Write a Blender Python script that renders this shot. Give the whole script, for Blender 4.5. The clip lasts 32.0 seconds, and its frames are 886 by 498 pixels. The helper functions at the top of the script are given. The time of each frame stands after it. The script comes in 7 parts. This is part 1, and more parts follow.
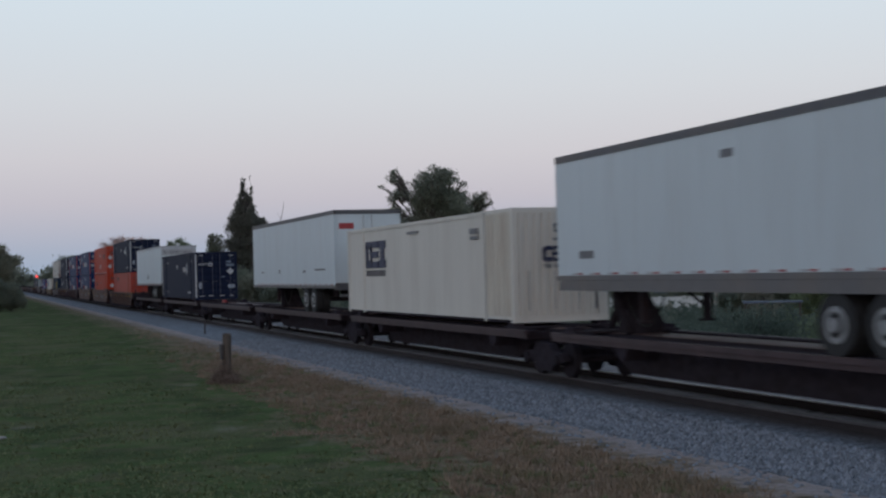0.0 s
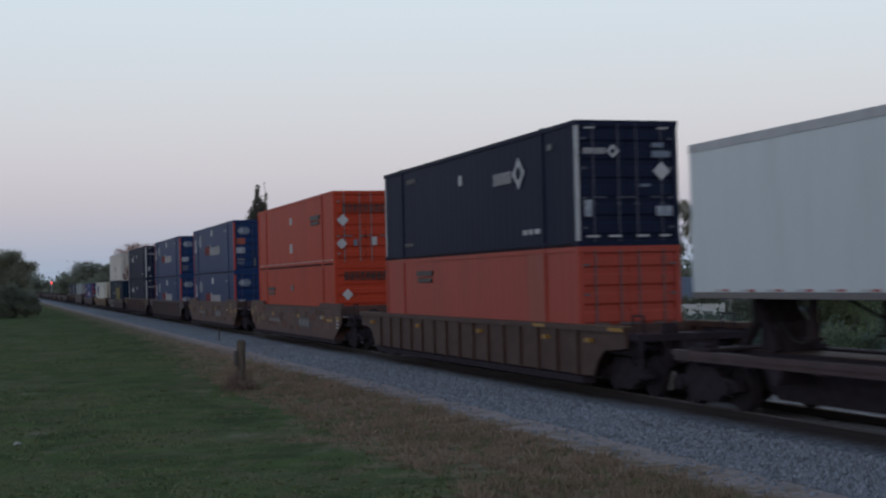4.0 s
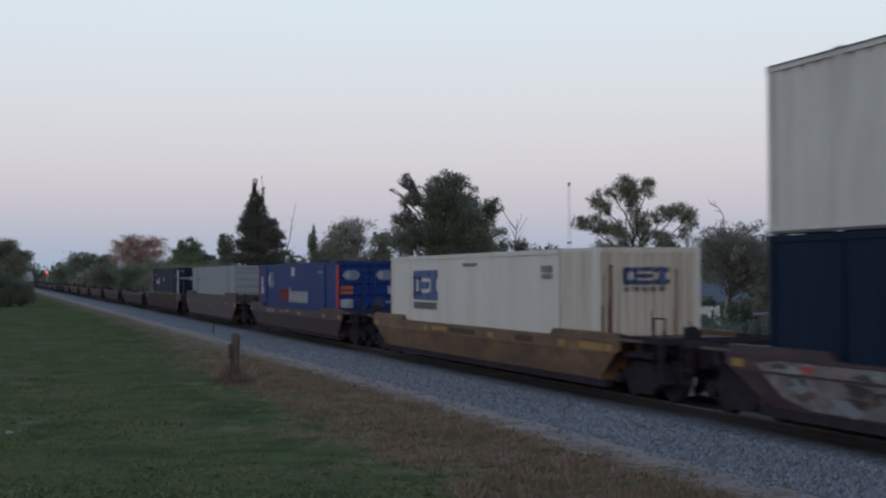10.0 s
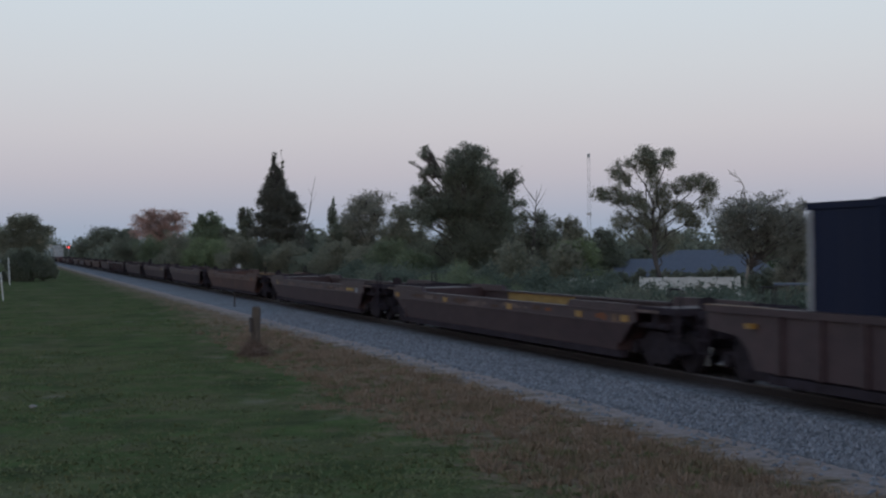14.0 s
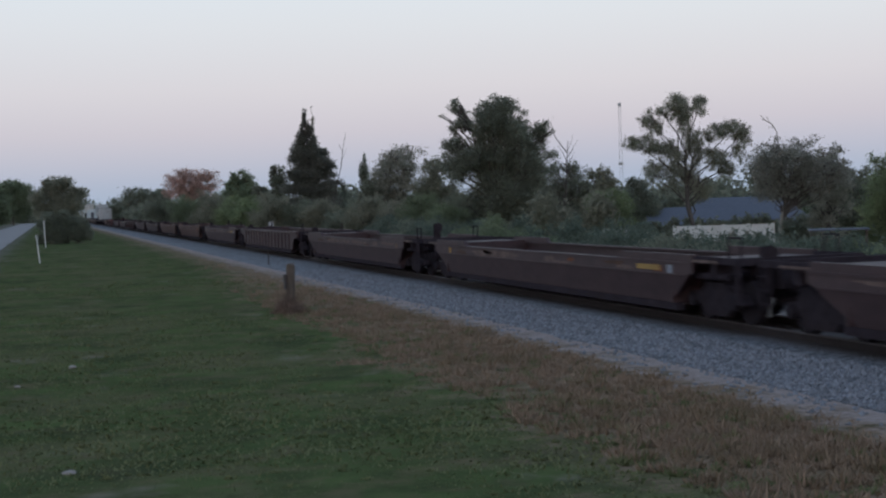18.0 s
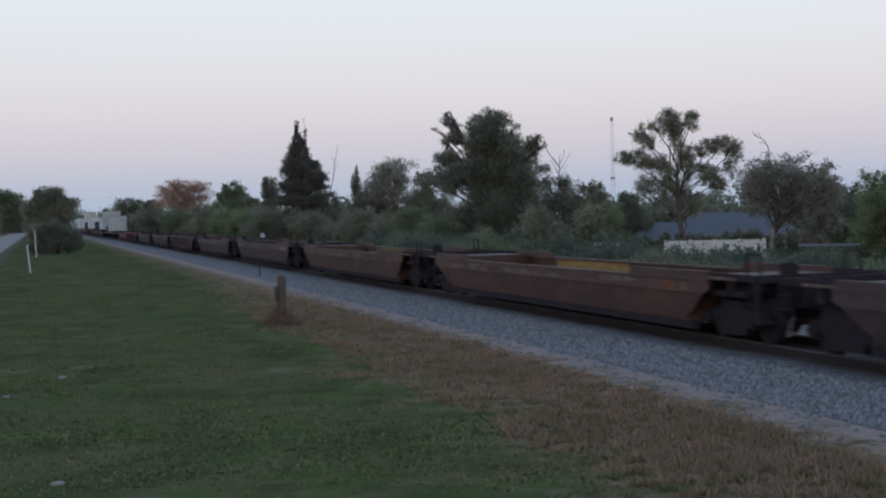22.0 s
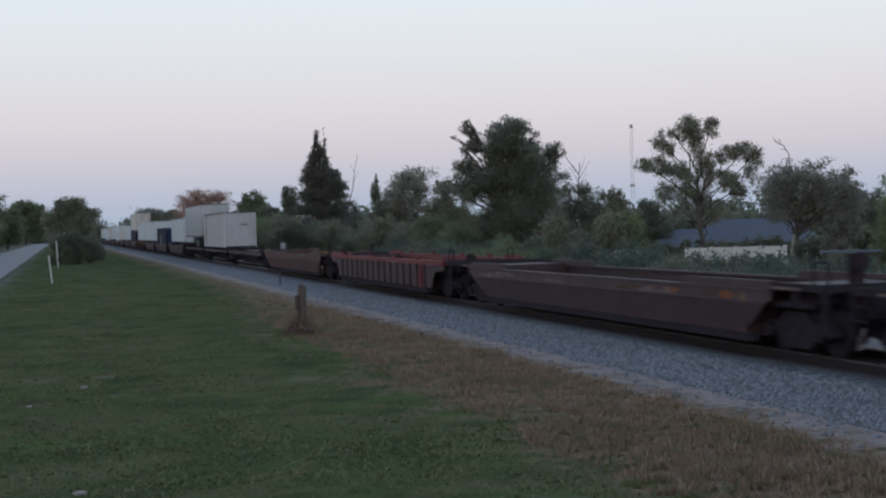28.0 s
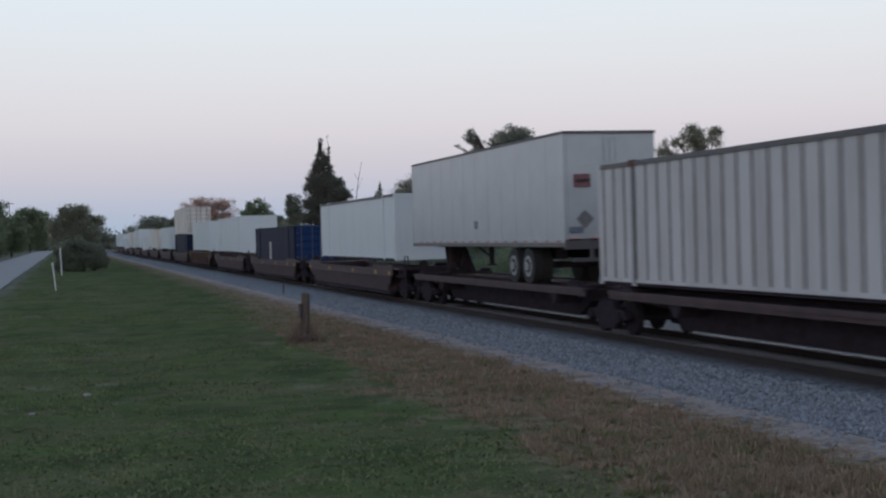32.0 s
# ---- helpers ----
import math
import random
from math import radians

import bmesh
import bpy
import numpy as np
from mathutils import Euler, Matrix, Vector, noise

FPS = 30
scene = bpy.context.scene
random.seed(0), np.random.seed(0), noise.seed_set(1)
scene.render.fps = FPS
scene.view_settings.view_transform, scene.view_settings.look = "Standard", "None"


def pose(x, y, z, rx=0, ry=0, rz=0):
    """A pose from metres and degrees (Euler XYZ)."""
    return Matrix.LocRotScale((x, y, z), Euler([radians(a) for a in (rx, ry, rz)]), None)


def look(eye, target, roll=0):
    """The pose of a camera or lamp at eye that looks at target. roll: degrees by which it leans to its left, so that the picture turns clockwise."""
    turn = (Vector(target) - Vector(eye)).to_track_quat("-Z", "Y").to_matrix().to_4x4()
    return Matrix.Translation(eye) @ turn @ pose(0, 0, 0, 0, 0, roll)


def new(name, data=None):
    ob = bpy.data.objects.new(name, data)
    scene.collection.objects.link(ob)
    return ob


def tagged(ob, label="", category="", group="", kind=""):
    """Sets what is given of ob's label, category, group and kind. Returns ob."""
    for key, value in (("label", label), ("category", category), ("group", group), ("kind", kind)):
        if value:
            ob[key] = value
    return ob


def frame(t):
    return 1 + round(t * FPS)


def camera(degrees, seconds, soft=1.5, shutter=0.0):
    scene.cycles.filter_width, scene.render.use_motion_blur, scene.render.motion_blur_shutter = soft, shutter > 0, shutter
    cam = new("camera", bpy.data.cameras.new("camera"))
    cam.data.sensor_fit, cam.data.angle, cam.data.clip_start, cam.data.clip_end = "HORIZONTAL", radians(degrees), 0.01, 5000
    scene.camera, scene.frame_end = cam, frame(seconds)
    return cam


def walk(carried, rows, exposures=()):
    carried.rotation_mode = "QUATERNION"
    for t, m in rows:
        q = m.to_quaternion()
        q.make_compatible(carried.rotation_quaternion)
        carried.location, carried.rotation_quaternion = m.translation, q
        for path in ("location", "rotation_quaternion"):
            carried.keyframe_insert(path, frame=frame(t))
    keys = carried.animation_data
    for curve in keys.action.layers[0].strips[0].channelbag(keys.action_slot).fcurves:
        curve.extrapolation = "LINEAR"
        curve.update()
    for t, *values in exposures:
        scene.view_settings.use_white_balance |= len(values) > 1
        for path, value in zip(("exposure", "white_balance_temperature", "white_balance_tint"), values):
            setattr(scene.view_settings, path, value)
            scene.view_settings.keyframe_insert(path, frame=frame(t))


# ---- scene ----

# ---- the camera and its walk: held in the hand, turning on the spot ----
EYE = (0.0, 0.0, 2.85)
# seconds, heading to the right of the track, pitch, lean
TURNS = [
    (0.0, 18.67, 0.94, -1.54),
    (0.5, 18.51, 1.06, -1.59),
    (1.0, 18.43, 1.07, -1.48),
    (1.5, 18.04, 1.09, -1.58),
    (2.0, 17.96, 0.97, -1.64),
    (2.5, 18.10, 0.96, -1.40),
    (4.5, 18.07, 1.32, -1.43),
    (5.0, 17.85, 1.32, -1.32),
    (5.5, 17.91, 1.26, -1.19),
    (6.0, 18.06, 1.25, -1.41),
    (6.5, 18.11, 1.40, -0.91),
    (7.0, 18.04, 1.37, -1.34),
    (7.5, 17.90, 1.48, -1.16),
    (8.0, 17.99, 1.32, -1.25),
    (8.5, 17.89, 1.25, -1.20),
    (9.0, 18.31, 1.41, -0.98),
    (9.5, 18.07, 1.24, -0.67),
    (10.0, 18.24, 1.14, -0.28),
    (10.5, 18.59, 1.30, -0.48),
    (11.0, 19.27, 1.03, -0.29),
    (11.5, 19.54, 0.82, -0.39),
    (12.0, 19.77, 0.63, -0.20),
    (12.5, 19.57, 0.52, -0.49),
    (13.0, 19.39, 0.46, -0.56),
    (13.5, 18.75, 0.30, -0.47),
    (14.0, 17.41, -0.01, -0.64),
    (14.5, 16.07, -0.11, -0.94),
    (16.5, 15.96, -0.08, -1.52),
    (17.0, 16.07, -0.88, -1.64),
    (17.5, 15.89, -1.39, -1.97),
    (18.0, 16.01, -1.92, -1.93),
    (18.5, 16.47, -1.48, -1.78),
    (19.0, 16.35, -1.50, -2.11),
    (19.5, 16.55, -1.30, -1.95),
    (20.0, 16.65, -1.32, -1.82),
    (20.5, 16.41, -1.41, -1.68),
    (21.0, 16.44, -1.45, -1.69),
    (21.5, 16.32, -1.44, -1.65),
    (22.0, 16.38, -1.39, -1.49),
    (22.5, 16.58, -1.51, -1.25),
    (23.0, 16.51, -1.47, -1.22),
    (23.5, 16.57, -1.42, -1.40),
    (24.0, 16.64, -1.45, -1.38),
    (24.5, 16.52, -1.38, -1.43),
    (25.0, 16.08, -1.19, -1.34),
    (25.5, 15.93, -1.08, -1.40),
    (27.5, 15.70, -1.05, -1.80),
    (28.0, 15.56, -1.02, -1.81),
    (28.5, 15.54, -1.00, -1.71),
    (29.0, 15.55, -0.91, -1.75),
    (29.5, 15.40, -0.94, -1.64),
    (30.0, 15.51, -0.96, -1.73),
    (30.5, 15.39, -0.87, -1.88),
    (31.0, 15.33, -0.77, -1.80),
    (31.5, 15.35, -0.73, -1.81),
    (32.0, 15.42, -0.66, -1.63),
]


def aim(heading, pitch, lean):
    return Matrix.Translation(EYE) @ pose(0, 0, 0, 90 + pitch, 0, -heading) @ pose(0, 0, 0, 0, 0, lean)


cam = camera(35.75, 32.0, 2.3, 0.28)
walk(cam, [(t, aim(h, p, r)) for t, h, p, r in TURNS],
     [(0, -0.04, 6440, 10), (6, -0.05, 6440, 10), (7, 0.03, 6440, 10), (10, 0.05, 6440, 10), (11, -0.12, 6440, 10), (14, -0.13, 6440, 10),
      (17, -0.15, 6440, 10), (17.5, -0.05, 6460, 10), (18, 0.12, 6480, 10), (18.5, 0.2, 6500, 10), (32, 0.17, 6500, 10)])

# ---- sky and light: clear dusk, the sun just below the horizon behind the camera ----
world = bpy.data.worlds.new("dusk")
scene.world = world
world.use_nodes = True
wn, wl = world.node_tree.nodes, world.node_tree.links
wn.clear()
w_out, w_bg = wn.new("ShaderNodeOutputWorld"), wn.new("ShaderNodeBackground")
w_tc, w_sep = wn.new("ShaderNodeTexCoord"), wn.new("ShaderNodeSeparateXYZ")
w_ramp = wn.new("ShaderNodeValToRGB")
w_sky, w_mix = wn.new("ShaderNodeTexSky"), wn.new("ShaderNodeMix")
w_sky.sky_type, w_sky.sun_disc = "NISHITA", False
w_sky.sun_elevation, w_sky.sun_rotation = radians(0.5), radians(215)
w_mix.data_type, w_mix.blend_type = "RGBA", "ADD"
w_mix.inputs[0].default_value = 0.06
wl.new(w_tc.outputs["Generated"], w_sep.inputs[0])
wl.new(w_sep.outputs["Z"], w_ramp.inputs[0])
SKY = [(0.0, (0.33, 0.42, 0.545)), (0.02, (0.37, 0.44, 0.555)), (0.055, (0.49, 0.50, 0.585)), (0.085, (0.56, 0.565, 0.635)),
       (0.13, (0.60, 0.635, 0.70)), (0.20, (0.62, 0.705, 0.785)), (0.36, (0.42, 0.52, 0.66)), (0.6, (0.24, 0.32, 0.455)), (1.0, (0.14, 0.19, 0.305))]
ramp = w_ramp.color_ramp
while len(ramp.elements) < len(SKY):
    ramp.elements.new(0.5)
for el, (at, col) in zip(ramp.elements, SKY):
    el.position, el.color = at, (*col, 1)
wl.new(w_ramp.outputs[0], w_mix.inputs[6])
wl.new(w_sky.outputs[0], w_mix.inputs[7])
wl.new(w_mix.outputs[2], w_bg.inputs[0])
wl.new(w_bg.outputs[0], w_out.inputs[0])
w_bg.inputs[1].default_value = 1.0

sun = new("sun", bpy.data.lights.new("sun", "SUN"))
sun.data.energy, sun.data.angle, sun.data.color = 0.2, radians(30), (1.0, 0.86, 0.78)
sun.matrix_world = look((-60, -90, 20), (0, 0, 0))

# ---- materials ----
def mat(name, col, rough=0.6, metal=0.0, var=0.15, scale=3.0, bump=0.0, bscale=None, dirt=None, dscale=0.6, amount=0.5, gloss=0.5, spread=None, island=False, swing=(0.65, 1.4)):
    """A painted or natural surface: base colour, fine grain, broad stains of a second colour, relief."""
    m = bpy.data.materials.new(name)
    m.use_nodes = True
    n, l = m.node_tree.nodes, m.node_tree.links
    b = n["Principled BSDF"]
    b.inputs["Roughness"].default_value, b.inputs["Metallic"].default_value = rough, metal
    b.inputs["Specular IOR Level"].default_value = gloss
    tc = n.new("ShaderNodeTexCoord")
    src = tc.outputs["Object"]
    if spread:
        mp = n.new("ShaderNodeMapping")
        mp.inputs["Scale"].default_value = spread
        l.new(src, mp.inputs[0])
        src = mp.outputs[0]
    fine = n.new("ShaderNodeTexNoise")
    fine.inputs["Scale"].default_value, fine.inputs["Detail"].default_value = scale, 6
    l.new(src, fine.inputs["Vector"])
    r = n.new("ShaderNodeMapRange")
    r.inputs[3].default_value, r.inputs[4].default_value = 1 - var * 2, 1 + var * 2
    l.new(fine.outputs[0], r.inputs[0])
    hue = n.new("ShaderNodeHueSaturation")
    hue.inputs["Color"].default_value = (*col, 1)
    l.new(r.outputs[0], hue.inputs["Value"])
    out = hue.outputs[0]
    if island:
        geo = n.new("ShaderNodeNewGeometry")
        r2 = n.new("ShaderNodeMapRange")
        r2.inputs[3].default_value, r2.inputs[4].default_value = swing
        l.new(geo.outputs["Random Per Island"], r2.inputs[0])
        h2 = n.new("ShaderNodeHueSaturation")
        l.new(out, h2.inputs["Color"])
        l.new(r2.outputs[0], h2.inputs["Value"])
        out = h2.outputs[0]
    if dirt:
        broad = n.new("ShaderNodeTexNoise")
        broad.inputs["Scale"].default_value, broad.inputs["Detail"].default_value = dscale, 8
        broad.inputs["Roughness"].default_value = 0.65
        l.new(src, broad.inputs["Vector"])
        edge = n.new("ShaderNodeMapRange")
        edge.inputs[1].default_value, edge.inputs[2].default_value = 0.5 - 0.25 * amount + 0.05, 0.78
        edge.inputs[4].default_value = min(1.0, amount + 0.25)
        l.new(broad.outputs[0], edge.inputs[0])
        mx = n.new("ShaderNodeMix")
        mx.data_type = "RGBA"
        l.new(edge.outputs[0], mx.inputs[0])
        l.new(out, mx.inputs[6])
        mx.inputs[7].default_value = (*dirt, 1)
        out = mx.outputs[2]
    l.new(out, b.inputs["Base Color"])
    if name.startswith("leaf"):
        tr, ms = n.new("ShaderNodeBsdfTranslucent"), n.new("ShaderNodeMixShader")
        l.new(out, tr.inputs[0])
        ms.inputs[0].default_value = 0.5
        l.new(b.outputs[0], ms.inputs[1])
        l.new(tr.outputs[0], ms.inputs[2])
        l.new(ms.outputs[0], n["Material Output"].inputs[0])
    if bump:
        bt = n.new("ShaderNodeTexNoise")
        bt.inputs["Scale"].default_value, bt.inputs["Detail"].default_value = bscale or scale, 5
        l.new(src, bt.inputs["Vector"])
        bp = n.new("ShaderNodeBump")
        bp.inputs["Strength"].default_value, bp.inputs["Distance"].default_value = bump, 0.03
        l.new(bt.outputs[0], bp.inputs["Height"])
        l.new(bp.outputs[0], b.inputs["Normal"])
    return m


DUST = (0.20, 0.16, 0.13)
STREAK = (1.0, 1.0, 0.18)
M = dict(
    navy=mat("navy_paint", (0.0115, 0.0165, 0.041), 0.6, 0, 0.12, 2, dirt=(0.02, 0.024, 0.042), dscale=0.9, amount=0.4, spread=STREAK, gloss=0.1),
    teal_navy=mat("csnavy_paint", (0.009, 0.02, 0.042), 0.55, 0, 0.12, 2, dirt=(0.014, 0.022, 0.038), dscale=0.9, amount=0.3, spread=STREAK, gloss=0.06),
    bright_blue=mat("bright_blue_paint", (0.010, 0.032, 0.155), 0.5, 0, 0.1, 2, dirt=(0.02, 0.042, 0.12), dscale=0.9, amount=0.3, spread=STREAK, gloss=0.12),
    blue=mat("blue_paint", (0.0105, 0.034, 0.113), 0.5, 0, 0.1, 2, dirt=(0.02, 0.042, 0.085), dscale=0.9, amount=0.3, spread=STREAK, gloss=0.15),
    orange=mat("orange_paint", (0.42, 0.048, 0.020), 0.55, 0, 0.12, 2, dirt=(0.29, 0.036, 0.020), dscale=1.1, amount=0.55, spread=STREAK, gloss=0.2),
    orange_pale=mat("faded_orange_paint", (0.35, 0.046, 0.026), 0.6, 0, 0.1, 2, dirt=(0.25, 0.04, 0.028), dscale=0.9, amount=0.4, spread=STREAK),
    white=mat("white_panel", (0.56, 0.625, 0.655), 0.42, 0, 0.025, 2, dirt=(0.47, 0.50, 0.51), dscale=1.2, amount=0.25, spread=STREAK),
    old_white=mat("weathered_white", (0.62, 0.61, 0.575), 0.6, 0, 0.06, 3, dirt=(0.33, 0.29, 0.25), dscale=1.1, amount=0.5, spread=STREAK),
    cream=mat("cream_paint", (0.63, 0.60, 0.54), 0.55, 0, 0.04, 2, dirt=(0.47, 0.43, 0.375), dscale=1.2, amount=0.3, spread=STREAK),
    grey=mat("grey_paint", (0.22, 0.246, 0.268), 0.5, 0, 0.06, 2, dirt=(0.18, 0.195, 0.205), dscale=0.9, amount=0.4, spread=STREAK),
    cool_white=mat("cool_white_trailer_paint", (0.42, 0.45, 0.47), 0.3, 0, 0.05, 2, dirt=(0.33, 0.35, 0.36), dscale=0.8, amount=0.4, gloss=0.6),
    silver=mat("aluminium_trim", (0.45, 0.47, 0.48), 0.4, 0.5, 0.08, 4, dirt=(0.25, 0.24, 0.23), amount=0.4),
    dark_trim=mat("dark_trim", (0.10, 0.10, 0.11), 0.55, 0.2, 0.1, 4, dirt=DUST, amount=0.3),
    red=mat("red_marking", (0.34, 0.035, 0.04), 0.5, 0, 0.1, 3),
    rod_blue=mat("grimy_navy_rod", (0.05, 0.057, 0.083), 0.6, 0, 0.15, 6, dirt=(0.09, 0.09, 0.10), dscale=3, amount=0.4),
    yellow=mat("yellow_marking", (0.31, 0.165, 0.022), 0.55, 0, 0.1, 3, dirt=DUST, dscale=2, amount=0.3),
    logo_yellow=mat("dull_yellow_paint", (0.225, 0.175, 0.035), 0.6, 0, 0.12, 3, dirt=(0.12, 0.10, 0.05), dscale=2, amount=0.4),
    rail_grey=mat("dull_grey_rail", (0.135, 0.13, 0.132), 0.6, 0, 0.1, 4, dirt=DUST, amount=0.4),
    rib_white=mat("dull_white_ribbed_paint", (0.50, 0.505, 0.515), 0.55, 0, 0.06, 3, dirt=(0.32, 0.29, 0.28), dscale=1.3, amount=0.55, spread=STREAK),
    mark_white=mat("white_marking", (0.44, 0.45, 0.47), 0.55, 0, 0.1, 4, dirt=(0.3, 0.3, 0.3), dscale=3, amount=0.4),
    mark_dark=mat("dark_marking", (0.05, 0.04, 0.04), 0.6, 0, 0.1, 4),
    mark_blue=mat("blue_marking", (0.04, 0.08, 0.22), 0.55, 0, 0.1, 3),
    mark_navy=mat("navy_marking", (0.02, 0.025, 0.07), 0.55, 0, 0.1, 3),
    pale_blue=mat("pale_blue_marking", (0.13, 0.165, 0.22), 0.55, 0, 0.1, 3),
    brown=mat("brown_car_paint", (0.047, 0.0265, 0.031), 0.62, 0, 0.25, 3, 0.1, 20, dirt=(0.080, 0.049, 0.049), dscale=1.3, amount=0.42, spread=(1.0, 0.6, 1.3), gloss=0.45),
    tan=mat("tan_car_paint", (0.104, 0.051, 0.040), 0.62, 0, 0.25, 3, 0.1, 20, dirt=(0.042, 0.027, 0.028), dscale=1.2, amount=0.85, spread=(1.0, 0.6, 1.3), gloss=0.32),
    yellow_ochre=mat("yellow_ochre_paint", (0.36, 0.235, 0.075), 0.75, 0, 0.2, 3, 0.1, 20, dirt=(0.13, 0.075, 0.04), dscale=1.2, amount=0.6, spread=(1.0, 0.6, 1.3), gloss=0.32),
    ochre=mat("ochre_car_paint", (0.205, 0.125, 0.066), 0.62, 0, 0.25, 3, 0.1, 20, dirt=(0.062, 0.036, 0.032), dscale=1.2, amount=0.9, spread=(1.0, 0.6, 1.3), gloss=0.32),
    redcar=mat("red_car_paint", (0.165, 0.025, 0.030), 0.7, 0, 0.15, 3, 0.1, 20, dirt=(0.10, 0.036, 0.036), dscale=0.8, amount=0.5),
    steel=mat("dirty_steel", (0.036, 0.030, 0.037), 0.85, 0.0, 0.25, 6, 0.1, 30, dirt=(0.05, 0.028, 0.022), dscale=2, amount=0.35, gloss=0.12),
    wheel=mat("wheel_steel", (0.032, 0.028, 0.034), 0.9, 0.0, 0.2, 6, gloss=0.05),
    truck=mat("oily_black_truck_steel", (0.037, 0.032, 0.039), 0.95, 0, 0.3, 6, 0.2, 25, dirt=(0.026, 0.017, 0.014), dscale=2.5, amount=0.4, gloss=0.03),
    tyre=mat("tyre_rubber", (0.022, 0.022, 0.023), 0.85, 0, 0.15, 8),
    hub=mat("pale_wheel_hub", (0.29, 0.30, 0.31), 0.45, 0.2, 0.1, 5, dirt=DUST, amount=0.3),
    rusty_white=mat("rust_streaked_white", (0.50, 0.49, 0.455), 0.65, 0, 0.08, 4, dirt=(0.20, 0.135, 0.11), dscale=2.6, amount=0.55, spread=(1.0, 1.0, 0.22)),
    rusty_cream=mat("rust_streaked_cream", (0.58, 0.54, 0.46), 0.6, 0, 0.06, 4, dirt=(0.34, 0.24, 0.17), dscale=2.6, amount=0.45, spread=(1.0, 1.0, 0.12)),
    rust_wash=mat("thin_rust_wash", (0.30, 0.235, 0.21), 0.75, 0, 0.2, 6, dirt=(0.17, 0.10, 0.085), dscale=5, amount=0.6),
    maroon_rust=mat("maroon_rust", (0.095, 0.052, 0.047), 0.85, 0, 0.25, 6, dirt=(0.24, 0.18, 0.16), dscale=6, amount=0.55),
    rust=mat("rust_streak", (0.115, 0.05, 0.034), 0.85, 0, 0.25, 6, dirt=(0.09, 0.04, 0.025), amount=0.5),
    tan_stain=mat("tan_stain", (0.155, 0.083, 0.058), 0.7, 0, 0.3, 4, dirt=(0.07, 0.040, 0.032), dscale=2.5, amount=0.8, gloss=0.3),
    # recess shade and stain together, put into one dark colour
    groove_dark=mat("shaded_grimy_groove", (0.11, 0.10, 0.10), 0.85, 0, 0.25, 5, dirt=(0.22, 0.20, 0.20), dscale=2, amount=0.4),
    faded_red=mat("faded_red_placard", (0.15, 0.052, 0.064), 0.6, 0, 0.2, 8, dirt=(0.24, 0.20, 0.20), dscale=6, amount=0.4),
    groove=mat("grey_groove", (0.29, 0.28, 0.27), 0.8, 0, 0.2, 5),
    spray=mat("faded_spray_paint", (0.26, 0.245, 0.25), 0.7, 0, 0.3, 5, dirt=(0.06, 0.038, 0.034), dscale=2.2, amount=0.95),
    smoke=mat("grey_stencil", (0.16, 0.16, 0.17), 0.6, 0, 0.15, 5),
    brick_red=mat("faded_red_lettering", (0.22, 0.028, 0.034), 0.55, 0, 0.15, 4),
    weed=mat("dead_weeds", (0.20, 0.15, 0.125), 0.9, 0, 0.2, 3, gloss=0.1, island=True),
    blade=mat("grass_blade", (0.148, 0.180, 0.090), 0.9, 0, 0.22, 0.9, gloss=0.05, island=True, dirt=(0.185, 0.17, 0.10), dscale=0.45, amount=0.5, swing=(0.92, 1.12)),
    straw=mat("dry_grass_blade", (0.275, 0.208, 0.155), 0.9, 0, 0.2, 0.7, gloss=0.05, island=True, dirt=(0.13, 0.12, 0.06), dscale=0.8, amount=0.4, swing=(0.78, 1.25)),
    pebble=mat("ballast_stone", (0.19, 0.207, 0.235), 0.9, 0, 0.2, 20, island=True),
    rail=mat("worn_rail", (0.50, 0.48, 0.48), 0.35, 0.6, 0.12, 3),
    # darker copy of the rail: the train's shade on the near head, as colour
    rail_near=mat("shaded_worn_rail", (0.095, 0.085, 0.088), 0.6, 0.2, 0.15, 3, gloss=0.2),
    rail_side=mat("rusty_rail_side", (0.020, 0.0145, 0.0155), 0.9, 0.0, 0.2, 8),
    tie=mat("oiled_timber", (0.045, 0.037, 0.037), 0.9, 0, 0.3, 8, 0.4, 12),
    scuff_orange=mat("sun_faded_orange", (0.30, 0.085, 0.06), 0.7, 0, 0.15, 3, dirt=(0.28, 0.05, 0.03), dscale=1.5, amount=0.5, spread=STREAK),
    rust_brown=mat("rust_brown_car_paint", (0.057, 0.029, 0.025), 0.62, 0, 0.25, 3, 0.1, 20, dirt=(0.092, 0.060, 0.047), dscale=1.3, amount=0.5, spread=(1.0, 0.6, 1.3), gloss=0.32),
    rust_orange=mat("orange_rust_stain", (0.20, 0.065, 0.022), 0.85, 0, 0.3, 6, dirt=(0.09, 0.04, 0.025), dscale=3, amount=0.6),
    scuff=mat("scuffed_paint", (0.165, 0.115, 0.10), 0.8, 0, 0.3, 5, dirt=(0.05, 0.03, 0.03), dscale=2.4, amount=0.8),
    dark_rust=mat("dark_rust_stain", (0.085, 0.042, 0.028), 0.85, 0, 0.3, 5, dirt=(0.04, 0.024, 0.02), dscale=2.4, amount=0.7),
    sticker=mat("printed_sticker", (0.31, 0.34, 0.385), 0.55, 0, 0.25, 7, dirt=(0.12, 0.15, 0.21), dscale=5, amount=0.7),
    grime=mat("greasy_black_steel", (0.041, 0.035, 0.044), 0.95, 0, 0.3, 5, dirt=(0.028, 0.02, 0.018), dscale=2, amount=0.5, gloss=0.03),
    grey_white=mat("dirty_white_panel", (0.47, 0.50, 0.52), 0.6, 0, 0.1, 3, dirt=(0.28, 0.27, 0.26), dscale=1.4, amount=0.6, spread=STREAK),
    galv=mat("galvanised_steel", (0.42, 0.43, 0.44), 0.5, 0.6, 0.1, 5),
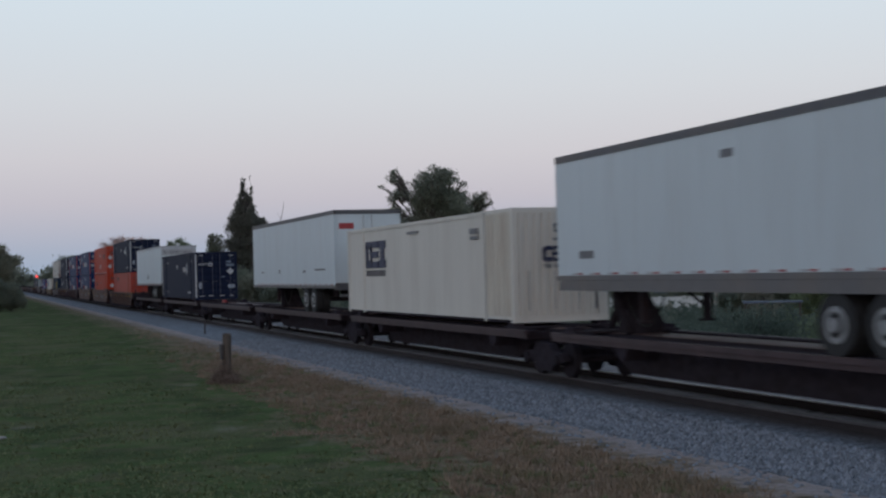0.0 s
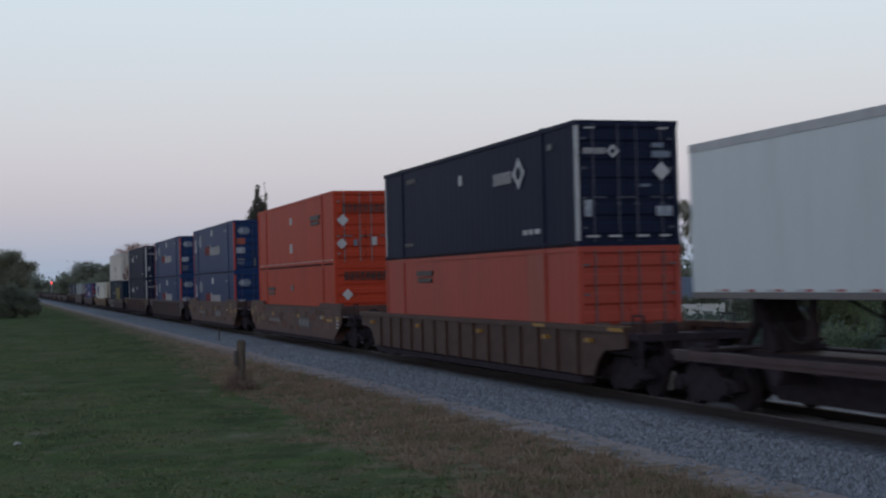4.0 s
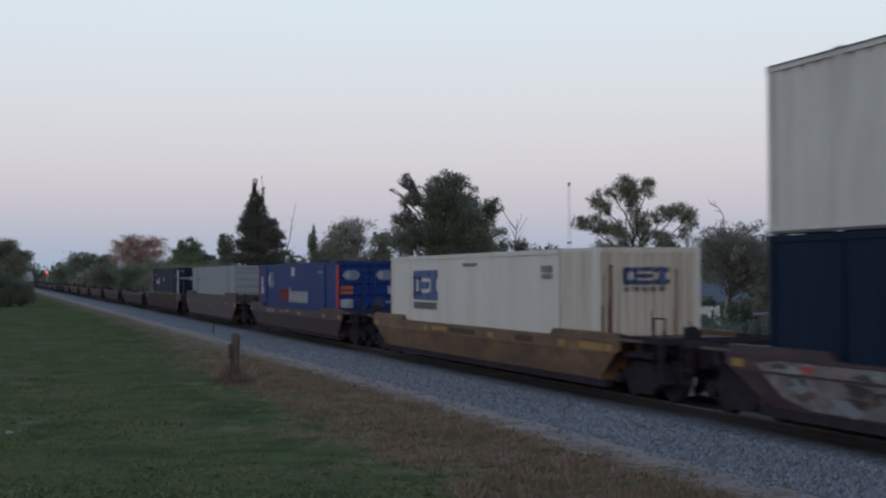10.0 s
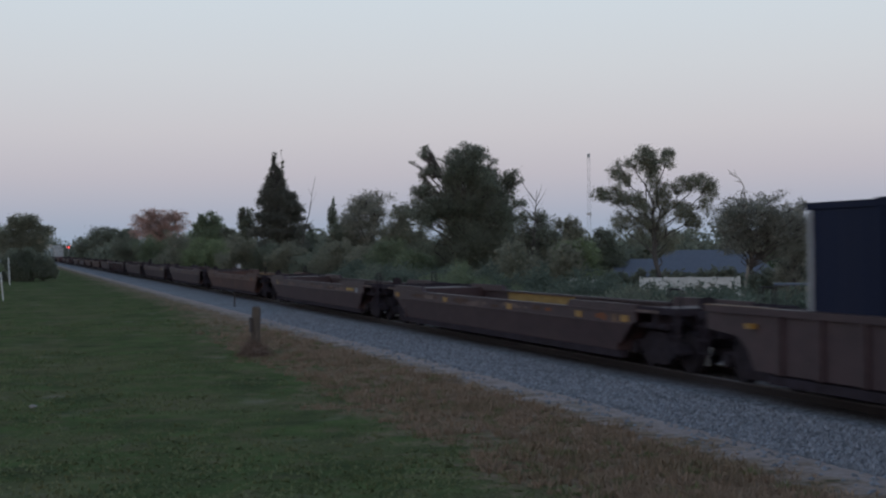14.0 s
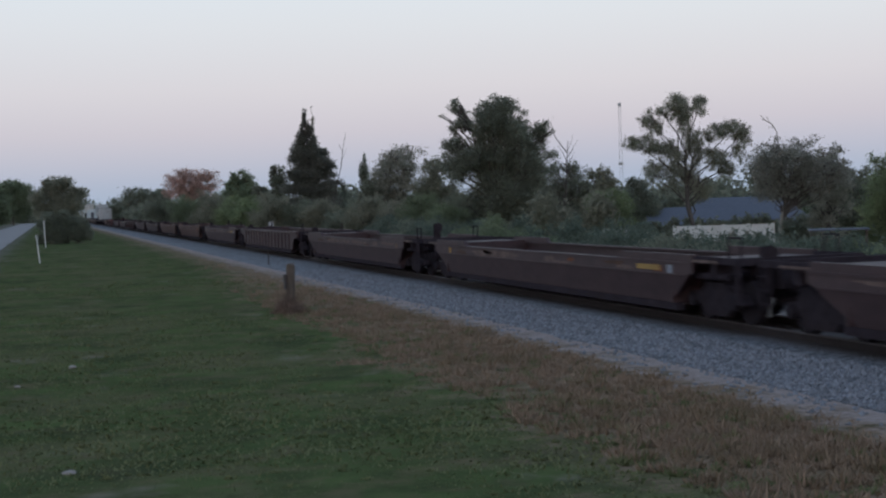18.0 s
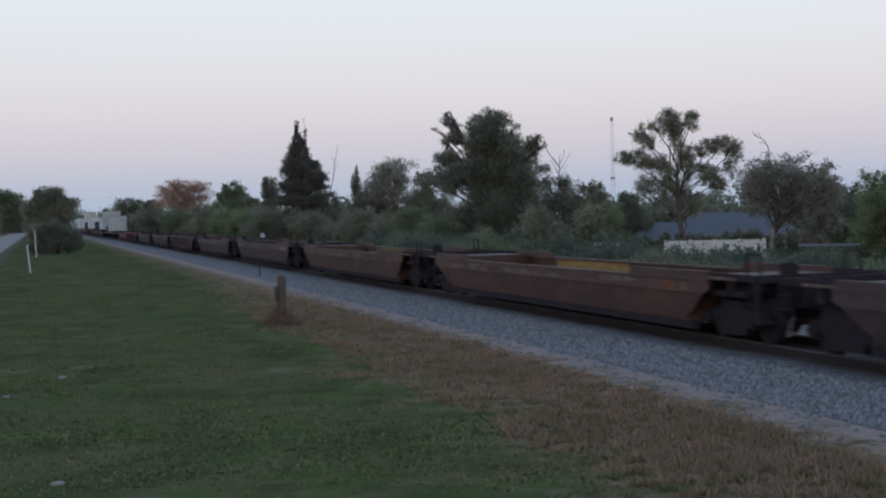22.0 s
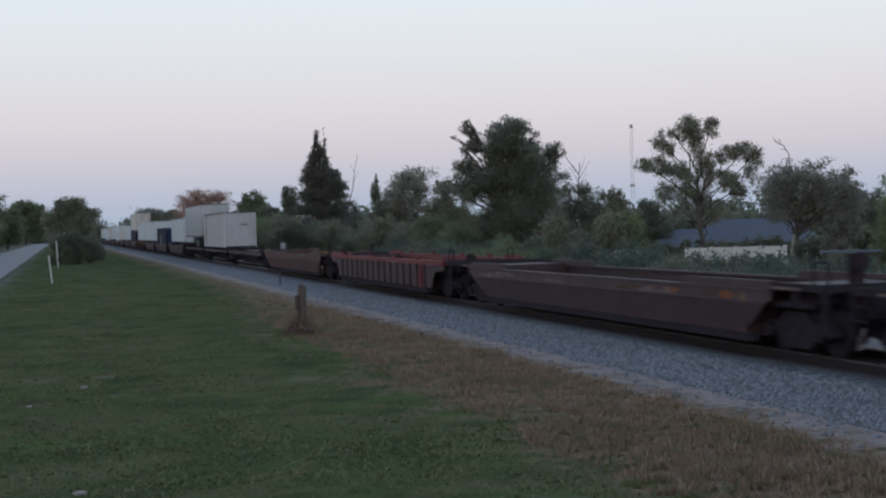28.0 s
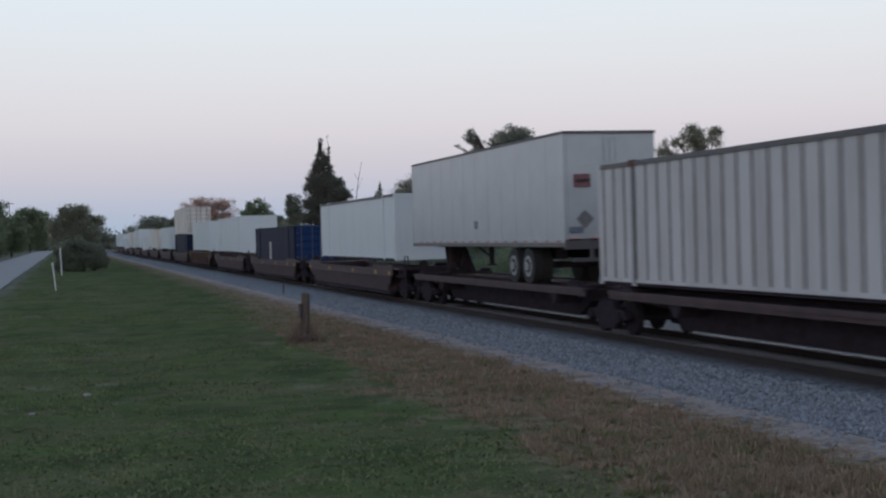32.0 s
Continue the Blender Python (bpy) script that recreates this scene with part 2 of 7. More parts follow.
    post=mat("weathered_post_wood", (0.105, 0.085, 0.07), 0.9, 0, 0.3, 9, 0.5, 14, spread=(1, 1, 0.2)),
    white_post=mat("white_plastic_post", (0.58, 0.59, 0.59), 0.5, 0, 0.05, 4),
    bark=mat("bark", (0.095, 0.085, 0.078), 0.95, 0, 0.3, 6, 0.6, 10, spread=(1, 1, 0.25)),
    pale_bark=mat("pale_bark", (0.26, 0.24, 0.21), 0.9, 0, 0.25, 6, 0.5, 10, spread=(1, 1, 0.25)),
    leaf=mat("leaf_green", (0.218, 0.264, 0.165), 0.8, 0, 0.2, 0.5, gloss=0.15, island=True, swing=(0.78, 1.22), dirt=(0.20, 0.215, 0.16), dscale=0.35, amount=0.5),
    leaf_dark=mat("leaf_dark_green", (0.232, 0.256, 0.196), 0.8, 0, 0.2, 0.5, gloss=0.15, island=True, swing=(0.78, 1.22), dirt=(0.205, 0.20, 0.165), dscale=0.35, amount=0.5),
    leaf_olive=mat("leaf_olive", (0.31, 0.31, 0.24), 0.8, 0, 0.2, 0.5, gloss=0.15, island=True, swing=(0.78, 1.22), dirt=(0.17, 0.185, 0.12), dscale=0.35, amount=0.5),
    leaf_spire=mat("leaf_brownish_green", (0.185, 0.19, 0.16), 0.8, 0, 0.2, 0.5, gloss=0.1, island=True, swing=(0.78, 1.22), dirt=(0.17, 0.155, 0.13), dscale=0.35, amount=0.5),
    leaf_light=mat("leaf_light_green", (0.265, 0.32, 0.18), 0.8, 0, 0.2, 0.5, gloss=0.15, island=True, swing=(0.78, 1.22), dirt=(0.15, 0.175, 0.11), dscale=0.35, amount=0.5),
    leaf_grey=mat("leaf_greyish_brown_green", (0.31, 0.31, 0.265), 0.8, 0, 0.2, 0.5, gloss=0.15, island=True, swing=(0.78, 1.22), dirt=(0.22, 0.20, 0.17), dscale=0.35, amount=0.5),
    leaf_blue=mat("leaf_blue_green", (0.155, 0.196, 0.158), 0.8, 0, 0.2, 0.5, gloss=0.15, island=True, swing=(0.78, 1.22), dirt=(0.15, 0.165, 0.13), dscale=0.4, amount=0.5),
    # pale leaves with the distance haze put into their colour
    leaf_pale=mat("leaf_pale_hazy", (0.37, 0.36, 0.30), 0.8, 0, 0.2, 0.5, gloss=0.15, island=True, swing=(0.78, 1.22), dirt=(0.20, 0.20, 0.14), dscale=0.4, amount=0.5),
    leaf_brown=mat("leaf_rust_brown", (0.56, 0.385, 0.325), 0.8, 0, 0.2, 0.5, gloss=0.1, island=True, swing=(0.78, 1.22)),
    shingle=mat("grey_blue_roof", (0.115, 0.135, 0.175), 0.8, 0, 0.12, 4, 0.3, 12),
    stucco=mat("pale_stucco", (0.62, 0.63, 0.62), 0.85, 0, 0.06, 5, 0.2, 30, dirt=(0.4, 0.4, 0.38), amount=0.3),
    glass=mat("dark_window_glass", (0.02, 0.025, 0.03), 0.08, 0, 0.0, 1),
    asphalt=mat("worn_asphalt", (0.29, 0.29, 0.295), 0.9, 0, 0.12, 9, 0.3, 60, dirt=(0.24, 0.23, 0.21), dscale=0.3, amount=0.4),
)
glow = bpy.data.materials.new("red_signal_lens")
glow.use_nodes = True
gb = glow.node_tree.nodes["Principled BSDF"]
gb.inputs["Base Color"].default_value = (0.5, 0.02, 0.02, 1)
gb.inputs["Emission Color"].default_value, gb.inputs["Emission Strength"].default_value = (1.0, 0.06, 0.05, 1), 6.0
M["signal_red"] = glow


# ---- mesh helpers ----
def bx(bm, x0, x1, y0, y1, z0, z1):
    v = [bm.verts.new((x, y, z)) for x in (x0, x1) for y in (y0, y1) for z in (z0, z1)]
    for f in ((0, 1, 3, 2), (4, 6, 7, 5), (0, 4, 5, 1), (2, 3, 7, 6), (0, 2, 6, 4), (1, 5, 7, 3)):
        bm.faces.new([v[i] for i in f])


def bar(bm, a, b, r, seg=6, r2=None):
    """A round bar from a to b."""
    a, b = Vector(a), Vector(b)
    r2 = r if r2 is None else r2
    q = (b - a).to_track_quat("Z", "Y")
    rings = []
    for p, rr in ((a, r), (b, r2)):
        rings.append([bm.verts.new(p + q @ Vector((rr * math.cos(2 * math.pi * i / seg), rr * math.sin(2 * math.pi * i / seg), 0))) for i in range(seg)])
    for i in range(seg):
        j = (i + 1) % seg
        bm.faces.new((rings[0][i], rings[0][j], rings[1][j], rings[1][i]))
    bm.faces.new(rings[0][::-1])
    bm.faces.new(rings[1])


def slab(bm, outline, x0, x1):
    """A plate: an outline in (y, z), from x0 to x1."""
    a = [bm.verts.new((x0, y, z)) for y, z in outline]
    b = [bm.verts.new((x1, y, z)) for y, z in outline]
    n = len(outline)
    bm.faces.new(a)
    bm.faces.new(b[::-1])
    for i in range(n):
        j = (i + 1) % n
        bm.faces.new((a[j], a[i], b[i], b[j]))


def prism(bm, outline, y0, y1):
    """A bar along y: an outline in (x, z)."""
    a = [bm.verts.new((x, y0, z)) for x, z in outline]
    b = [bm.verts.new((x, y1, z)) for x, z in outline]
    n = len(outline)
    bm.faces.new(a)
    bm.faces.new(b[::-1])
    for i in range(n):
        j = (i + 1) % n
        bm.faces.new((a[j], a[i], b[i], b[j]))


def mesh_of(name, bm, material):
    bmesh.ops.recalc_face_normals(bm, faces=bm.faces)
    me = bpy.data.meshes.new(name)
    bm.to_mesh(me)
    bm.free()
    me.materials.append(material)
    return me


def part(name, bm, material, parent=None, label=""):
    ob = new(name, mesh_of(name, bm, material))
    ob.parent = parent
    return tagged(ob, label)


def built(name, material, parent, draw, label=""):
    bm = bmesh.new()
    draw(bm)
    return part(name, bm, material, parent, label)


def boxes(name, material, parent, rows, label=""):
    """One part from one or more boxes."""
    return built(name, material, parent, lambda bm: [bx(bm, *r) for r in rows], label)

# ---- the train: every car and every load is a thing of its own that runs along the track ----
XC = 13.92                 # the track's middle
RAIL = 0.265               # top of the rails
SPEED = 23.687             # metres a second, towards the camera
W2 = 1.2955                # half a container's width
L53 = 16.154
MOVING = []                # (thing, distance along the track at the start)


def root(name, label, category, group, y, z=0.0):
    ob = tagged(new(name), label, category, group)
    ob.empty_display_size = 0.5
    ob.location = (XC, y, z)
    MOVING.append((ob, y, z))
    return ob


CACHE = {}


def shared(key, name, material, parent, draw, label=""):
    """A part whose mesh is made once and used again for alike things."""
    if key not in CACHE:
        bm = bmesh.new()
        draw(bm)
        CACHE[key] = mesh_of(name, bm, material)
    ob = new(name, CACHE[key])
    ob.parent = parent
    return tagged(ob, label)


def ribbed_sheet(bm, side, y0, y1, z0, z1, pitch, depth, flat=0.5):
    """A wall sheet in the plane x = side with upright corrugations."""
    s = 1 if side > 0 else -1
    ys, y = [], y0
    while y < y1 - 1e-4:
        a = pitch * flat * 0.5
        for dy, d in ((0, 0), (a * 1.3, 0), (a * 1.3 + pitch * 0.12, depth), (a * 1.3 + pitch * (1 - flat), depth), (a * 1.3 + pitch * (1.12 - flat), 0)):
            if y + dy < y1:
                ys.append((y + dy, d))
        y += pitch
    ys.append((y1, 0))
    low = [bm.verts.new((side - s * d, y, z0)) for y, d in ys]
    top = [bm.verts.new((side - s * d, y, z1)) for y, d in ys]
    for i in range(len(ys) - 1):
        bm.faces.new((low[i], low[i + 1], top[i + 1], top[i]))
    # inner face gives the wall its thickness
    q = side - s * (depth + 0.03)
    bm.faces.new([bm.verts.new(c) for c in ((q, y0, z0), (q, y1, z0), (q, y1, z1), (q, y0, z1))])


def ribbed_end(bm, y, out, x0, x1, z0, z1, n, depth):
    """An end sheet in the plane of y with n level corrugations, proud by depth towards out."""
    h = (z1 - z0) / n
    zs = []
    for i in range(n):
        b = z0 + i * h
        zs += [(b, 0), (b + h * 0.2, 0), (b + h * 0.32, depth), (b + h * 0.78, depth), (b + h * 0.9, 0)]
    zs.append((z1, 0))
    a = [bm.verts.new((x0, y + out * d, z)) for z, d in zs]
    b = [bm.verts.new((x1, y + out * d, z)) for z, d in zs]
    for i in range(len(zs) - 1):
        bm.faces.new((a[i], a[i + 1], b[i + 1], b[i]))


def container(key, y, z, paint, label, group="containers on the train", length=L53, height=2.896, rib=(0.45, 0.0025), post_paint=None,
              end="doors", end_paint=None, rail_paint=None, rear_post=None, inset=1.98, rod="dark_trim"):
    """A shipping container whose leading end is at y, with its underside at z."""
    c = root("shipping_container", label, "container", group, y, z)
    p, pp = M[paint], M[post_paint or paint]
    ep, rp = M[end_paint or paint], M[rail_paint or paint]
    L, H = length, height
    k = (paint, L, H, rib)
    for s in (-W2 + 0.03, W2 - 0.03):
        shared(("side", s, *k), "side_wall", p, c, lambda bm: ribbed_sheet(bm, s, 0.14, L - 0.14, 0.15, H - 0.10, *rib))
    shared(("roof", *k), "roof", p, c, lambda bm: bx(bm, -W2 + 0.04, W2 - 0.04, 0.05, L - 0.05, H - 0.07, H - 0.03))
    shared(("floor", *k), "floor", M["steel"], c, lambda bm: bx(bm, -W2 + 0.06, W2 - 0.06, 0.1, L - 0.1, 0.03, 0.14))
    for s in (-1, 1):
        shared(("top", s, rail_paint or paint, L, H), "top_rail", rp, c, lambda bm: bx(bm, s * W2 - 0.04 * (s > 0), s * W2 + 0.04 * (s < 0), 0.16, L - 0.16, H - 0.11, H))
        shared(("low", s, *k), "bottom_rail", p, c, lambda bm: bx(bm, s * W2 - 0.05 * (s > 0), s * W2 + 0.05 * (s < 0), 0.16, L - 0.16, 0.075, 0.155))
        # black strip stands in for the shaded gap under the container
        shared(("under", s, L), "gap_shade", M["grime"], c, lambda bm: bx(bm, s * (W2 - 0.03) - 0.05 * (s > 0), s * (W2 - 0.03) + 0.05 * (s < 0), 0.17, L - 0.17, 0.005, 0.0749))
        for y0, mm, nm in ((0, pp, post_paint or paint), (L - 0.15, M[rear_post] if rear_post else pp, rear_post or post_paint or paint)):
            if nm in ("red", "mark_white") and s > 0:
                mm, nm = p, paint
            e, g = {"red": (0.095, 0.10), "mark_white": (0.085, 0.08)}.get(nm, (0.14, 0.15))
            o = 0.05 if nm == "red" and y0 else 0.0
            shared(("post", s, y0, nm, L, H), "corner_post", mm, c, lambda bm: bx(bm, s * W2 - e * (s > 0), s * W2 + e * (s < 0), y0 + o, y0 + o + g, 0.12, H - 0.12))
            for z0 in (0, H - 0.125):
                shared(("cast", s, y0, z0, L, H, paint), "corner_casting", p, c,
                       lambda bm: bx(bm, s * (W2 + 0.008) - 0.17 * (s > 0), s * (W2 + 0.008) + 0.17 * (s < 0), y0 - 0.01, y0 + 0.165, z0, z0 + 0.125))
        if inset:
            for y0 in (inset, L - inset - 0.16):
                shared(("mid", s, y0, paint, L, H), "stacking_post", p, c,
                       lambda bm: (bx(bm, s * (W2 + 0.006) - 0.06 * (s > 0), s * (W2 + 0.006) + 0.06 * (s < 0), y0, y0 + 0.16, 0.0, H + 0.012),
                                   bx(bm, s * W2 - 0.18 * (s > 0), s * W2 + 0.18 * (s < 0), y0 - 0.03, y0 + 0.19, H - 0.1, H + 0.025)))
    # far end
    shared(("far", *k), "end_wall", p, c, lambda bm: ribbed_end(bm, L - 0.06, 1, -W2 + 0.1, W2 - 0.1, 0.1, H - 0.1, 9, 0.035))
    shared(("sill", *k, end_paint), "end_sill", ep, c, lambda bm: bx(bm, -W2 + 0.14, W2 - 0.14, 0.0, 0.12, 0, 0.16))
    shared(("head", *k, end_paint), "end_header", ep, c, lambda bm: bx(bm, -W2 + 0.14, W2 - 0.14, 0.0, 0.12, H - 0.14, H))
    if end == "doors":
        for s in (-1, 1):
            x0, x1 = (-W2 + 0.15, -0.012) if s < 0 else (0.012, W2 - 0.15)
            d = shared(("door", s, paint, end_paint, H), "door", ep, c, lambda bm: (ribbed_end(bm, 0.06, -1, x0, x1, 0.17, H - 0.15, 6, 0.04),
                                                                                    bx(bm, x0, x1, 0.061, 0.1, 0.17, H - 0.15)))
            for xr in ((x0 + 0.28, x1 - 0.22) if s < 0 else (x0 + 0.22, x1 - 0.28)):
                shared(("rod", xr, H, rod), "lock_rod", M[rod], d, lambda bm: (bar(bm, (xr, -0.005, 0.1), (xr, -0.005, H - 0.08), 0.022),
                                                                            bx(bm, xr - 0.05, xr + 0.05, -0.02, 0.03, 0.95, 1.0), bx(bm, xr - 0.06, xr + 0.3 * -s, -0.03, -0.01, 1.1, 1.14)))
            for i in range(4):
                zz = 0.4 + i * (H - 0.85) / 3
                xh = s * (W2 - 0.2)
                shared(("hinge", s, i, H, rod), "hinge", M[rod], d, lambda bm: bx(bm, xh - 0.07, xh + 0.07, -0.012, 0.02, zz, zz + 0.05))
    elif end == "level_ribs":
        shared(("lev", *k), "front_wall", ep, c, lambda bm: ribbed_end(bm, 0.055, -1, -W2 + 0.13, W2 - 0.13, 0.15, H - 0.13, 7, 0.05))
    else:
        shared(("flat", *k, end_paint), "front_wall", ep, c, lambda bm: bx(bm, -W2 + 0.13, W2 - 0.13, 0.03, 0.08, 0.15, H - 0.13))
    return c


def side_marks(c, name, material, rows, label=""):
    """Flat markings on the side towards the camera: rows of y0, y1, z0, z1 in the load's own space."""
    for a, b, e, f in rows:
        boxes(name, M[material], c, [(-W2 - 0.012, -W2 + 0.03, a, b, e, f)], label)


def end_marks(c, name, material, rows, label=""):
    """Flat markings on the leading end: rows of x0, x1, z0, z1."""
    for a, b, e, f in rows:
        boxes(name, M[material], c, [(a, b, -0.03, 0.03, e, f)], label)


def diamond(bm, plane, u, z, r, hole=0.0, at=None, thick=0.006):
    """A square on its corner, on the near side ('side') or the leading end ('end')."""
    at = -W2 - 0.012 if at is None else at

    def co(du, dz, off):
        return (at + off, u + du, z + dz) if plane == "side" else (u + du, at + off, z + dz)
    outer = [(r, 0), (0, r), (-r, 0), (0, -r)]
    if hole:
        for i in range(4):
            a, b = outer[i], outer[(i + 1) % 4]
            q = [a, b, (b[0] * hole, b[1] * hole), (a[0] * hole, a[1] * hole)]
            f0 = [bm.verts.new(co(*p, 0)) for p in q]
            f1 = [bm.verts.new(co(*p, thick)) for p in q]
            bm.faces.new(f0)
            for j in range(4):
                bm.faces.new((f0[j], f0[(j + 1) % 4], f1[(j + 1) % 4], f1[j]))
        bmesh.ops.remove_doubles(bm, verts=bm.verts, dist=0.0005)
    else:
        f0 = [bm.verts.new(co(*p, 0)) for p in outer]
        f1 = [bm.verts.new(co(*p, thick)) for p in outer]
        bm.faces.new(f0)
        for j in range(4):
            bm.faces.new((f0[j], f0[(j + 1) % 4], f1[(j + 1) % 4], f1[j]))


# -- running gear shared by all cars --


def truck(car, y, d=0.89):
    t = shared("bolster", "truck", M["truck"], car, lambda bm: (bx(bm, -0.95, 0.95, -0.2, 0.2, RAIL + 0.32, RAIL + 0.62), bx(bm, -0.3, 0.3, -0.3, 0.3, RAIL + 0.6, RAIL + 0.75)), "dark greasy steel truck")
    t.location = (0, y, 0)
    frame_side = [(-1.25, 0.40), (-1.12, 0.58), (-0.6, 0.62), (-0.38, 0.80), (0.38, 0.80), (0.6, 0.62), (1.12, 0.58), (1.25, 0.40),
                  (1.05, 0.36), (0.72, 0.40), (0.45, 0.14), (-0.45, 0.14), (-0.72, 0.40), (-1.05, 0.36)]
    for s in (-1, 1):
        shared(("side_frame", s), "side_frame", M["truck"], t, lambda bm: slab(bm, [(a, b + RAIL) for a, b in frame_side], s * 0.98 - 0.09, s * 0.98 + 0.09))
    for a in (-d, d):
        w = shared("wheelset", "wheelset", M["wheel"], t, lambda bm: (
            bar(bm, (-1.0, 0, 0), (1.0, 0, 0), 0.085, 8),
            [(bar(bm, (s * 0.72 - 0.07, 0, 0), (s * 0.72 + 0.07, 0, 0), 0.42, 20), bar(bm, (s * 0.66 - 0.02, 0, 0), (s * 0.66 + 0.02, 0, 0), 0.45, 20),
              bar(bm, (s * 1.07 - 0.1, 0, 0), (s * 1.07 + 0.1, 0, 0), 0.13, 8)) for s in (-1, 1)]))
        w.location = (0, a, RAIL + 0.42)
    return t


def coupler(car, y, s):
    shared(("coupler", s), "coupler", M["steel"], car, lambda bm: (bx(bm, -0.11, 0.11, -0.05 if s < 0 else -0.75, 0.75 if s < 0 else 0.05, RAIL + 0.66, RAIL + 0.92),
                                                                bx(bm, -0.2, 0.2, -0.12, 0.12, RAIL + 0.62, RAIL + 0.95),
                                                                bar(bm, (0.3, 0, RAIL + 0.5), (0.35, -s * 0.7, RAIL + 0.62), 0.03))).location = (0, y, 0)


def end_fittings(car, P, paint):
    """Ladders, grab irons and the brake gear at both ends."""
    for s, y in ((-1, 0.55), (1, P - 0.55)):
        for zz in (0.80, 1.05, 1.30, 1.55):
            shared("grab", "grab_iron", M["grime"], car, lambda bm: bar(bm, (-1.38, -0.22, 0), (-1.38, 0.22, 0), 0.014, 5)).location = (0, y, zz)
        for yy in (-0.22, 0.22):
            shared("stile", "ladder_stile", M["grime"], car, lambda bm: bar(bm, (-1.36, 0, 0.72), (-1.36, 0, 1.62), 0.016, 5)).location = (0, y + yy, 0)
        # air hose hanging beside the coupler, its metal end lengthened to paint the hose's glint
        h = shared(("hose", s), "air_hose", M["tyre"], car, lambda bm: [bar(bm, (-0.42 - 0.02 * k, -s * (0.05 + 0.03 * k * (5 - k)), 0.95 - 0.09 * k), (-0.44 - 0.02 * k, -s * (0.05 + 0.03 * (k + 1) * (4 - k)), 0.86 - 0.09 * k), 0.028, 6) for k in range(5)])
        h.location = (0, y - s * 0.2, 0)
        shared("glad", "hose_coupling_glint", M["silver"], h, lambda bm: (bar(bm, (-0.50, -0.10, 0.80), (-0.54, 0.02, 0.52), 0.035, 6), bx(bm, -0.62, -0.50, -0.02, 0.10, 0.42, 0.54)), "metal coupling with a pale bar as the hose's glint")
        coupler(car, 0.04 if s < 0 else P - 0.04, s)
        # the dark stub frame and crossover step between the side and the coupler
        shared(("stub", s), "stub_frame", M["grime"], car, lambda bm: (bx(bm, -0.42, 0.42, -0.1, 2.2, 0.98, 1.45), bx(bm, -1.36, 1.36, -0.12, 0.1, 1.46, 1.60), bx(bm, -1.40, -1.32, -0.1, 2.2, 1.47, 1.6),
                                                                    bx(bm, 1.32, 1.40, -0.1, 2.2, 1.47, 1.6), bx(bm, -1.3, 1.3, 0.9, 1.15, 1.2, 1.5), bar(bm, (-1.34, 0.1, 1.47), (-0.42, 0.9, 1.05), 0.05), bar(bm, (-1.2, 0.6, 1.2), (-1.2, 2.0, 1.2), 0.07, 8), bar(bm, (-0.9, 0.3, 1.3), (-0.9, 1.6, 1.05), 0.03), bx(bm, -1.36, -1.3, -0.05, 0.05, 0.75, 1.5), bx(bm, -1.36, -1.1, -0.25, 0.05, 0.72, 0.76))).matrix_basis = pose(0, y, 0, 0, 0, 0 if s < 0 else 180)
    tall = 0.0 if round((car.location.y - 355.75) / 23.42, 2) in (5, 14) else -0.32
    shared(("brake", tall), "brake_stand", M["grime"], car, lambda bm: (bx(bm, -0.68, -0.46, -0.08, 0.08, 1.5, 2.12 + tall), bar(bm, (-0.57, -0.16, 1.98 + tall), (-0.57, -0.12, 1.98 + tall), 0.17, 12), bar(bm, (-0.57, -0.12, 1.98 + tall), (-0.57, 0, 1.98 + tall), 0.04),
                                                                     bx(bm, -0.66, -0.48, -0.07, 0.07, 0.9, 1.5))).location = (0, 0.75, 0)
    for x in (-1.2, 0.9):
        shared("rail_hoop", "handrail", M["grime"], car, lambda bm: (bar(bm, (0, 0, 1.5), (0, 0, 1.98), 0.024, 6), bar(bm, (0, 0, 1.98), (0, 0.5, 1.98), 0.02, 6), bar(bm, (0, 0.5, 1.98), (0, 0.5, 1.5), 0.024, 6))).location = (x, 0.6, 0)


def tuck(bm, outline, xo, s):
    """The lower half of a well side, which leans inwards towards its foot."""
    fresh = len(bm.verts)
    slab(bm, outline, xo - 0.05 * s, xo)
    for v in list(bm.verts)[fresh:]:
        v.co.x -= s * (1.2 - v.co.z) * 0.22


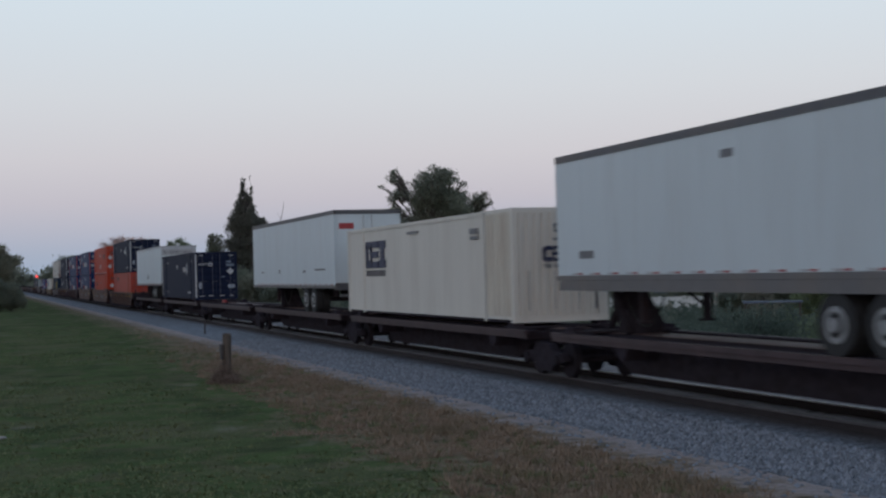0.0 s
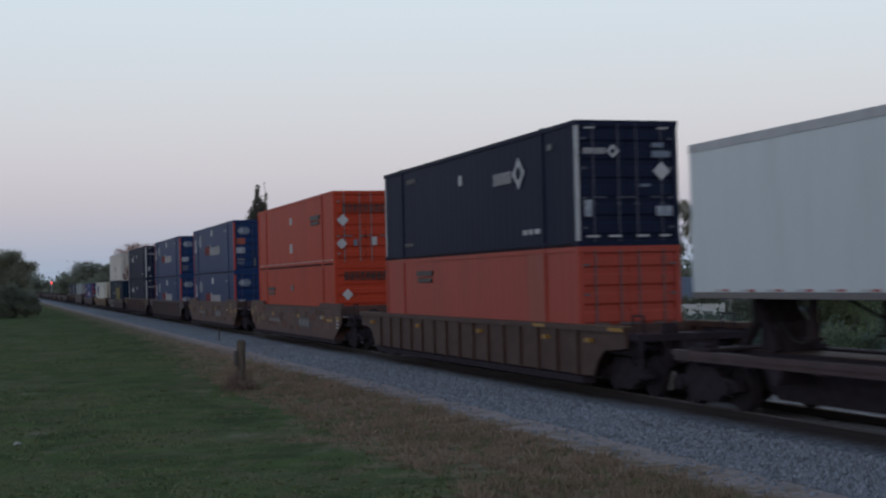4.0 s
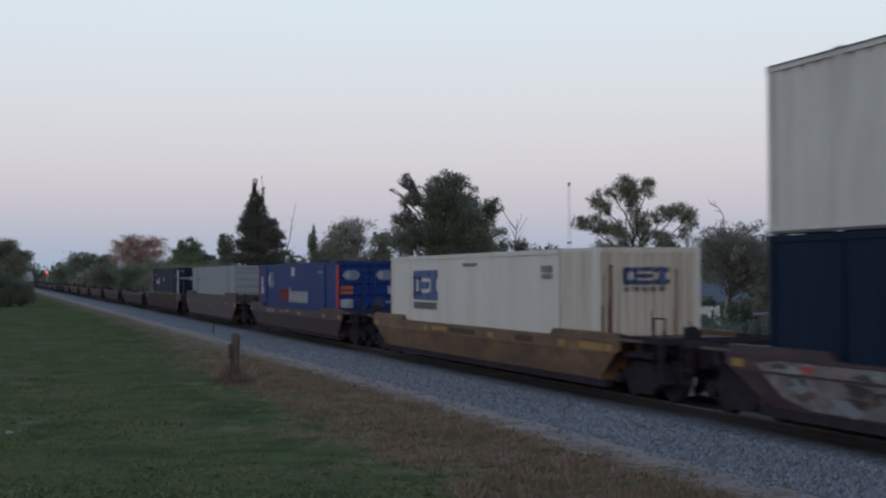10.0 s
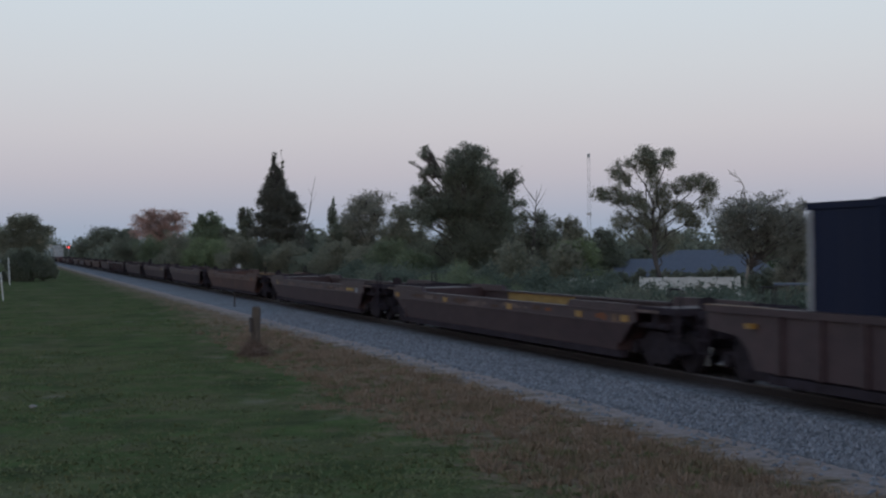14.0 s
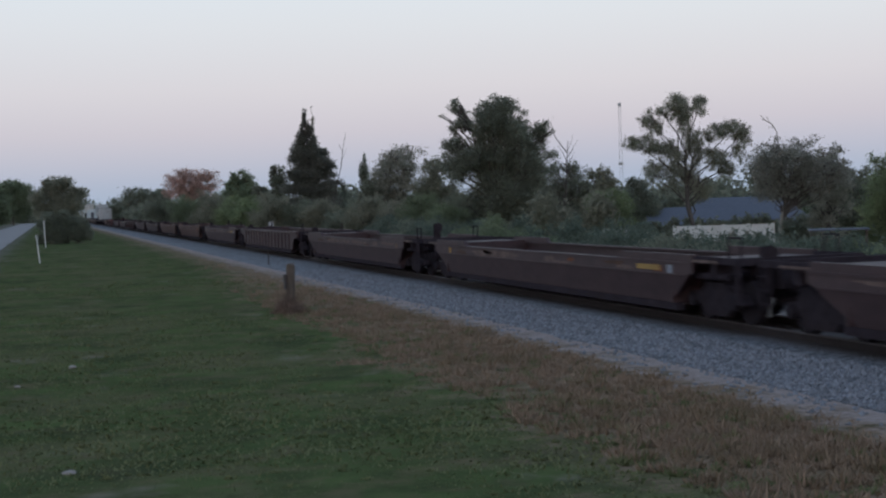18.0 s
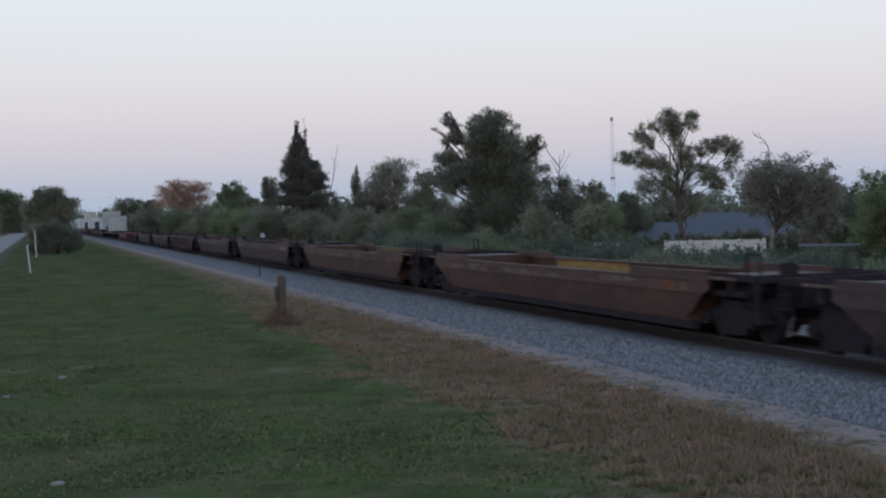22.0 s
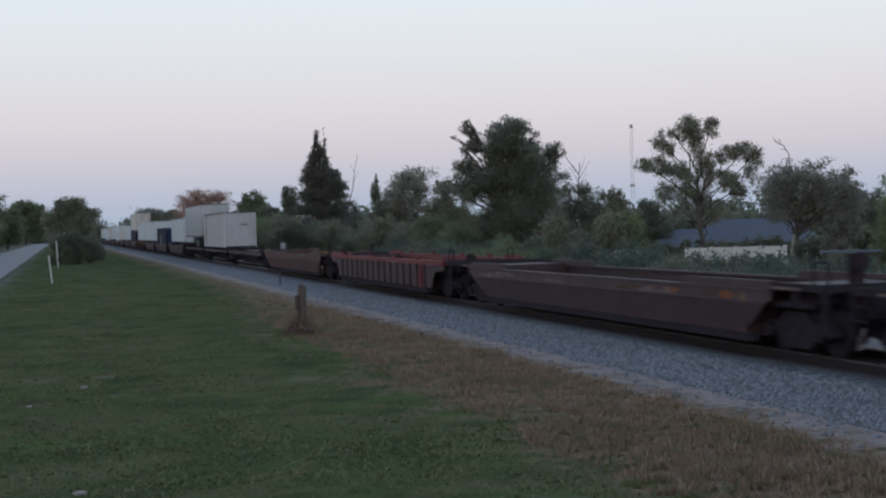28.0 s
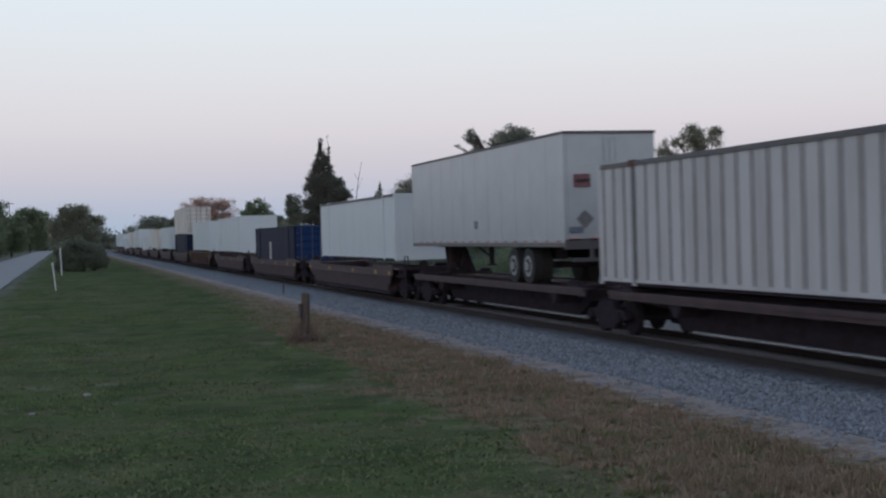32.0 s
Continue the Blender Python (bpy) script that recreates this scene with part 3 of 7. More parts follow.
def well_car(y, P, kind, paint, label, marks="yellow", top=None, chord=None):
    """A well car of length P with its leading coupler at y. kind: 'smooth' or 'ribbed'."""
    c = root("well_car", label, "railroad car", "well cars", y)
    p = M[paint]
    a, b = 3.32, P - 3.32
    top = top or (1.43 if kind == "smooth" else 1.63)
    lean = kind == "smooth" and top < 1.6      # a low side tucks in towards its foot
    for s in (-1, 1):
        xo = s * 1.46
        if kind == "smooth":
            low = [(a + 0.25, 0.55), (b - 0.25, 0.55), (b + 0.35, 0.86), (b + 0.92, 1.2), (a - 0.92, 1.2), (a - 0.35, 0.86)]
            line = ([(a - 0.92, 1.2), (b + 0.92, 1.2)] if lean else [low[5], low[0], low[1], low[2]]) + [(b + 1.15, 1.28), (b + 1.15, top), (a - 1.15, top), (a - 1.15, 1.28)]
        else:
            line = [(a - 0.7, 0.64), (b + 0.7, 0.64), (b + 0.95, 1.0), (b + 1.3, 1.22), (P - 0.9, 1.30), (P - 0.9, top), (0.9, top), (0.9, 1.30), (a - 1.3, 1.22), (a - 0.95, 1.0)]
        side = shared(("well", kind, s, P, paint, top), "side_panel", p, c, lambda bm: (slab(bm, line, xo - 0.05 * s, xo), tuck(bm, low, xo, s) if lean else None))
        y0, y1, t0_, t1_ = (0.9, P - 0.9, top - (0.03 if chord else 0), top + 0.12) if kind == "ribbed" else (a - 1.15, b + 1.15, top + 0.001, top + 0.05)
        shared(("chord", kind, s, P, paint, top, chord), "top_chord", M[chord or paint], c, lambda bm: bx(bm, *sorted((xo - 0.16 * s, xo + (0.07 if kind == "ribbed" else 0.025) * s)), y0, y1, t0_, t1_))
        for e, y0, y1 in ((0, a - 1.1, 6.0), (1, P - 5.5, b + 1.1)):
            if kind == "smooth":
                shared(("guide", s, e, P, paint, top), "guide_rail", p, c, lambda bm: slab(bm, [(y0, top + 0.05), (y1, top + 0.05), (y1 - 0.2 * (1 - e), top + 0.20), (y0 + 0.2 * e, top + 0.20)], xo - 0.15 * s, xo - 0.03 * s))
        shared(("toe", lean, s, P), "bottom_chord", M["grime"], c, lambda bm: bx(bm, *sorted((xo - 0.28 * s, xo + (-0.10 if lean else 0.03) * s)), a - 0.2, b + 0.2, 0.45, 0.60))
        if kind == "ribbed":
            for e, ye in ((0, 0.9), (1, P - 3.2)):
                shared(("cap", s, e, top, P), "chord_cap", M["ochre" if top > 1.6 else "scuff"], c, lambda bm: bx(bm, *sorted((xo - 0.14 * s, xo + 0.075 * s)), ye, ye + 2.3, top + 0.1201, top + 0.13), "rusty cap plate")
            if marks and s < 0:
                for ye in (0.92, 5.2):
                    shared(("chord_ref", top, ye), "reflector", M["yellow"], c, lambda bm: bx(bm, xo - 0.076, xo - 0.06, ye, ye + 0.75, top + 0.02, top + 0.10))
            n = 15
            for i in range(n):
                yy = a + 0.1 + i * (b - a - 0.3) / (n - 1)
                r = shared(("rib", s, paint, top), "side_rib", p, side, lambda bm: bx(bm, min(xo, xo + 0.065 * s), max(xo, xo + 0.065 * s), -0.06, 0.06, 0.63, top - 0.002))
                r.location = (0, yy, 0)
        elif lean:
            shared(("stiff", s, paint, P), "stiffener", p, side, lambda bm: bx(bm, min(xo + 0.002 * s, xo + 0.03 * s), max(xo + 0.002 * s, xo + 0.03 * s), a - 0.6, b + 0.6, 1.185, 1.225))
        if chord:
            shared(("lining", s, P, chord), "inner_side", M[chord], c, lambda bm: bx(bm, min(xo - 0.09 * s, xo - 0.055 * s), max(xo - 0.09 * s, xo - 0.055 * s), a, b, 0.66, top), "red inner face of the well side")
    shared(("wfloor", P), "floor", M["steel"], c, lambda bm: bx(bm, -1.3, 1.3, a, b, 0.57, 0.606))
    for s, y0, y1 in ((-1, 0.5, a - 0.02), (1, b + 0.02, P - 0.5)):
        shared(("deck", s, P, paint), "end_platform", M["brown"], c, lambda bm: (bx(bm, -1.38, 1.38, y0 + (0.7 if s < 0 else 0), y1 - (0.7 if s > 0 else 0), 1.46, 1.52), bx(bm, -0.35, 0.35, y0, y1, 1.15, 1.46)))
        shared(("deck_edge", s, P), "platform_edge", M["scuff"], c, lambda bm: bx(bm, -1.415, -1.381, y0 + (0.7 if s < 0 else 0.02), y1 - (0.7 if s > 0 else 0.02), 1.485, 1.535), "pale worn edge of the end platform")
        yb = y1 if s < 0 else y0
        shared(("bulk", s, P, paint, top), "bulkhead", p, c, lambda bm: bx(bm, -1.4, 1.4, yb - 0.04, yb + 0.04, 0.6, top + 0.1))
    truck(c, 1.95)
    truck(c, P - 1.95)
    end_fittings(c, P, paint)
    if marks:
        ys = [2.7, 5.2, P * 0.42, P * 0.66, P - 2.6]
        for i, yy in enumerate(ys):
            zz = 1.42 if top > 1.6 else 1.32
            shared(("ref", marks, kind, zz), "reflector", M[marks], c, lambda bm: bx(bm, -1.58 if kind == "ribbed" else -1.475, -1.45, *((-0.19, 0.19, zz - 0.07, zz + 0.07) if kind == "smooth" else (-0.12, 0.12, zz - 0.04, zz + 0.05)))).location = (0, yy, 0)
    return c


def spine_car(y, P, label, hitch_at=None, hitch_up=True, paint="steel", last=False):
    """A long low car with a narrow centre beam, platforms over its trucks and a trailer hitch."""
    c = root("spine_car", label, "railroad car", "spine cars", y)
    p = M[paint]
    shared(("spine", P), "centre_sill", M["truck"], c, lambda bm: slab(bm, [(0.5, 1.05), (2.4, 0.95), (3.3, 0.52), (P - 3.3, 0.52), (P - 2.4, 0.95), (P - 0.5, 1.05), (P - 0.5, 1.36), (0.5, 1.36)], -0.5, 0.5))
    for s in (-1, 1):
        shared(("outrail", s, P), "side_sill", M["brown"], c, lambda bm: (bx(bm, s * 1.28 - 0.06, s * 1.28 + 0.06, 0.8, P - 0.8, 1.26, 1.36), bx(bm, s * 1.28 - 0.02, s * 1.28 + 0.02, 0.8, P - 0.8, 1.16, 1.259)))
        shared(("tyrepath", s, P), "tyre_platform", M["grime"], c, lambda bm: bx(bm, s * 1.1 - 0.13, s * 1.1 + 0.13, 0.7, P - 0.7, 1.31, 1.355))
    # added plate, its lighter colour standing in for sky light on the sill
    shared(("cap", P), "lit_sill_top", M["tan"], c, lambda bm: bx(bm, -0.42, 0.42, 0.7, P - 0.7, 1.3601, 1.368), "brown plate coloured as the sky-lit top of the sill")
    for yy in (3.2, P - 4.4):
        shared("bracket", "bracket", M["grime"], c, lambda bm: slab(bm, [(-0.3, 1.19), (0.3, 1.19), (0.08, 0.88), (-0.08, 0.88)], -1.27, -0.5)).location = (0, yy, 0)
    for yy in np.linspace(1.2, P - 1.2, 8):
        shared("xbeam", "cross_beam", p, c, lambda bm: slab(bm, [(-0.12, 1.12), (0.12, 1.12), (0.14, 1.30), (-0.14, 1.30)], -1.27, 1.27)).location = (0, yy, 0)
    for s, y0 in ((-1, 0.4), (1, P - 3.2)):
        shared(("spdeck", s, P), "end_platform", p, c, lambda bm: bx(bm, -1.3, 1.3, y0 + 1.0, y0 + 1.8, 1.369, 1.42))
        for xs in (-1.15, 1.15):
            shared(("ped", s, xs, P), "container_pedestal", M["grime"], c, lambda bm: bx(bm, xs - 0.14, xs + 0.14, y0 + 1.2, y0 + 1.6, 1.42, 1.505))
    if hitch_at is not None:
        shared(("hitch", hitch_up), "trailer_hitch", M["truck"], c, lambda bm: (
            (bar(bm, (-0.42, -0.85, 1.36), (-0.3, 0, 2.33), 0.11, 8), bar(bm, (0.42, -0.85, 1.36), (0.3, 0, 2.33), 0.11, 8), bar(bm, (0, 1.1, 1.36), (0, 0.1, 2.33), 0.1, 8),
             bx(bm, -0.36, 0.36, -0.75, -0.15, 1.36, 1.9), bx(bm, -0.32, 0.32, -0.35, 0.2, 1.9, 2.34), bar(bm, (-0.4, -0.4, 1.85), (0.4, -0.4, 1.85), 0.05),
             bx(bm, -0.52, 0.52, -0.5, 0.55, 2.34, 2.44)) if hitch_up else
            (bar(bm, (-0.4, -1.6, 1.42), (-0.3, 0.3, 1.50), 0.06), bar(bm, (0.4, -1.6, 1.42), (0.3, 0.3, 1.50), 0.06), bx(bm, -0.45, 0.45, 0.2, 0.9, 1.44, 1.56)))).location = (0, hitch_at, 0)
        if hitch_up:
            # air and wire lines sagging from the trailer's nose
            shared("sag", "air_line", M["tyre"], c, lambda bm: [bar(bm, (-0.35, -0.6 - 0.22 * k, 2.2 - 0.09 * k * (8 - k) * 0.45), (-0.35, -0.82 - 0.22 * k, 2.2 - 0.09 * (k + 1) * (7 - k) * 0.45), 0.022, 5) for k in range(8)]).location = (0, hitch_at, 0)
        if not hitch_up:
            boxes("hitch_head", M["red"], c, [(-0.62, -0.46, hitch_at - 1.9, hitch_at - 1.2, 1.42, 1.54)], "red painted hitch head")
    truck(c, 0.0 if hitch_at is not None else 0.3)
    if last:
        truck(c, P - 1.6)
        coupler(c, P - 0.04, 1)
    return c


def trailer(y, paint, label, L=16.15, top=5.28, floor=2.62, ends="doors", roof_trim="dark_trim", sign=False, rear=True, bogie_at=4.2, trim=0.16):
    """A highway trailer, its leading end at y, its wheels towards that end where rear is true."""
    t = root("highway_trailer", label, "trailer", "trailers on the train", y)
    p = M[paint]
    w = 1.295
    shared(("tb", paint, L, top, floor), "body", p, t, lambda bm: bx(bm, -w, w, 0.04, L - 0.04, floor + 0.061, top - trim + 0.02))
    n = 13
    for i in range(n):
        yy = 0.05 + (L - 0.1) * i / (n - 1)
        shared(("seam", paint, top, floor), "panel_seam", p, t, lambda bm: bx(bm, -w - 0.006, -w + 0.01, -0.03, 0.03, floor + 0.12, top - 0.14)).location = (0, yy, 0)
    shared(("tr", roof_trim, L, top, trim), "roof_rail", M[roof_trim], t, lambda bm: (bx(bm, -w - 0.015, -w + 0.05, 0.0, L, top - trim, top), bx(bm, w - 0.05, w + 0.015, 0.0, L, top - trim, top),
                                                                             bx(bm, -w, w, 0.0, 0.07, top - trim, top), bx(bm, -w, w, L - 0.07, L, top - trim, top)))
    shared(("tk", paint, L, top), "roof", p, t, lambda bm: bx(bm, -w + 0.02, w - 0.02, 0.02, L - 0.02, top - 0.06, top - 0.02))
    shared(("bt", L, floor), "bottom_rail", M["rail_grey"], t, lambda bm: (bx(bm, -w - 0.02, -w + 0.04, 0, L, floor - 0.05, floor + 0.06), bx(bm, w - 0.04, w + 0.02, 0, L, floor - 0.05, floor + 0.06)))
    shared(("tf", L, floor), "floor", M["steel"], t, lambda bm: bx(bm, -w + 0.04, w - 0.04, 0.2, L - 0.2, floor - 0.06, floor + 0.1))
    yb = bogie_at if rear else L - bogie_at
    g = shared(("bogie", floor), "bogie", M["steel"], t, lambda bm: (bx(bm, -0.55, -0.4, -1.5, 1.5, floor - 0.42, floor - 0.1), bx(bm, 0.4, 0.55, -1.5, 1.5, floor - 0.42, floor - 0.1),
                                                           [bar(bm, (-1.1, a, 1.85), (1.1, a, 1.85), 0.09) for a in (-0.65, 0.65)]), "dark steel sliding bogie")
    g.location = (0, yb, 0)
    for a in (-0.65, 0.65):
        for s in (-1, 1):
            wh = shared(("tw", s), "wheel", M["tyre"], g, lambda bm: (bar(bm, (s * 0.7, 0, 0), (s * 0.97, 0, 0), 0.51, 18), bar(bm, (s * 1.0, 0, 0), (s * 1.27, 0, 0), 0.51, 18)))
            wh.location = (0, a, 1.85)
            # flat black disc stands in for the shaded hollow of the rim
            shared(("well", s), "rim_well_shade", M["tyre"], g, lambda bm: bar(bm, (s * 1.2855, 0, 0), (s * 1.291, 0, 0), 0.21, 14)).location = (0, a, 1.85)
            h = shared(("th", s), "rim", M["hub"], g, lambda bm: (bar(bm, (s * 1.24, 0, 0), (s * 1.285, 0, 0), 0.30, 14), bar(bm, (s * 1.285, 0, 0), (s * 1.33, 0, 0), 0.12, 10)))
            h.location = (0, a, 1.85)
    yl = L - 3.2 if rear else 3.2
    for s in (-1, 1):
        shared(("leg", s, floor), "landing_leg", M["steel"], t, lambda bm: (bx(bm, s * 0.75 - 0.07, s * 0.75 + 0.07, -0.07, 0.07, 1.7, floor), bx(bm, s * 0.75 - 0.14, s * 0.75 + 0.14, -0.14, 0.14, 1.66, 1.7),
                                                                         bar(bm, (s * 0.75, 0.05, 1.95), (s * 0.4, 1.0, floor), 0.03))).location = (0, yl, 0)
    if ends == "doors":
        for s in (-1, 1):
            x0, x1 = (-w + 0.1, -0.01) if s < 0 else (0.01, w - 0.1)
            d = shared(("tdoor", s, paint, top, floor), "rear_door", p, t, lambda bm: bx(bm, x0, x1, 0.0, 0.05, floor + 0.16, top - 0.2))
            xr = -0.16 * -s if s > 0 else -0.16
            shared(("trod", s, top, floor), "lock_rod", M["silver"], d, lambda bm: bar(bm, (xr, -0.03, floor + 0.1), (xr, -0.03, top - 0.15), 0.02))
        shared(("tsill", floor), "rear_sill", M["dark_trim"], t, lambda bm: bx(bm, -w, w, -0.03, 0.1, floor - 0.12, floor + 0.14))
        shared(("guard", floor), "rear_guard", M["dark_trim"], t, lambda bm: (bx(bm, -1.1, 1.1, -0.02, 0.08, 2.0, 2.1), bx(bm, -0.6, -0.5, 0, 0.08, 2.1, floor), bx(bm, 0.5, 0.6, 0, 0.08, 2.1, floor)))
    if sign:
        built("placard", M["red"], t, lambda bm: bx(bm, -1.12, -0.55, -0.012, 0.0, top - 0.72, top - 0.50), "red placard")
    # red and white strip along the lower edge
    for i in range(int(L / 0.9)):
        for k, mm in ((0, "red"), (0.28, "mark_white")):
            shared(("tape", mm, floor), "reflector", M[mm], t, lambda bm: bx(bm, -w - 0.026, -w - 0.004, -0.085, 0.085, floor + 0.075, floor + 0.115)).location = (0, 0.5 + i * 0.9 + k, 0)
    return t

# ---- the train in order, from the load that leads at the start ----
WELL = 0.615               # where a container stands in a well
ON_SPINE = 1.51            # where a container stands on a spine car

# spine cars at the head of what is seen
for y, yn, hitch in ((12.9, 30.4, 0.8), (30.4, 48.6, None), (48.6, 66.6, 0.8), (66.6, 84.0, 14.2), (84.0, 101.6, None), (101.6, 119.8, 0.8)):
    spine_car(y, yn - y, "dark grimy steel spine car with a low centre beam", hitch_at=(yn - y) * 0.87 if hitch == 0.8 else hitch, hitch_up=hitch != 14.2, last=yn > 119)
t0 = trailer(12.98, "white", "white panelled highway trailer on a spine car", top=5.40, bogie_at=4.75)
cream_a = container("cream", 31.95, ON_SPINE, "cream", "cream steel container with a navy mark on a spine car", end="level_none", height=2.89)
t1 = trailer(50.0, "white", "white highway trailer with a red placard on its door", top=5.27, floor=2.38, sign=True, bogie_at=4.4)
navy_a = container("navy", 85.2, ON_SPINE, "navy", "dark navy container with pale corner posts on a spine car", post_paint="mark_white", rod="rod_blue", height=2.93)
t2 = trailer(102.0, "white", "white highway trailer with a lettered rear door", top=5.28, floor=2.42, roof_trim="mark_white")

# loaded well cars: coupler, kind, paint, loads from below upwards
well_car(119.86, 23.5, "ribbed", "rust_brown", "rusty brown well car with ribbed sides under a double stack")
low_pale = container("o", 123.52, WELL, "orange_pale", "faded orange container in the well of a car", rear_post="orange_pale")
navy_b = container("u", 123.52, WELL + 2.9, "navy", "dark navy container stacked on an orange one", post_paint="mark_white", rod="rod_blue")
well_car(143.40, 23.6, "smooth", "tan", "dirty tan well car with smooth sides under a double stack", top=1.80)
or_low = container("o", 147.12, WELL, "orange", "orange container in the well of a car", rod="orange", end="level_ribs")
or_top = container("o", 147.12, WELL + 2.9, "orange", "orange container with locked doors on top of another", rod="smoke")
well_car(167.05, 23.5, "smooth", "tan", "rust-stained tan well car with smooth sides", top=1.80)
a_low = container("a", 170.82, WELL, "blue", "blue container with red posts in a well", post_paint="red", rod="mark_navy")
a_top = container("a", 170.82, WELL + 2.9, "blue", "blue container with red posts on top of another", post_paint="red", rod="mark_navy")
well_car(190.60, 23.45, "ribbed", "brown", "brown well car with ribbed sides under blue containers", marks=None)
b_low = container("a", 194.27, WELL, "blue", "blue container with red posts in a well", post_paint="red", rod="mark_navy")
b_top = container("a", 194.27, WELL + 2.9, "blue", "blue container with red posts on top of another", post_paint="red", rod="mark_navy")
well_car(214.10, 23.45, "ribbed", "brown", "brown well car with ribbed sides and a yellow end")
u_low = container("u", 217.77, WELL, "navy", "dark navy container with pale posts in a well", post_paint="mark_white", rod="rod_blue")
u_top = container("u", 217.77, WELL + 2.9, "navy", "dark navy container with pale posts on top of another", post_paint="mark_white", rod="rod_blue")
well_car(237.58, 23.2, "smooth", "brown", "brown well car with faded spray paint on its side")
c_low = container("c", 241.25, WELL, "teal_navy", "dark blue container with yellow marks in a well", end="flat")
w_top = container("w", 241.25, WELL + 2.9, "old_white", "weathered white corrugated container with rusty doors", rib=(0.46, 0.065, 0.55), end="flat", end_paint="rusty_white", inset=1.98)
well_car(260.80, 23.65, "smooth", "ochre", "ochre yellow well car with rusty patches")
cream_b = container("c", 264.50, WELL, "cream", "cream container with blue mark and rust-streaked end", end="level_none", end_paint="rusty_cream", height=2.86)
well_car(284.50, 23.4, "smooth", "brown", "dark brown well car with smooth sides")
c_blue = container("a", 288.22, WELL, "bright_blue", "bright blue container with red posts", post_paint="red", rod="mark_navy", height=2.83)
well_car(307.95, 23.6, "smooth", "brown", "dull reddish brown well car with smooth sides", marks=None, top=1.80)
grey_box = container("g", 311.60, WELL, "grey", "plain grey container with level ribs on its end", end="level_ribs", height=2.88)
well_car(331.60, 24.1, "ribbed", "brown", "brown well car with ribbed sides and yellow marks")
navy_c = container("u", 335.50, WELL, "navy", "dark navy container with pale posts in a well", post_paint="mark_white", rod="rod_blue", height=2.93)

# empty well cars
EMPTY = {2: ("smooth", "tan"), 6: ("ribbed", "brown"), 12: ("ribbed", "brown"), 15: ("ribbed", "brown"), 8: ("smooth", "tan"), 9: ("smooth", "tan"), 16: ("smooth", "tan")}


def empty_at(i):
    """Where the leading coupler of an empty car is; the last follows a shorter one."""
    return 355.75 + 23.42 * i - (1.8 if i == 16 else 0)


for i in range(17):
    kind, paint = EMPTY.get(i, ("smooth", "brown"))
    tone = {"brown": "dark brown", "tan": "dirty tan"}[paint]
    well_car(empty_at(i), 21.62 if i == 15 else 23.42, kind, paint, "empty brown well car with red top chords and lining" if i == 15 else f"empty {tone} well car with {kind} sides",
             marks="yellow" if i == 0 else None, top=1.48 if kind == "ribbed" else None, chord="redcar" if i == 15 else None)

# spine cars and the tail
for y, yn, hitch in ((752.1, 771.4, None), (771.4, 789.6, None), (789.6, 808.6, 0.8)):
    spine_car(y, yn - y, "dark steel spine car with a low centre beam", hitch_at=(yn - y) * 0.9 if hitch else None, last=yn > 800)
k_box = container("k", 773.63, ON_SPINE, "rib_white", "white corrugated container with dark streaks on a spine car", rib=(0.62, 0.055, 0.87), rail_paint="dark_trim", end="flat", end_paint="grey_white", inset=1.98, height=2.875, length=15.72)
t3 = trailer(791.7, "cool_white", "white highway trailer with placards on its rear doors", top=5.43, floor=2.45, bogie_at=3.75, trim=0.075)
well_car(808.6, 23.4, "smooth", "brown", "brown well car carrying a white container on its sills")
container("k", 810.8, 1.82, "white", "plain white container with a dark top rail on a well car", rail_paint="dark_trim", end="flat", height=2.65)
well_car(832.0, 23.5, "smooth", "brown", "brown well car with smooth sides")
tail_navy = container("u", 835.6, WELL, "navy", "dark navy container with a blue end in a well", end_paint="blue")
well_car(855.5, 23.5, "smooth", "brown", "brown well car carrying a white container")
container("k", 859.0, 1.82, "white", "plain white container raised on a well car", end="flat", height=2.72)
well_car(879.0, 23.5, "ribbed", "rust_brown", "faded red-brown well car with ribbed sides")
container("k", 882.6, 1.82, "white", "plain white container raised on a red-brown well car", end="flat", height=2.72)
well_car(902.5, 23.5, "smooth", "brown", "brown well car under a double stack")
container("k", 906.0, WELL, "navy", "dark navy container under a weathered white one", end="flat")
container("w", 906.0, WELL + 2.9, "old_white", "weathered white corrugated container on a navy one", rib=(0.55, 0.04))
for i, (z, h) in enumerate(((1.82, 2.7), (1.82, 2.7), (WELL, 2.9), (1.82, 3.2), (1.82, 2.9), (WELL, 2.9), (1.82, 2.9), (1.82, 2.9))):
    well_car(926.0 + 23.5 * i, 23.5, "smooth", "brown", "brown well car far down the train")
    container("k", 929.6 + 23.5 * i, z, "old_white" if i in (1, 4) else "white", "pale container far down the train", end="flat", height=h)

# ---- markings on the loads: plain shapes and bars in their colours ----
def emblem(c, y, z, r, material="mark_white"):
    """A disc half filled and half striped, on the near side."""
    def draw(bm):
        n = 10
        x = -W2 - 0.012
        slab(bm, [(y + 0.05, z - r * 0.46), (y + r * 0.42, z - r * 0.42), (y + r * 0.86, z - r * 0.12), (y + r * 0.86, z + r * 0.12), (y + r * 0.42, z + r * 0.42), (y + 0.05, z + r * 0.46)], x, x + 0.04)
    core = built("emblem", M["sticker"], c, draw)
    for i in range(15):
        zz = z - r * 0.52 + i * r * 0.0715
        boxes("stripe", M[material], core, [(-W2 - 0.012, -W2 + 0.03, y - r * (0.95 - abs(i - 7) * 0.06), y + 0.045, zz, zz + r * 0.026)])


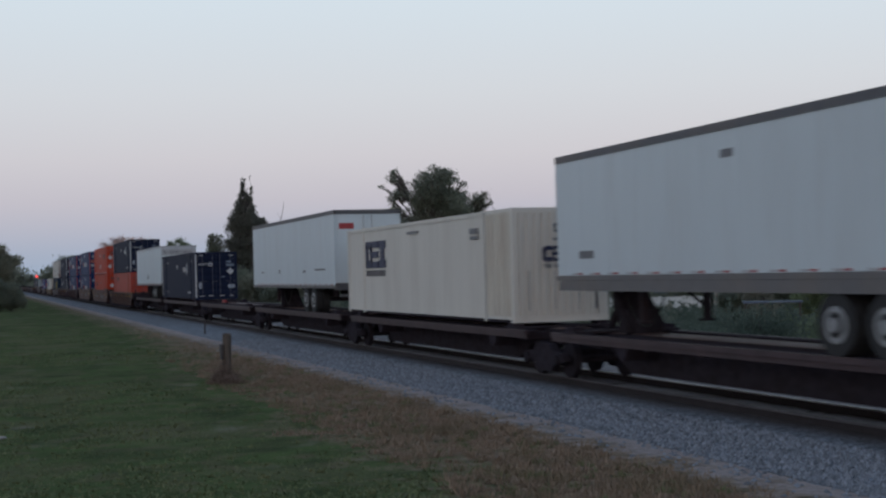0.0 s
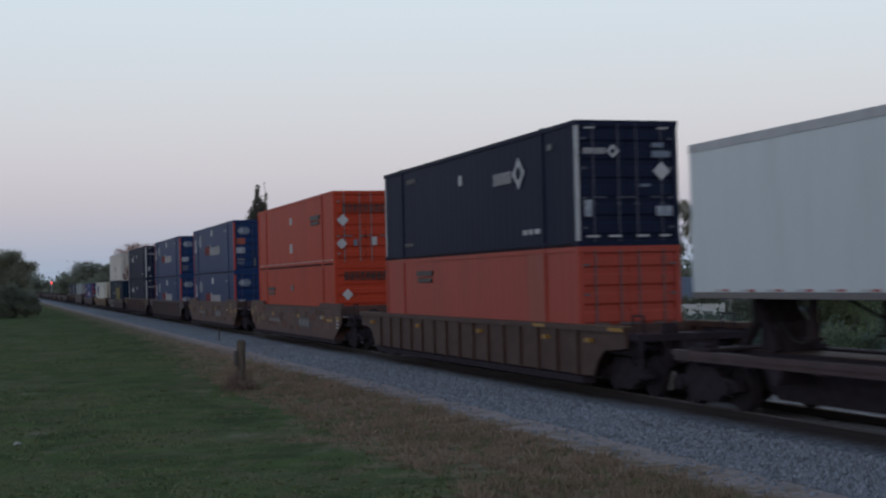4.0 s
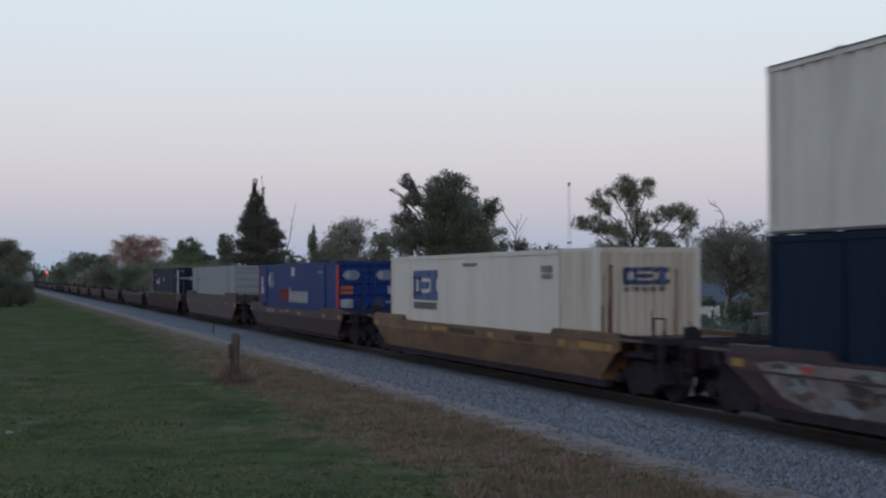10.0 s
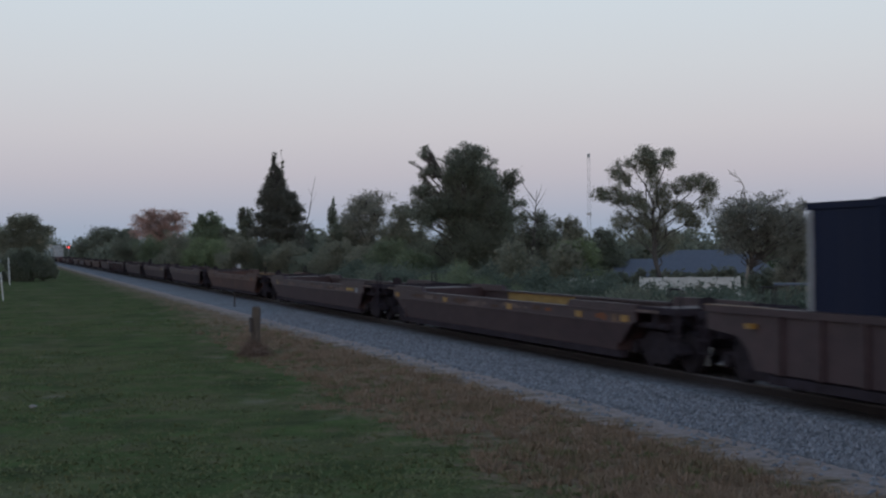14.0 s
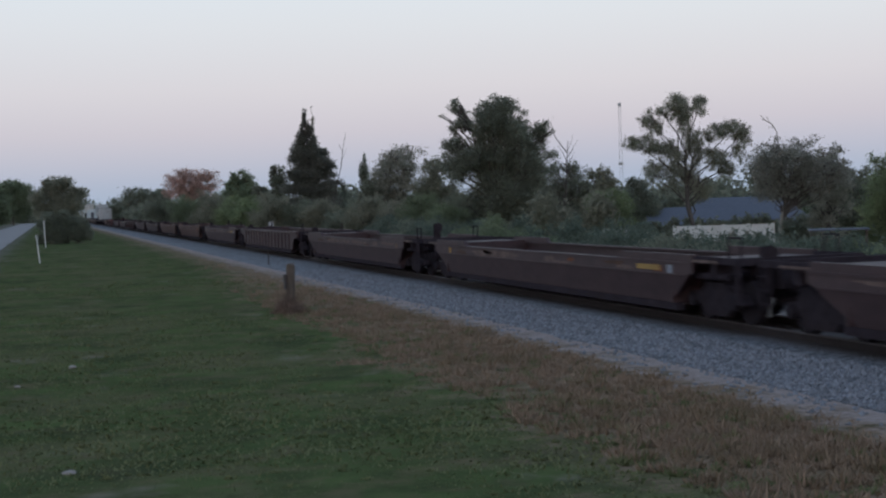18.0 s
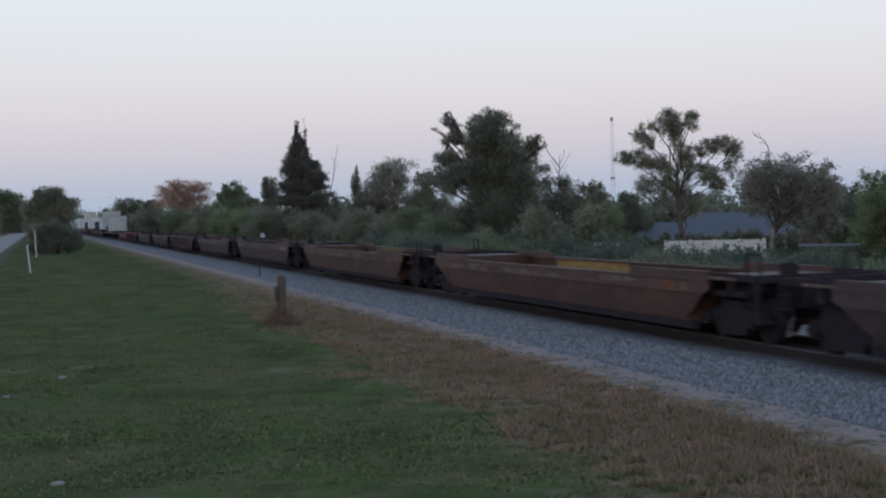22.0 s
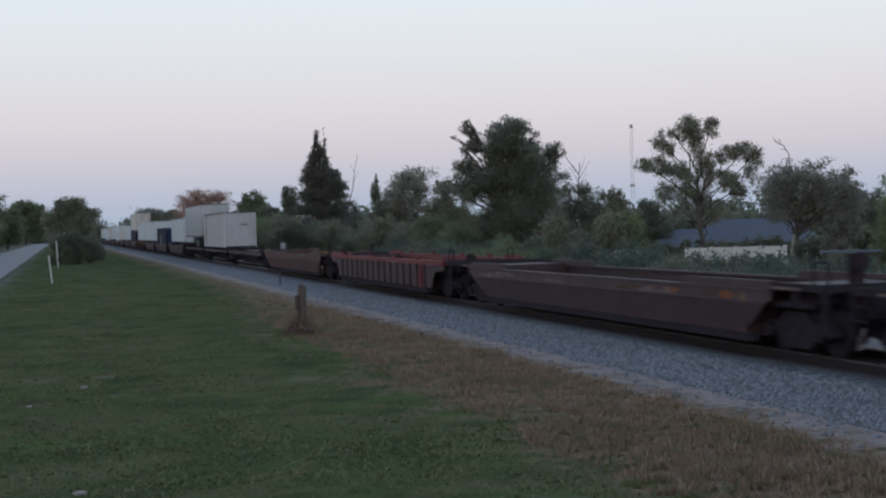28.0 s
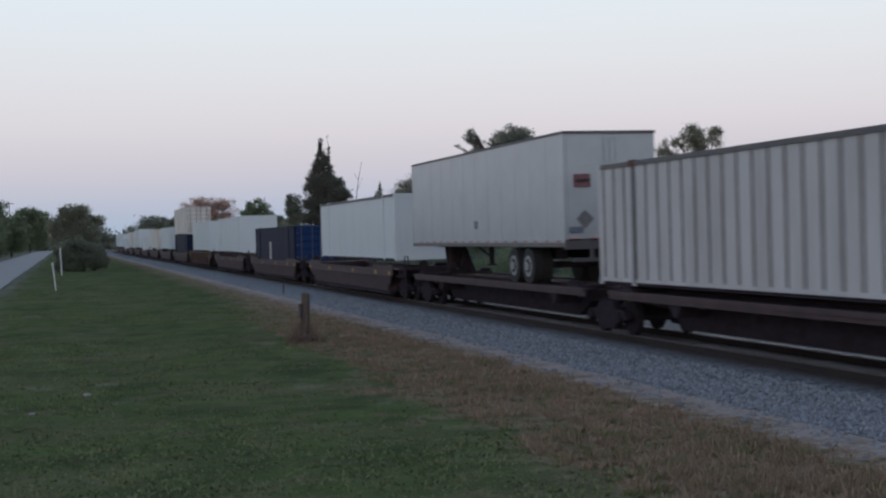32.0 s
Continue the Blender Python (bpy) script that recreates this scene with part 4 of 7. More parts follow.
def word(c, y0, y1, z0, z1, material, n, seed, big_first=False, plane="side"):
    """A word as plain upright bars of uneven width, a part for each letter; y1 is where it begins on a side."""
    r = random.Random(seed)
    w = (y1 - y0) / n
    for i in range(n):
        a = y1 - i * w if plane == "side" else y0 + i * w
        top = z1 if big_first and i == 0 else z1 - (z1 - z0) * (0.22 if big_first else 0.0)
        k = r.uniform(0.2, 0.3)
        rows = [(0.08, k, z0, top), (0.52, 0.52 + k * 0.6, z0, top), (0.05, 0.7, top - (top - z0) * r.uniform(0.15, 0.25), top)]
        if r.random() < 0.5:
            rows.append((0.05, 0.65, z0, z0 + (top - z0) * 0.15))
        boxes("letter_bar", M[material], c, [(-W2 - 0.012, -W2 + 0.03, a - w * f1, a - w * f0, za, zb) if plane == "side" else (a + w * f0, a + w * f1, -0.03, 0.03, za, zb) for f0, f1, za, zb in rows])


def block_logo(c, y0, y1, z0, z1, material, plane="side"):
    """A heavy three-block mark with notches, as plain shapes."""
    for i in range(3):
        def draw(bm):
            w, h = (y1 - y0) / 3, z1 - z0
            a = i * w * 1.0
            rows = {0: [(0, 0.3, 0.1, 0.9), (0.05, 0.92, 0.72, 1), (0.05, 0.92, 0, 0.28), (0.68, 0.92, 0.2, 0.8)],
                    1: [(0.0, 0.9, 0.76, 1), (0.0, 0.9, 0.38, 0.62), (0.0, 0.9, 0, 0.24)],
                    2: [(0.05, 0.95, 0.7, 1), (0.25, 0.75, 0.3, 0.7), (0.05, 0.95, 0, 0.3)]}[i]
            for f0, f1, g0, g1 in rows:
                u0, u1 = a + w * f0, a + w * f1
                if plane == "side":
                    bx(bm, -W2 - 0.012, -W2 + 0.03, y1 - u1, y1 - u0, z0 + h * g0, z0 + h * g1)
                else:
                    bx(bm, y0 + u0, y0 + u1, -0.03, 0.03, z0 + h * g0, z0 + h * g1)
        built("mark", M[material], c, draw)


def hexagon(bm, u, z, w, h, at=-0.03):
    pts = [(-w, 0), (-w * 0.55, h), (w * 0.55, h), (w, 0), (w * 0.55, -h), (-w * 0.55, -h)]
    f0 = [bm.verts.new((u + a, at, z + b)) for a, b in pts]
    f1 = [bm.verts.new((u + a, at + 0.05, z + b)) for a, b in pts]
    bm.faces.new(f0)
    for i in range(6):
        j = (i + 1) % 6
        bm.faces.new((f0[i], f0[j], f1[j], f1[i]))


def blue_marks(c, lower=False):
    emblem(c, 13.0, 2.10, 0.72)
    word(c, 5.1, 8.9, 1.13, 1.76, "mark_white", 9, 3, True)
    word(c, 8.98, 10.9, 1.18, 1.70, "brick_red", 5, 4)
    side_marks(c, "placard", "mark_white", [(7.76, 8.33, 2.28, 2.66)], "white placard")
    side_marks(c, "stencil", "pale_blue", [(2.35, 3.2, 2.37, 2.48), (2.0, 2.2, 0.75, 0.85)])
    side_marks(c, "number_bar", "mark_white", [(14.95, 15.05, 1.88, 2.25), (15.2, 15.33, 1.88, 2.25), (14.95, 15.33, 2.18, 2.26), (14.95, 15.33, 1.86, 1.93), (14.85, 15.33, 1.44, 1.80)])
    for u in (-0.72, 0.60):
        built("hexagon_mark", M["pale_blue"], c, lambda bm: hexagon(bm, u, 2.30, 0.37, 0.19))
        built("hexagon_core", M["sticker"], c, lambda bm: hexagon(bm, u - 0.16, 2.30, 0.13, 0.13, -0.036))
    if not lower:
        end_marks(c, "sticker", "scuff_orange", [(-1.15, -0.66, 1.56, 1.88)], "red and white sticker")
        end_marks(c, "sticker", "sticker", [(-1.12, -0.69, 1.69, 1.75)])
    end_marks(c, "sticker", "sticker", [(-1.16, -0.67, 1.05, 1.37)], "white sticker")
    end_marks(c, "sticker", "sticker", [(0.74, 0.97, 1.56, 1.88)])
    end_marks(c, "sticker", "mark_navy", [(0.18, 0.57, 1.06, 1.40)])
    end_marks(c, "sticker", "pale_blue", [(0.65, 1.10, 1.2, 1.3), (-1.12, -0.72, 0.5, 0.56), (-1.0, -0.8, 0.42, 0.46)])
    end_marks(c, "sticker", "sticker", [(0.64, 1.10, 0.45, 0.71)])
    end_marks(c, "sticker", "smoke", [(-0.16, -0.09, 0.33, 0.77), (-1.1, -0.7, 0.66, 0.74)])


def navy_marks(c, near):
    """near: the emblem stands near the leading end, else near the far end."""
    y = 3.58 if near else 11.0
    emb = built("emblem", M["mark_white"], c, lambda bm: diamond(bm, "side", y, 1.95, 0.40, 0.55))
    for u, z in ((0, 2.24), (0, 1.66), (-0.3, 1.95), (0.3, 1.95)):
        built("emblem_point", M["mark_white"], emb, lambda bm: diamond(bm, "side", y + u, z, 0.12, at=-W2 - 0.015))
    word(c, y + 0.5, y + 1.85, 1.75, 2.06, "mark_white", 4, 7)
    side_marks(c, "placard", "mark_white", [(8.05, 8.29, 1.97, 2.25)], "white placard")
    side_marks(c, "number_bar", "mark_white", [(2.3, 2.55, 0.38, 0.50), (2.72, 2.95, 0.38, 0.50), (3.12, 3.36, 0.38, 0.50)])
    word(c, 12.9, 13.8, 0.39, 0.49, "smoke", 5, 14)
    word(c, 12.5, 13.5, 2.38, 2.52, "smoke", 5, 15)
    side_marks(c, "stencil", "smoke", [(1.4, 1.65, 2.34, 2.48)])
    word(c, -1.10, -0.52, 2.12, 2.25, "mark_white", 6, 9, plane="end")
    built("emblem", M["mark_white"], c, lambda bm: diamond(bm, "end", -0.37, 2.18, 0.16, 0.5, at=-0.03))
    built("placard", M["smoke" if c is navy_c else "mark_white"], c, lambda bm: diamond(bm, "end", 0.86, 1.72, 0.22, at=-0.03), "pale square placard set on its corner")
    end_marks(c, "sticker", "sticker", [(-1.10, -0.92, 0.68, 1.06)])
    end_marks(c, "sticker", "sticker", [(0.72, 1.12, 0.68, 0.91)])
    end_marks(c, "number_bar", "pale_blue", [(0.63, 0.93, 2.27, 2.38), (0.63, 1.10, 2.04, 2.19), (0.3, 0.55, 1.36, 1.42)])
    end_marks(c, "edge_strip", "mark_white", [(-1.05, -0.8, 2.70, 2.74), (0.8, 1.05, 2.70, 2.74), (-1.05, -0.75, 0.20, 0.25), (-0.5, -0.2, 0.20, 0.25), (0.2, 0.5, 0.20, 0.25), (0.8, 1.05, 0.20, 0.25)])


for box, low in ((a_low, True), (a_top, False), (b_low, True), (b_top, True), (c_blue, False)):
    blue_marks(box, low)
for box, near in ((navy_a, True), (navy_b, True), (u_low, False), (u_top, False), (navy_c, False)):
    navy_marks(box, near)

# orange stack
side_marks(or_top, "stencil", "mark_dark", [(2.5, 4.2, 1.90, 2.10), (2.6, 4.1, 1.70, 1.84)], "dark stencilled block")
side_marks(or_top, "placard", "mark_white", [(8.0, 8.35, 1.93, 2.22)])
side_marks(or_top, "placard", "mark_white", [(8.0, 8.38, 0.65, 1.05)])
for i in range(24):
    side_marks(or_top, "reflector", "mark_white", [(0.4 + i * 0.66, 0.66 + i * 0.66, 0.17, 0.21)])
word(or_top, -0.93, 0.83, 2.04, 2.37, "mark_dark", 8, 21, plane="end")
built("placard", M["mark_white"], or_top, lambda bm: diamond(bm, "end", -0.93, 1.74, 0.24, at=-0.04), "pale square placard set on its corner")
built("placard", M["mark_white"], or_top, lambda bm: diamond(bm, "end", -0.99, 0.82, 0.22, at=-0.04), "pale square placard set on its corner")
end_marks(or_top, "sticker", "pale_blue", [(-0.50, -0.34, 0.73, 0.97)])
end_marks(or_top, "sticker", "mark_white", [(0.26, 0.44, 0.75, 1.07)])
side_marks(or_low, "stencil", "mark_dark", [(12.1, 13.85, 1.86, 2.04), (12.3, 13.7, 1.68, 1.80)], "dark stencilled block")
side_marks(or_low, "placard", "smoke", [(7.97, 8.32, 1.86, 2.14)])
word(or_low, -0.91, 0.87, 2.27, 2.62, "mark_dark", 8, 22, plane="end")
built("placard", M["mark_white"], or_low, lambda bm: diamond(bm, "end", -0.79, 1.72, 0.23, at=-0.04), "pale square placard set on its corner")
side_marks(low_pale, "repainted_band", "scuff_orange", [(2.05, 3.1, 0.16, 2.78)], "paler band round the stacking post")
side_marks(low_pale, "stencil", "mark_dark", [(11.0, 12.6, 2.34, 2.5), (11.1, 12.5, 2.14, 2.27)], "dark stencilled block")

# dark blue container under the white one
side_marks(c_low, "yellow_bar", "logo_yellow", [(7.66, 8.0, 0.5, 2.26)])
side_marks(c_low, "yellow_bar", "logo_yellow", [(4.02, 4.36, 0.5, 2.24)])
block_logo(c_low, 4.68, 7.15, 1.22, 2.13, "logo_yellow")
word(c_low, 4.65, 7.1, 0.95, 1.14, "logo_yellow", 9, 31)
side_marks(c_low, "stencil", "smoke", [(8.4, 12.0, 1.50, 1.64), (7.5, 8.8, 2.5, 2.59), (2.5, 3.2, 2.26, 2.48)])
block_logo(c_low, -0.56, 0.66, 1.96, 2.36, "logo_yellow", "end")
end_marks(c_low, "stencil", "dark_trim", [(-0.5, 0.6, 1.80, 1.88)])

# weathered white container: upright door seams and rust
for u in (-0.65, -0.15, 0.10, 0.62):
    end_marks(w_top, "door_seam", "smoke", [(u - 0.018, u + 0.018, 0.05, 2.86)])
def end_blot(c, material, u, z, wide, high, seed, name="rust_patch"):
    """A ragged stain on the leading end, running out downwards."""
    q = random.Random(seed)
    ring = []
    for t in np.linspace(0, 2 * math.pi, 26)[:-1]:
        ring.append((min(1.25, max(-1.25, u + 0.5 * wide * math.cos(t) * q.uniform(0.5, 1.15))), max(0.03, z + 0.5 * high * math.sin(t) * q.uniform(0.55, 1.25 if math.sin(t) > 0 else 1.5))))
    return built(name, M[material], c, lambda bm: prism(bm, ring, -0.0306 - 0.0004 * (seed - 59), 0.03))


for k, (m, u, z, wide, high) in enumerate((("rust_wash", -0.78, 0.85, 0.50, 1.30), ("rust_wash", -1.0, 0.40, 0.55, 0.60), ("rust_wash", 0.95, 0.90, 0.58, 0.95), ("rust_wash", 0.95, 0.35, 0.55, 0.5), ("rust_wash", 0.1, 0.22, 0.9, 0.3),
                                           ("maroon_rust", -0.74, 0.80, 0.20, 0.80), ("maroon_rust", -0.98, 0.22, 0.50, 0.28), ("maroon_rust", -1.16, 0.55, 0.14, 0.55), ("maroon_rust", -0.58, 0.33, 0.22, 0.5), ("maroon_rust", 0.96, 0.98, 0.36, 0.28),
                                           ("maroon_rust", 0.70, 0.95, 0.12, 0.8), ("maroon_rust", 1.14, 0.42, 0.14, 0.6), ("maroon_rust", 0.93, 0.25, 0.30, 0.24), ("maroon_rust", 0.30, 0.18, 0.36, 0.16), ("maroon_rust", -0.30, 0.15, 0.30, 0.14),
                                           ("rust_wash", 0.68, 1.75, 0.10, 0.9), ("rust_wash", -0.66, 1.6, 0.10, 0.8))):
    end_blot(w_top, m, u, z, wide, high, 60 + k)
for x in (-1.10, 0.98):
    for z in (0.62, 1.12, 1.72, 2.52):
        end_marks(w_top, "hinge", "smoke", [(x, x + 0.15, z, z + 0.07)])
for x in (-0.62, 0.06, 0.64):
    end_marks(w_top, "lock_handle", "dark_trim", [(x, x + 0.3, 0.36, 0.41)])
end_marks(w_top, "edge_strip", "dark_trim", [(-1.295, -1.262, 0.03, 2.87), (1.262, 1.295, 0.03, 2.87), (-1.26, 1.26, 2.855, 2.893)], "dark worn edge")
side_marks(w_top, "edge_strip", "dark_trim", [(0.02, 16.1, 2.862, 2.893), (0.02, 16.1, 0.03, 0.07)], "dark worn edge")
end_marks(w_top, "sticker", "mark_dark", [(0.25, 0.52, 0.60, 0.85)])
end_marks(w_top, "sticker", "mark_white", [(-0.95, -0.6, 0.42, 0.56)])
end_marks(w_top, "sticker", "mark_white", [(0.2, 0.6, 0.40, 0.52)])
end_marks(w_top, "number_bar", "smoke", [(0.72, 0.95, 2.35, 2.46), (0.95, 1.1, 1.85, 1.95)])
side_marks(w_top, "stencil", "smoke", [(8.0, 8.6, 1.05, 1.5), (2.3, 3.0, 2.45, 2.6)])
side_marks(w_top, "sticker", "yellow", [(8.0, 8.4, 0.35, 0.55)])

# the two cream containers
for box, paint, y0 in ((cream_a, "mark_navy", 11.34), (cream_b, "mark_blue", 11.26)):
    block_logo(box, y0, y0 + 2.4, 1.52, 2.42, paint)
    word(box, y0 + 0.05, y0 + 2.35, 1.24, 1.44, "smoke", 9, 51)
    side_marks(box, "stencil", "smoke", [(2.5, 3.1, 2.32, 2.48), (2.5, 3.1, 2.18, 2.27), (7.8, 8.9, 2.52, 2.6)])
    for i in range(11):
        u = -1.08 + i * 0.216
        end_marks(box, "end_rib", "rusty_cream" if box is cream_b else "cream", [(u - 0.04, u + 0.04, 0.17, 2.76)])
    # the overhang past the stacking post is ribbed and dirtier than the long flat side
    over = boxes("overhang_panel", M["rusty_cream"], box, [(-W2 - 0.002, -W2 + 0.03, 0.16, 1.94, 0.16, 2.80)], "grimy ribbed overhang panel")
    for i in range(5):
        boxes("panel_rib", M["rusty_cream"], over, [(-W2 - 0.022, -W2 - 0.002, 0.30 + i * 0.34, 0.42 + i * 0.34, 0.2, 2.76)])
    side_marks(box, "post_seam", "smoke", [(1.945, 1.975, 0.05, 2.86)], "dark joint beside the stacking post")
block_logo(cream_a, -0.48, 0.52, 1.52, 1.92, "mark_navy", "end")
word(cream_a, -0.48, 0.52, 1.36, 1.46, "smoke", 8, 52, plane="end")
block_logo(cream_b, -0.65, 0.52, 2.03, 2.42, "mark_blue", "end")
word(cream_b, -0.60, 0.48, 1.88, 1.98, "smoke", 8, 53, plane="end")
for u0, u1, z0, z1 in ((-1.02, -0.86, 0.15, 2.5), (0.58, 0.72, 0.15, 2.4), (0.01, 0.08, 0.3, 1.45), (-1.16, -1.08, 0.2, 2.3), (-1.0, -0.95, 0.2, 1.6), (1.0, 1.05, 0.2, 1.2), (0.35, 0.38, 0.2, 1.0)):
    slant = (u1 - u0) * 0.4
    built("rust_streak", M["rust"], cream_b, lambda bm: [bx(bm, u0 + slant * k, u1 - slant * k * 0.6, -0.034, 0.03, z0 + (z1 - z0) * k * 0.33, z0 + (z1 - z0) * (k + 1) * 0.33) for k in range(3)])
for u in (-0.9, -0.2, 0.45, 0.95):
    end_marks(cream_a, "dirt_streak", "smoke", [(u, u + 0.03, 0.3, 1.3)])


def lettered(c, text, size, u, z, material, plane="end"):
    cu = bpy.data.curves.new("lettering", "FONT")
    cu.body, cu.size, cu.extrude, cu.align_x = text, size, 0.006, "CENTER"
    ob = new("lettering", cu)
    bpy.context.view_layer.update()
    me = bpy.data.meshes.new_from_object(ob.evaluated_get(bpy.context.evaluated_depsgraph_get()))
    bpy.data.objects.remove(ob)
    me.materials.append(M[material])
    o = new("lettering", me)
    o.parent = c
    o.matrix_basis = pose(u, -0.03, z, 90, 0, 0) if plane == "end" else pose(-1.49, u, z, 90, 0, -90)
    return o


lettered(cream_a, "53", 0.62, 0.07, 2.06, "smoke")
side_marks(grey_box, "stencil", "smoke", [(12.9, 14.0, 2.05, 2.2), (14.5, 15.0, 0.9, 1.2)])

# trailers
end_marks(t2, "lettering_band", "mark_white", [(-1.22, 1.22, 4.60, 5.08)], "white band over the door")
word(t2, -1.10, 1.0, 4.70, 4.90, "mark_dark", 9, 61, plane="end")
side_marks(t2, "scuff", "smoke", [(7.8, 7.95, 2.9, 3.25), (8.6, 8.7, 2.9, 3.3), (8.2, 8.3, 2.85, 3.1)])
side_marks(t1, "scuff", "smoke", [(1.6, 3.3, 3.02, 3.09), (5.0, 5.4, 2.95, 3.05), (10.0, 10.2, 2.95, 3.1), (13.6, 14.2, 3.0, 3.06)])
side_marks(t0, "side_skirt", "rail_grey", [(0.1, 16.05, 2.34, 2.565)], "grey lower rail")
side_marks(t0, "scuff", "smoke", [(14.2, 14.9, 3.05, 3.22), (8.3, 8.7, 4.75, 4.9)])
side_marks(t3, "scuff", "smoke", [(7.85, 8.2, 2.95, 3.2)])
end_marks(t3, "placard", "faded_red", [(-1.03, -0.57, 3.95, 4.30)], "faded red placard")
end_marks(t3, "placard", "mark_white", [(-0.98, -0.62, 4.08, 4.16)])
built("placard", M["smoke"], t3, lambda bm: diamond(bm, "end", -0.74, 3.12, 0.24, at=-0.03), "dark square placard set on its corner")
end_marks(t3, "sticker", "pale_blue", [(-1.19, -0.80, 2.76, 2.92)])
end_marks(t3, "reflector", "red", [(-1.2, -0.9, 2.55, 2.61), (-0.6, -0.3, 2.55, 2.61), (0.0, 0.3, 2.55, 2.61)])
end_marks(k_box, "patch", "mark_white", [(0.04, 0.97, 1.98, 2.60)], "grey repair patch")
end_marks(k_box, "top_strip", "dark_trim", [(-1.28, 1.28, 2.79, 2.872)], "dark strip along the top")
end_marks(k_box, "rust_strip", "grime", [(-1.2, 1.2, 0.0, 0.14)], "dark greasy sill")
end_marks(k_box, "stencil", "smoke", [(0.08, 0.67, 1.80, 1.90)])
end_marks(k_box, "sticker", "mark_white", [(-0.47, -0.26, 0.46, 0.70)])
end_marks(k_box, "patch", "mark_white", [(0.70, 1.03, 0.45, 0.74), (0.0, 0.4, 0.4, 0.8), (-0.75, -0.55, 0.8, 1.9)])
side_marks(tail_navy, "placard", "mark_white", [(9.0, 9.6, 0.9, 2.0)])
# dark strips paint shade and stain into the recesses so the ribs show
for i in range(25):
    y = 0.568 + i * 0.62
    boxes("grey_groove", M["groove_dark"], k_box, [(-W2 + 0.038, -W2 + 0.083, y - 0.042, y + 0.042, 0.16, 2.77)])
side_marks(k_box, "post_face", "smoke", [(13.57, 13.69, 0.05, 2.74)], "grey grimy face of the stacking post")
boxes("post_casting", M["rust"], k_box, [(-W2 - 0.016, -W2 + 0.1, 13.52, 13.82, 2.745, 2.905)], "rusty red casting on the stacking post")


# ---- lettering, patches and spray paint on the well cars ----
def car_marks(y, rows):
    """Flat marks on the side of the car whose coupler is at y: material, y0, y1, z0, z1."""
    car = next(o for o, a, z in MOVING if abs(a - y) < 0.01 and o.name.startswith("well_car"))
    for material, a, b, e, f in rows:
        boxes({"spray": "spray_paint", "rust": "rust_patch", "tan": "primer_patch"}.get(material, "marking"), M[material], car, [(-1.468, -1.455, a, b, e, f)])
    return car


def smear(car, material, y, z, long, high, seed, name="stain"):
    """A ragged flat stain on the upper half of a car's side."""
    q = random.Random(seed)
    ring = [(y + 0.5 * long * math.cos(t) * q.uniform(0.6, 1.1), min(1.41, max(1.23, z + 0.5 * high * math.sin(t) * q.uniform(0.5, 1.2)))) for t in np.linspace(0, 2 * math.pi, 20)[:-1]]
    return built(name, M[material], car, lambda bm: slab(bm, ring, -1.4645 - 0.0004 * (seed % 9), -1.45))


def blot(car, material, y, z, long, high, seed, x=-1.4655, name="stain"):
    """A ragged flat stain anywhere on a car's upright side."""
    q = random.Random(seed)
    ring = [(y + 0.5 * long * math.cos(t) * q.uniform(0.55, 1.1), z + 0.5 * high * math.sin(t) * q.uniform(0.55, 1.1)) for t in np.linspace(0, 2 * math.pi, 18)[:-1]]
    return built(name, M[material], car, lambda bm: slab(bm, ring, x - 0.0004 * (seed % 9), x + 0.02))


def bars(material, y0, y1, z0, z1, n):
    w = (y1 - y0) / n
    return [(material, y0 + i * w, y0 + i * w + w * 0.7, z0, z1) for i in range(n)]


for y in (143.40, 167.05):
    car = car_marks(y, [("mark_dark", 7.6, 9.95, 0.92, 1.38)] + bars("smoke", 13.7, 16.7, 1.07, 1.22, 7) + [("sticker", 5.4, 5.7, 1.36, 1.46), ("yellow", 3.6, 4.6, 1.28, 1.38)] + [("mark_white", 2.6, 2.95, 1.05 + 0.13 * k, 1.1 + 0.13 * k) for k in range(4)])
    for k in range(3):
        boxes("marking", M["smoke"], car, [(-1.476, -1.469, 7.86 + k * 0.68, 8.30 + k * 0.68, 1.02, 1.28)])
for y, big in ((143.40, True), (167.05, False)):
    car = car_marks(y, [])
    q = random.Random(int(y))
    for k in range(26):
        blot(car, ("dark_rust", "tan_stain", "rust", "dark_rust")[k % 4], 3.4 + 0.66 * k + q.uniform(-0.4, 0.4), q.uniform(0.85, 1.65), q.uniform(0.4, 1.5), q.uniform(0.15, 0.55), 110 + k)
    # scraped ochre paint near the ends
    for k in range(14 if big else 6):
        u = (17.9 if big else 2.6) + q.uniform(0, 3.1 if big else 1.8)
        blot(car, ("ochre", "tan_stain", "ochre", "dark_rust")[k % 4], u, q.uniform(0.95, 1.68), q.uniform(0.3, 1.1), q.uniform(0.15, 0.55), 150 + k, -1.4672)
yc = car_marks(214.10, [])
boxes("reflector", M["yellow"], yc, [(-1.538, -1.52, 20.45, 21.15, 1.635, 1.725)])
boxes("reflector", M["yellow"], yc, [(-1.538, -1.52, 16.1, 16.85, 1.64, 1.73)])
boxes("primer_patch", M["ochre"], yc, [(-1.538, -1.52, 21.55, 22.5, 1.645, 1.74)])
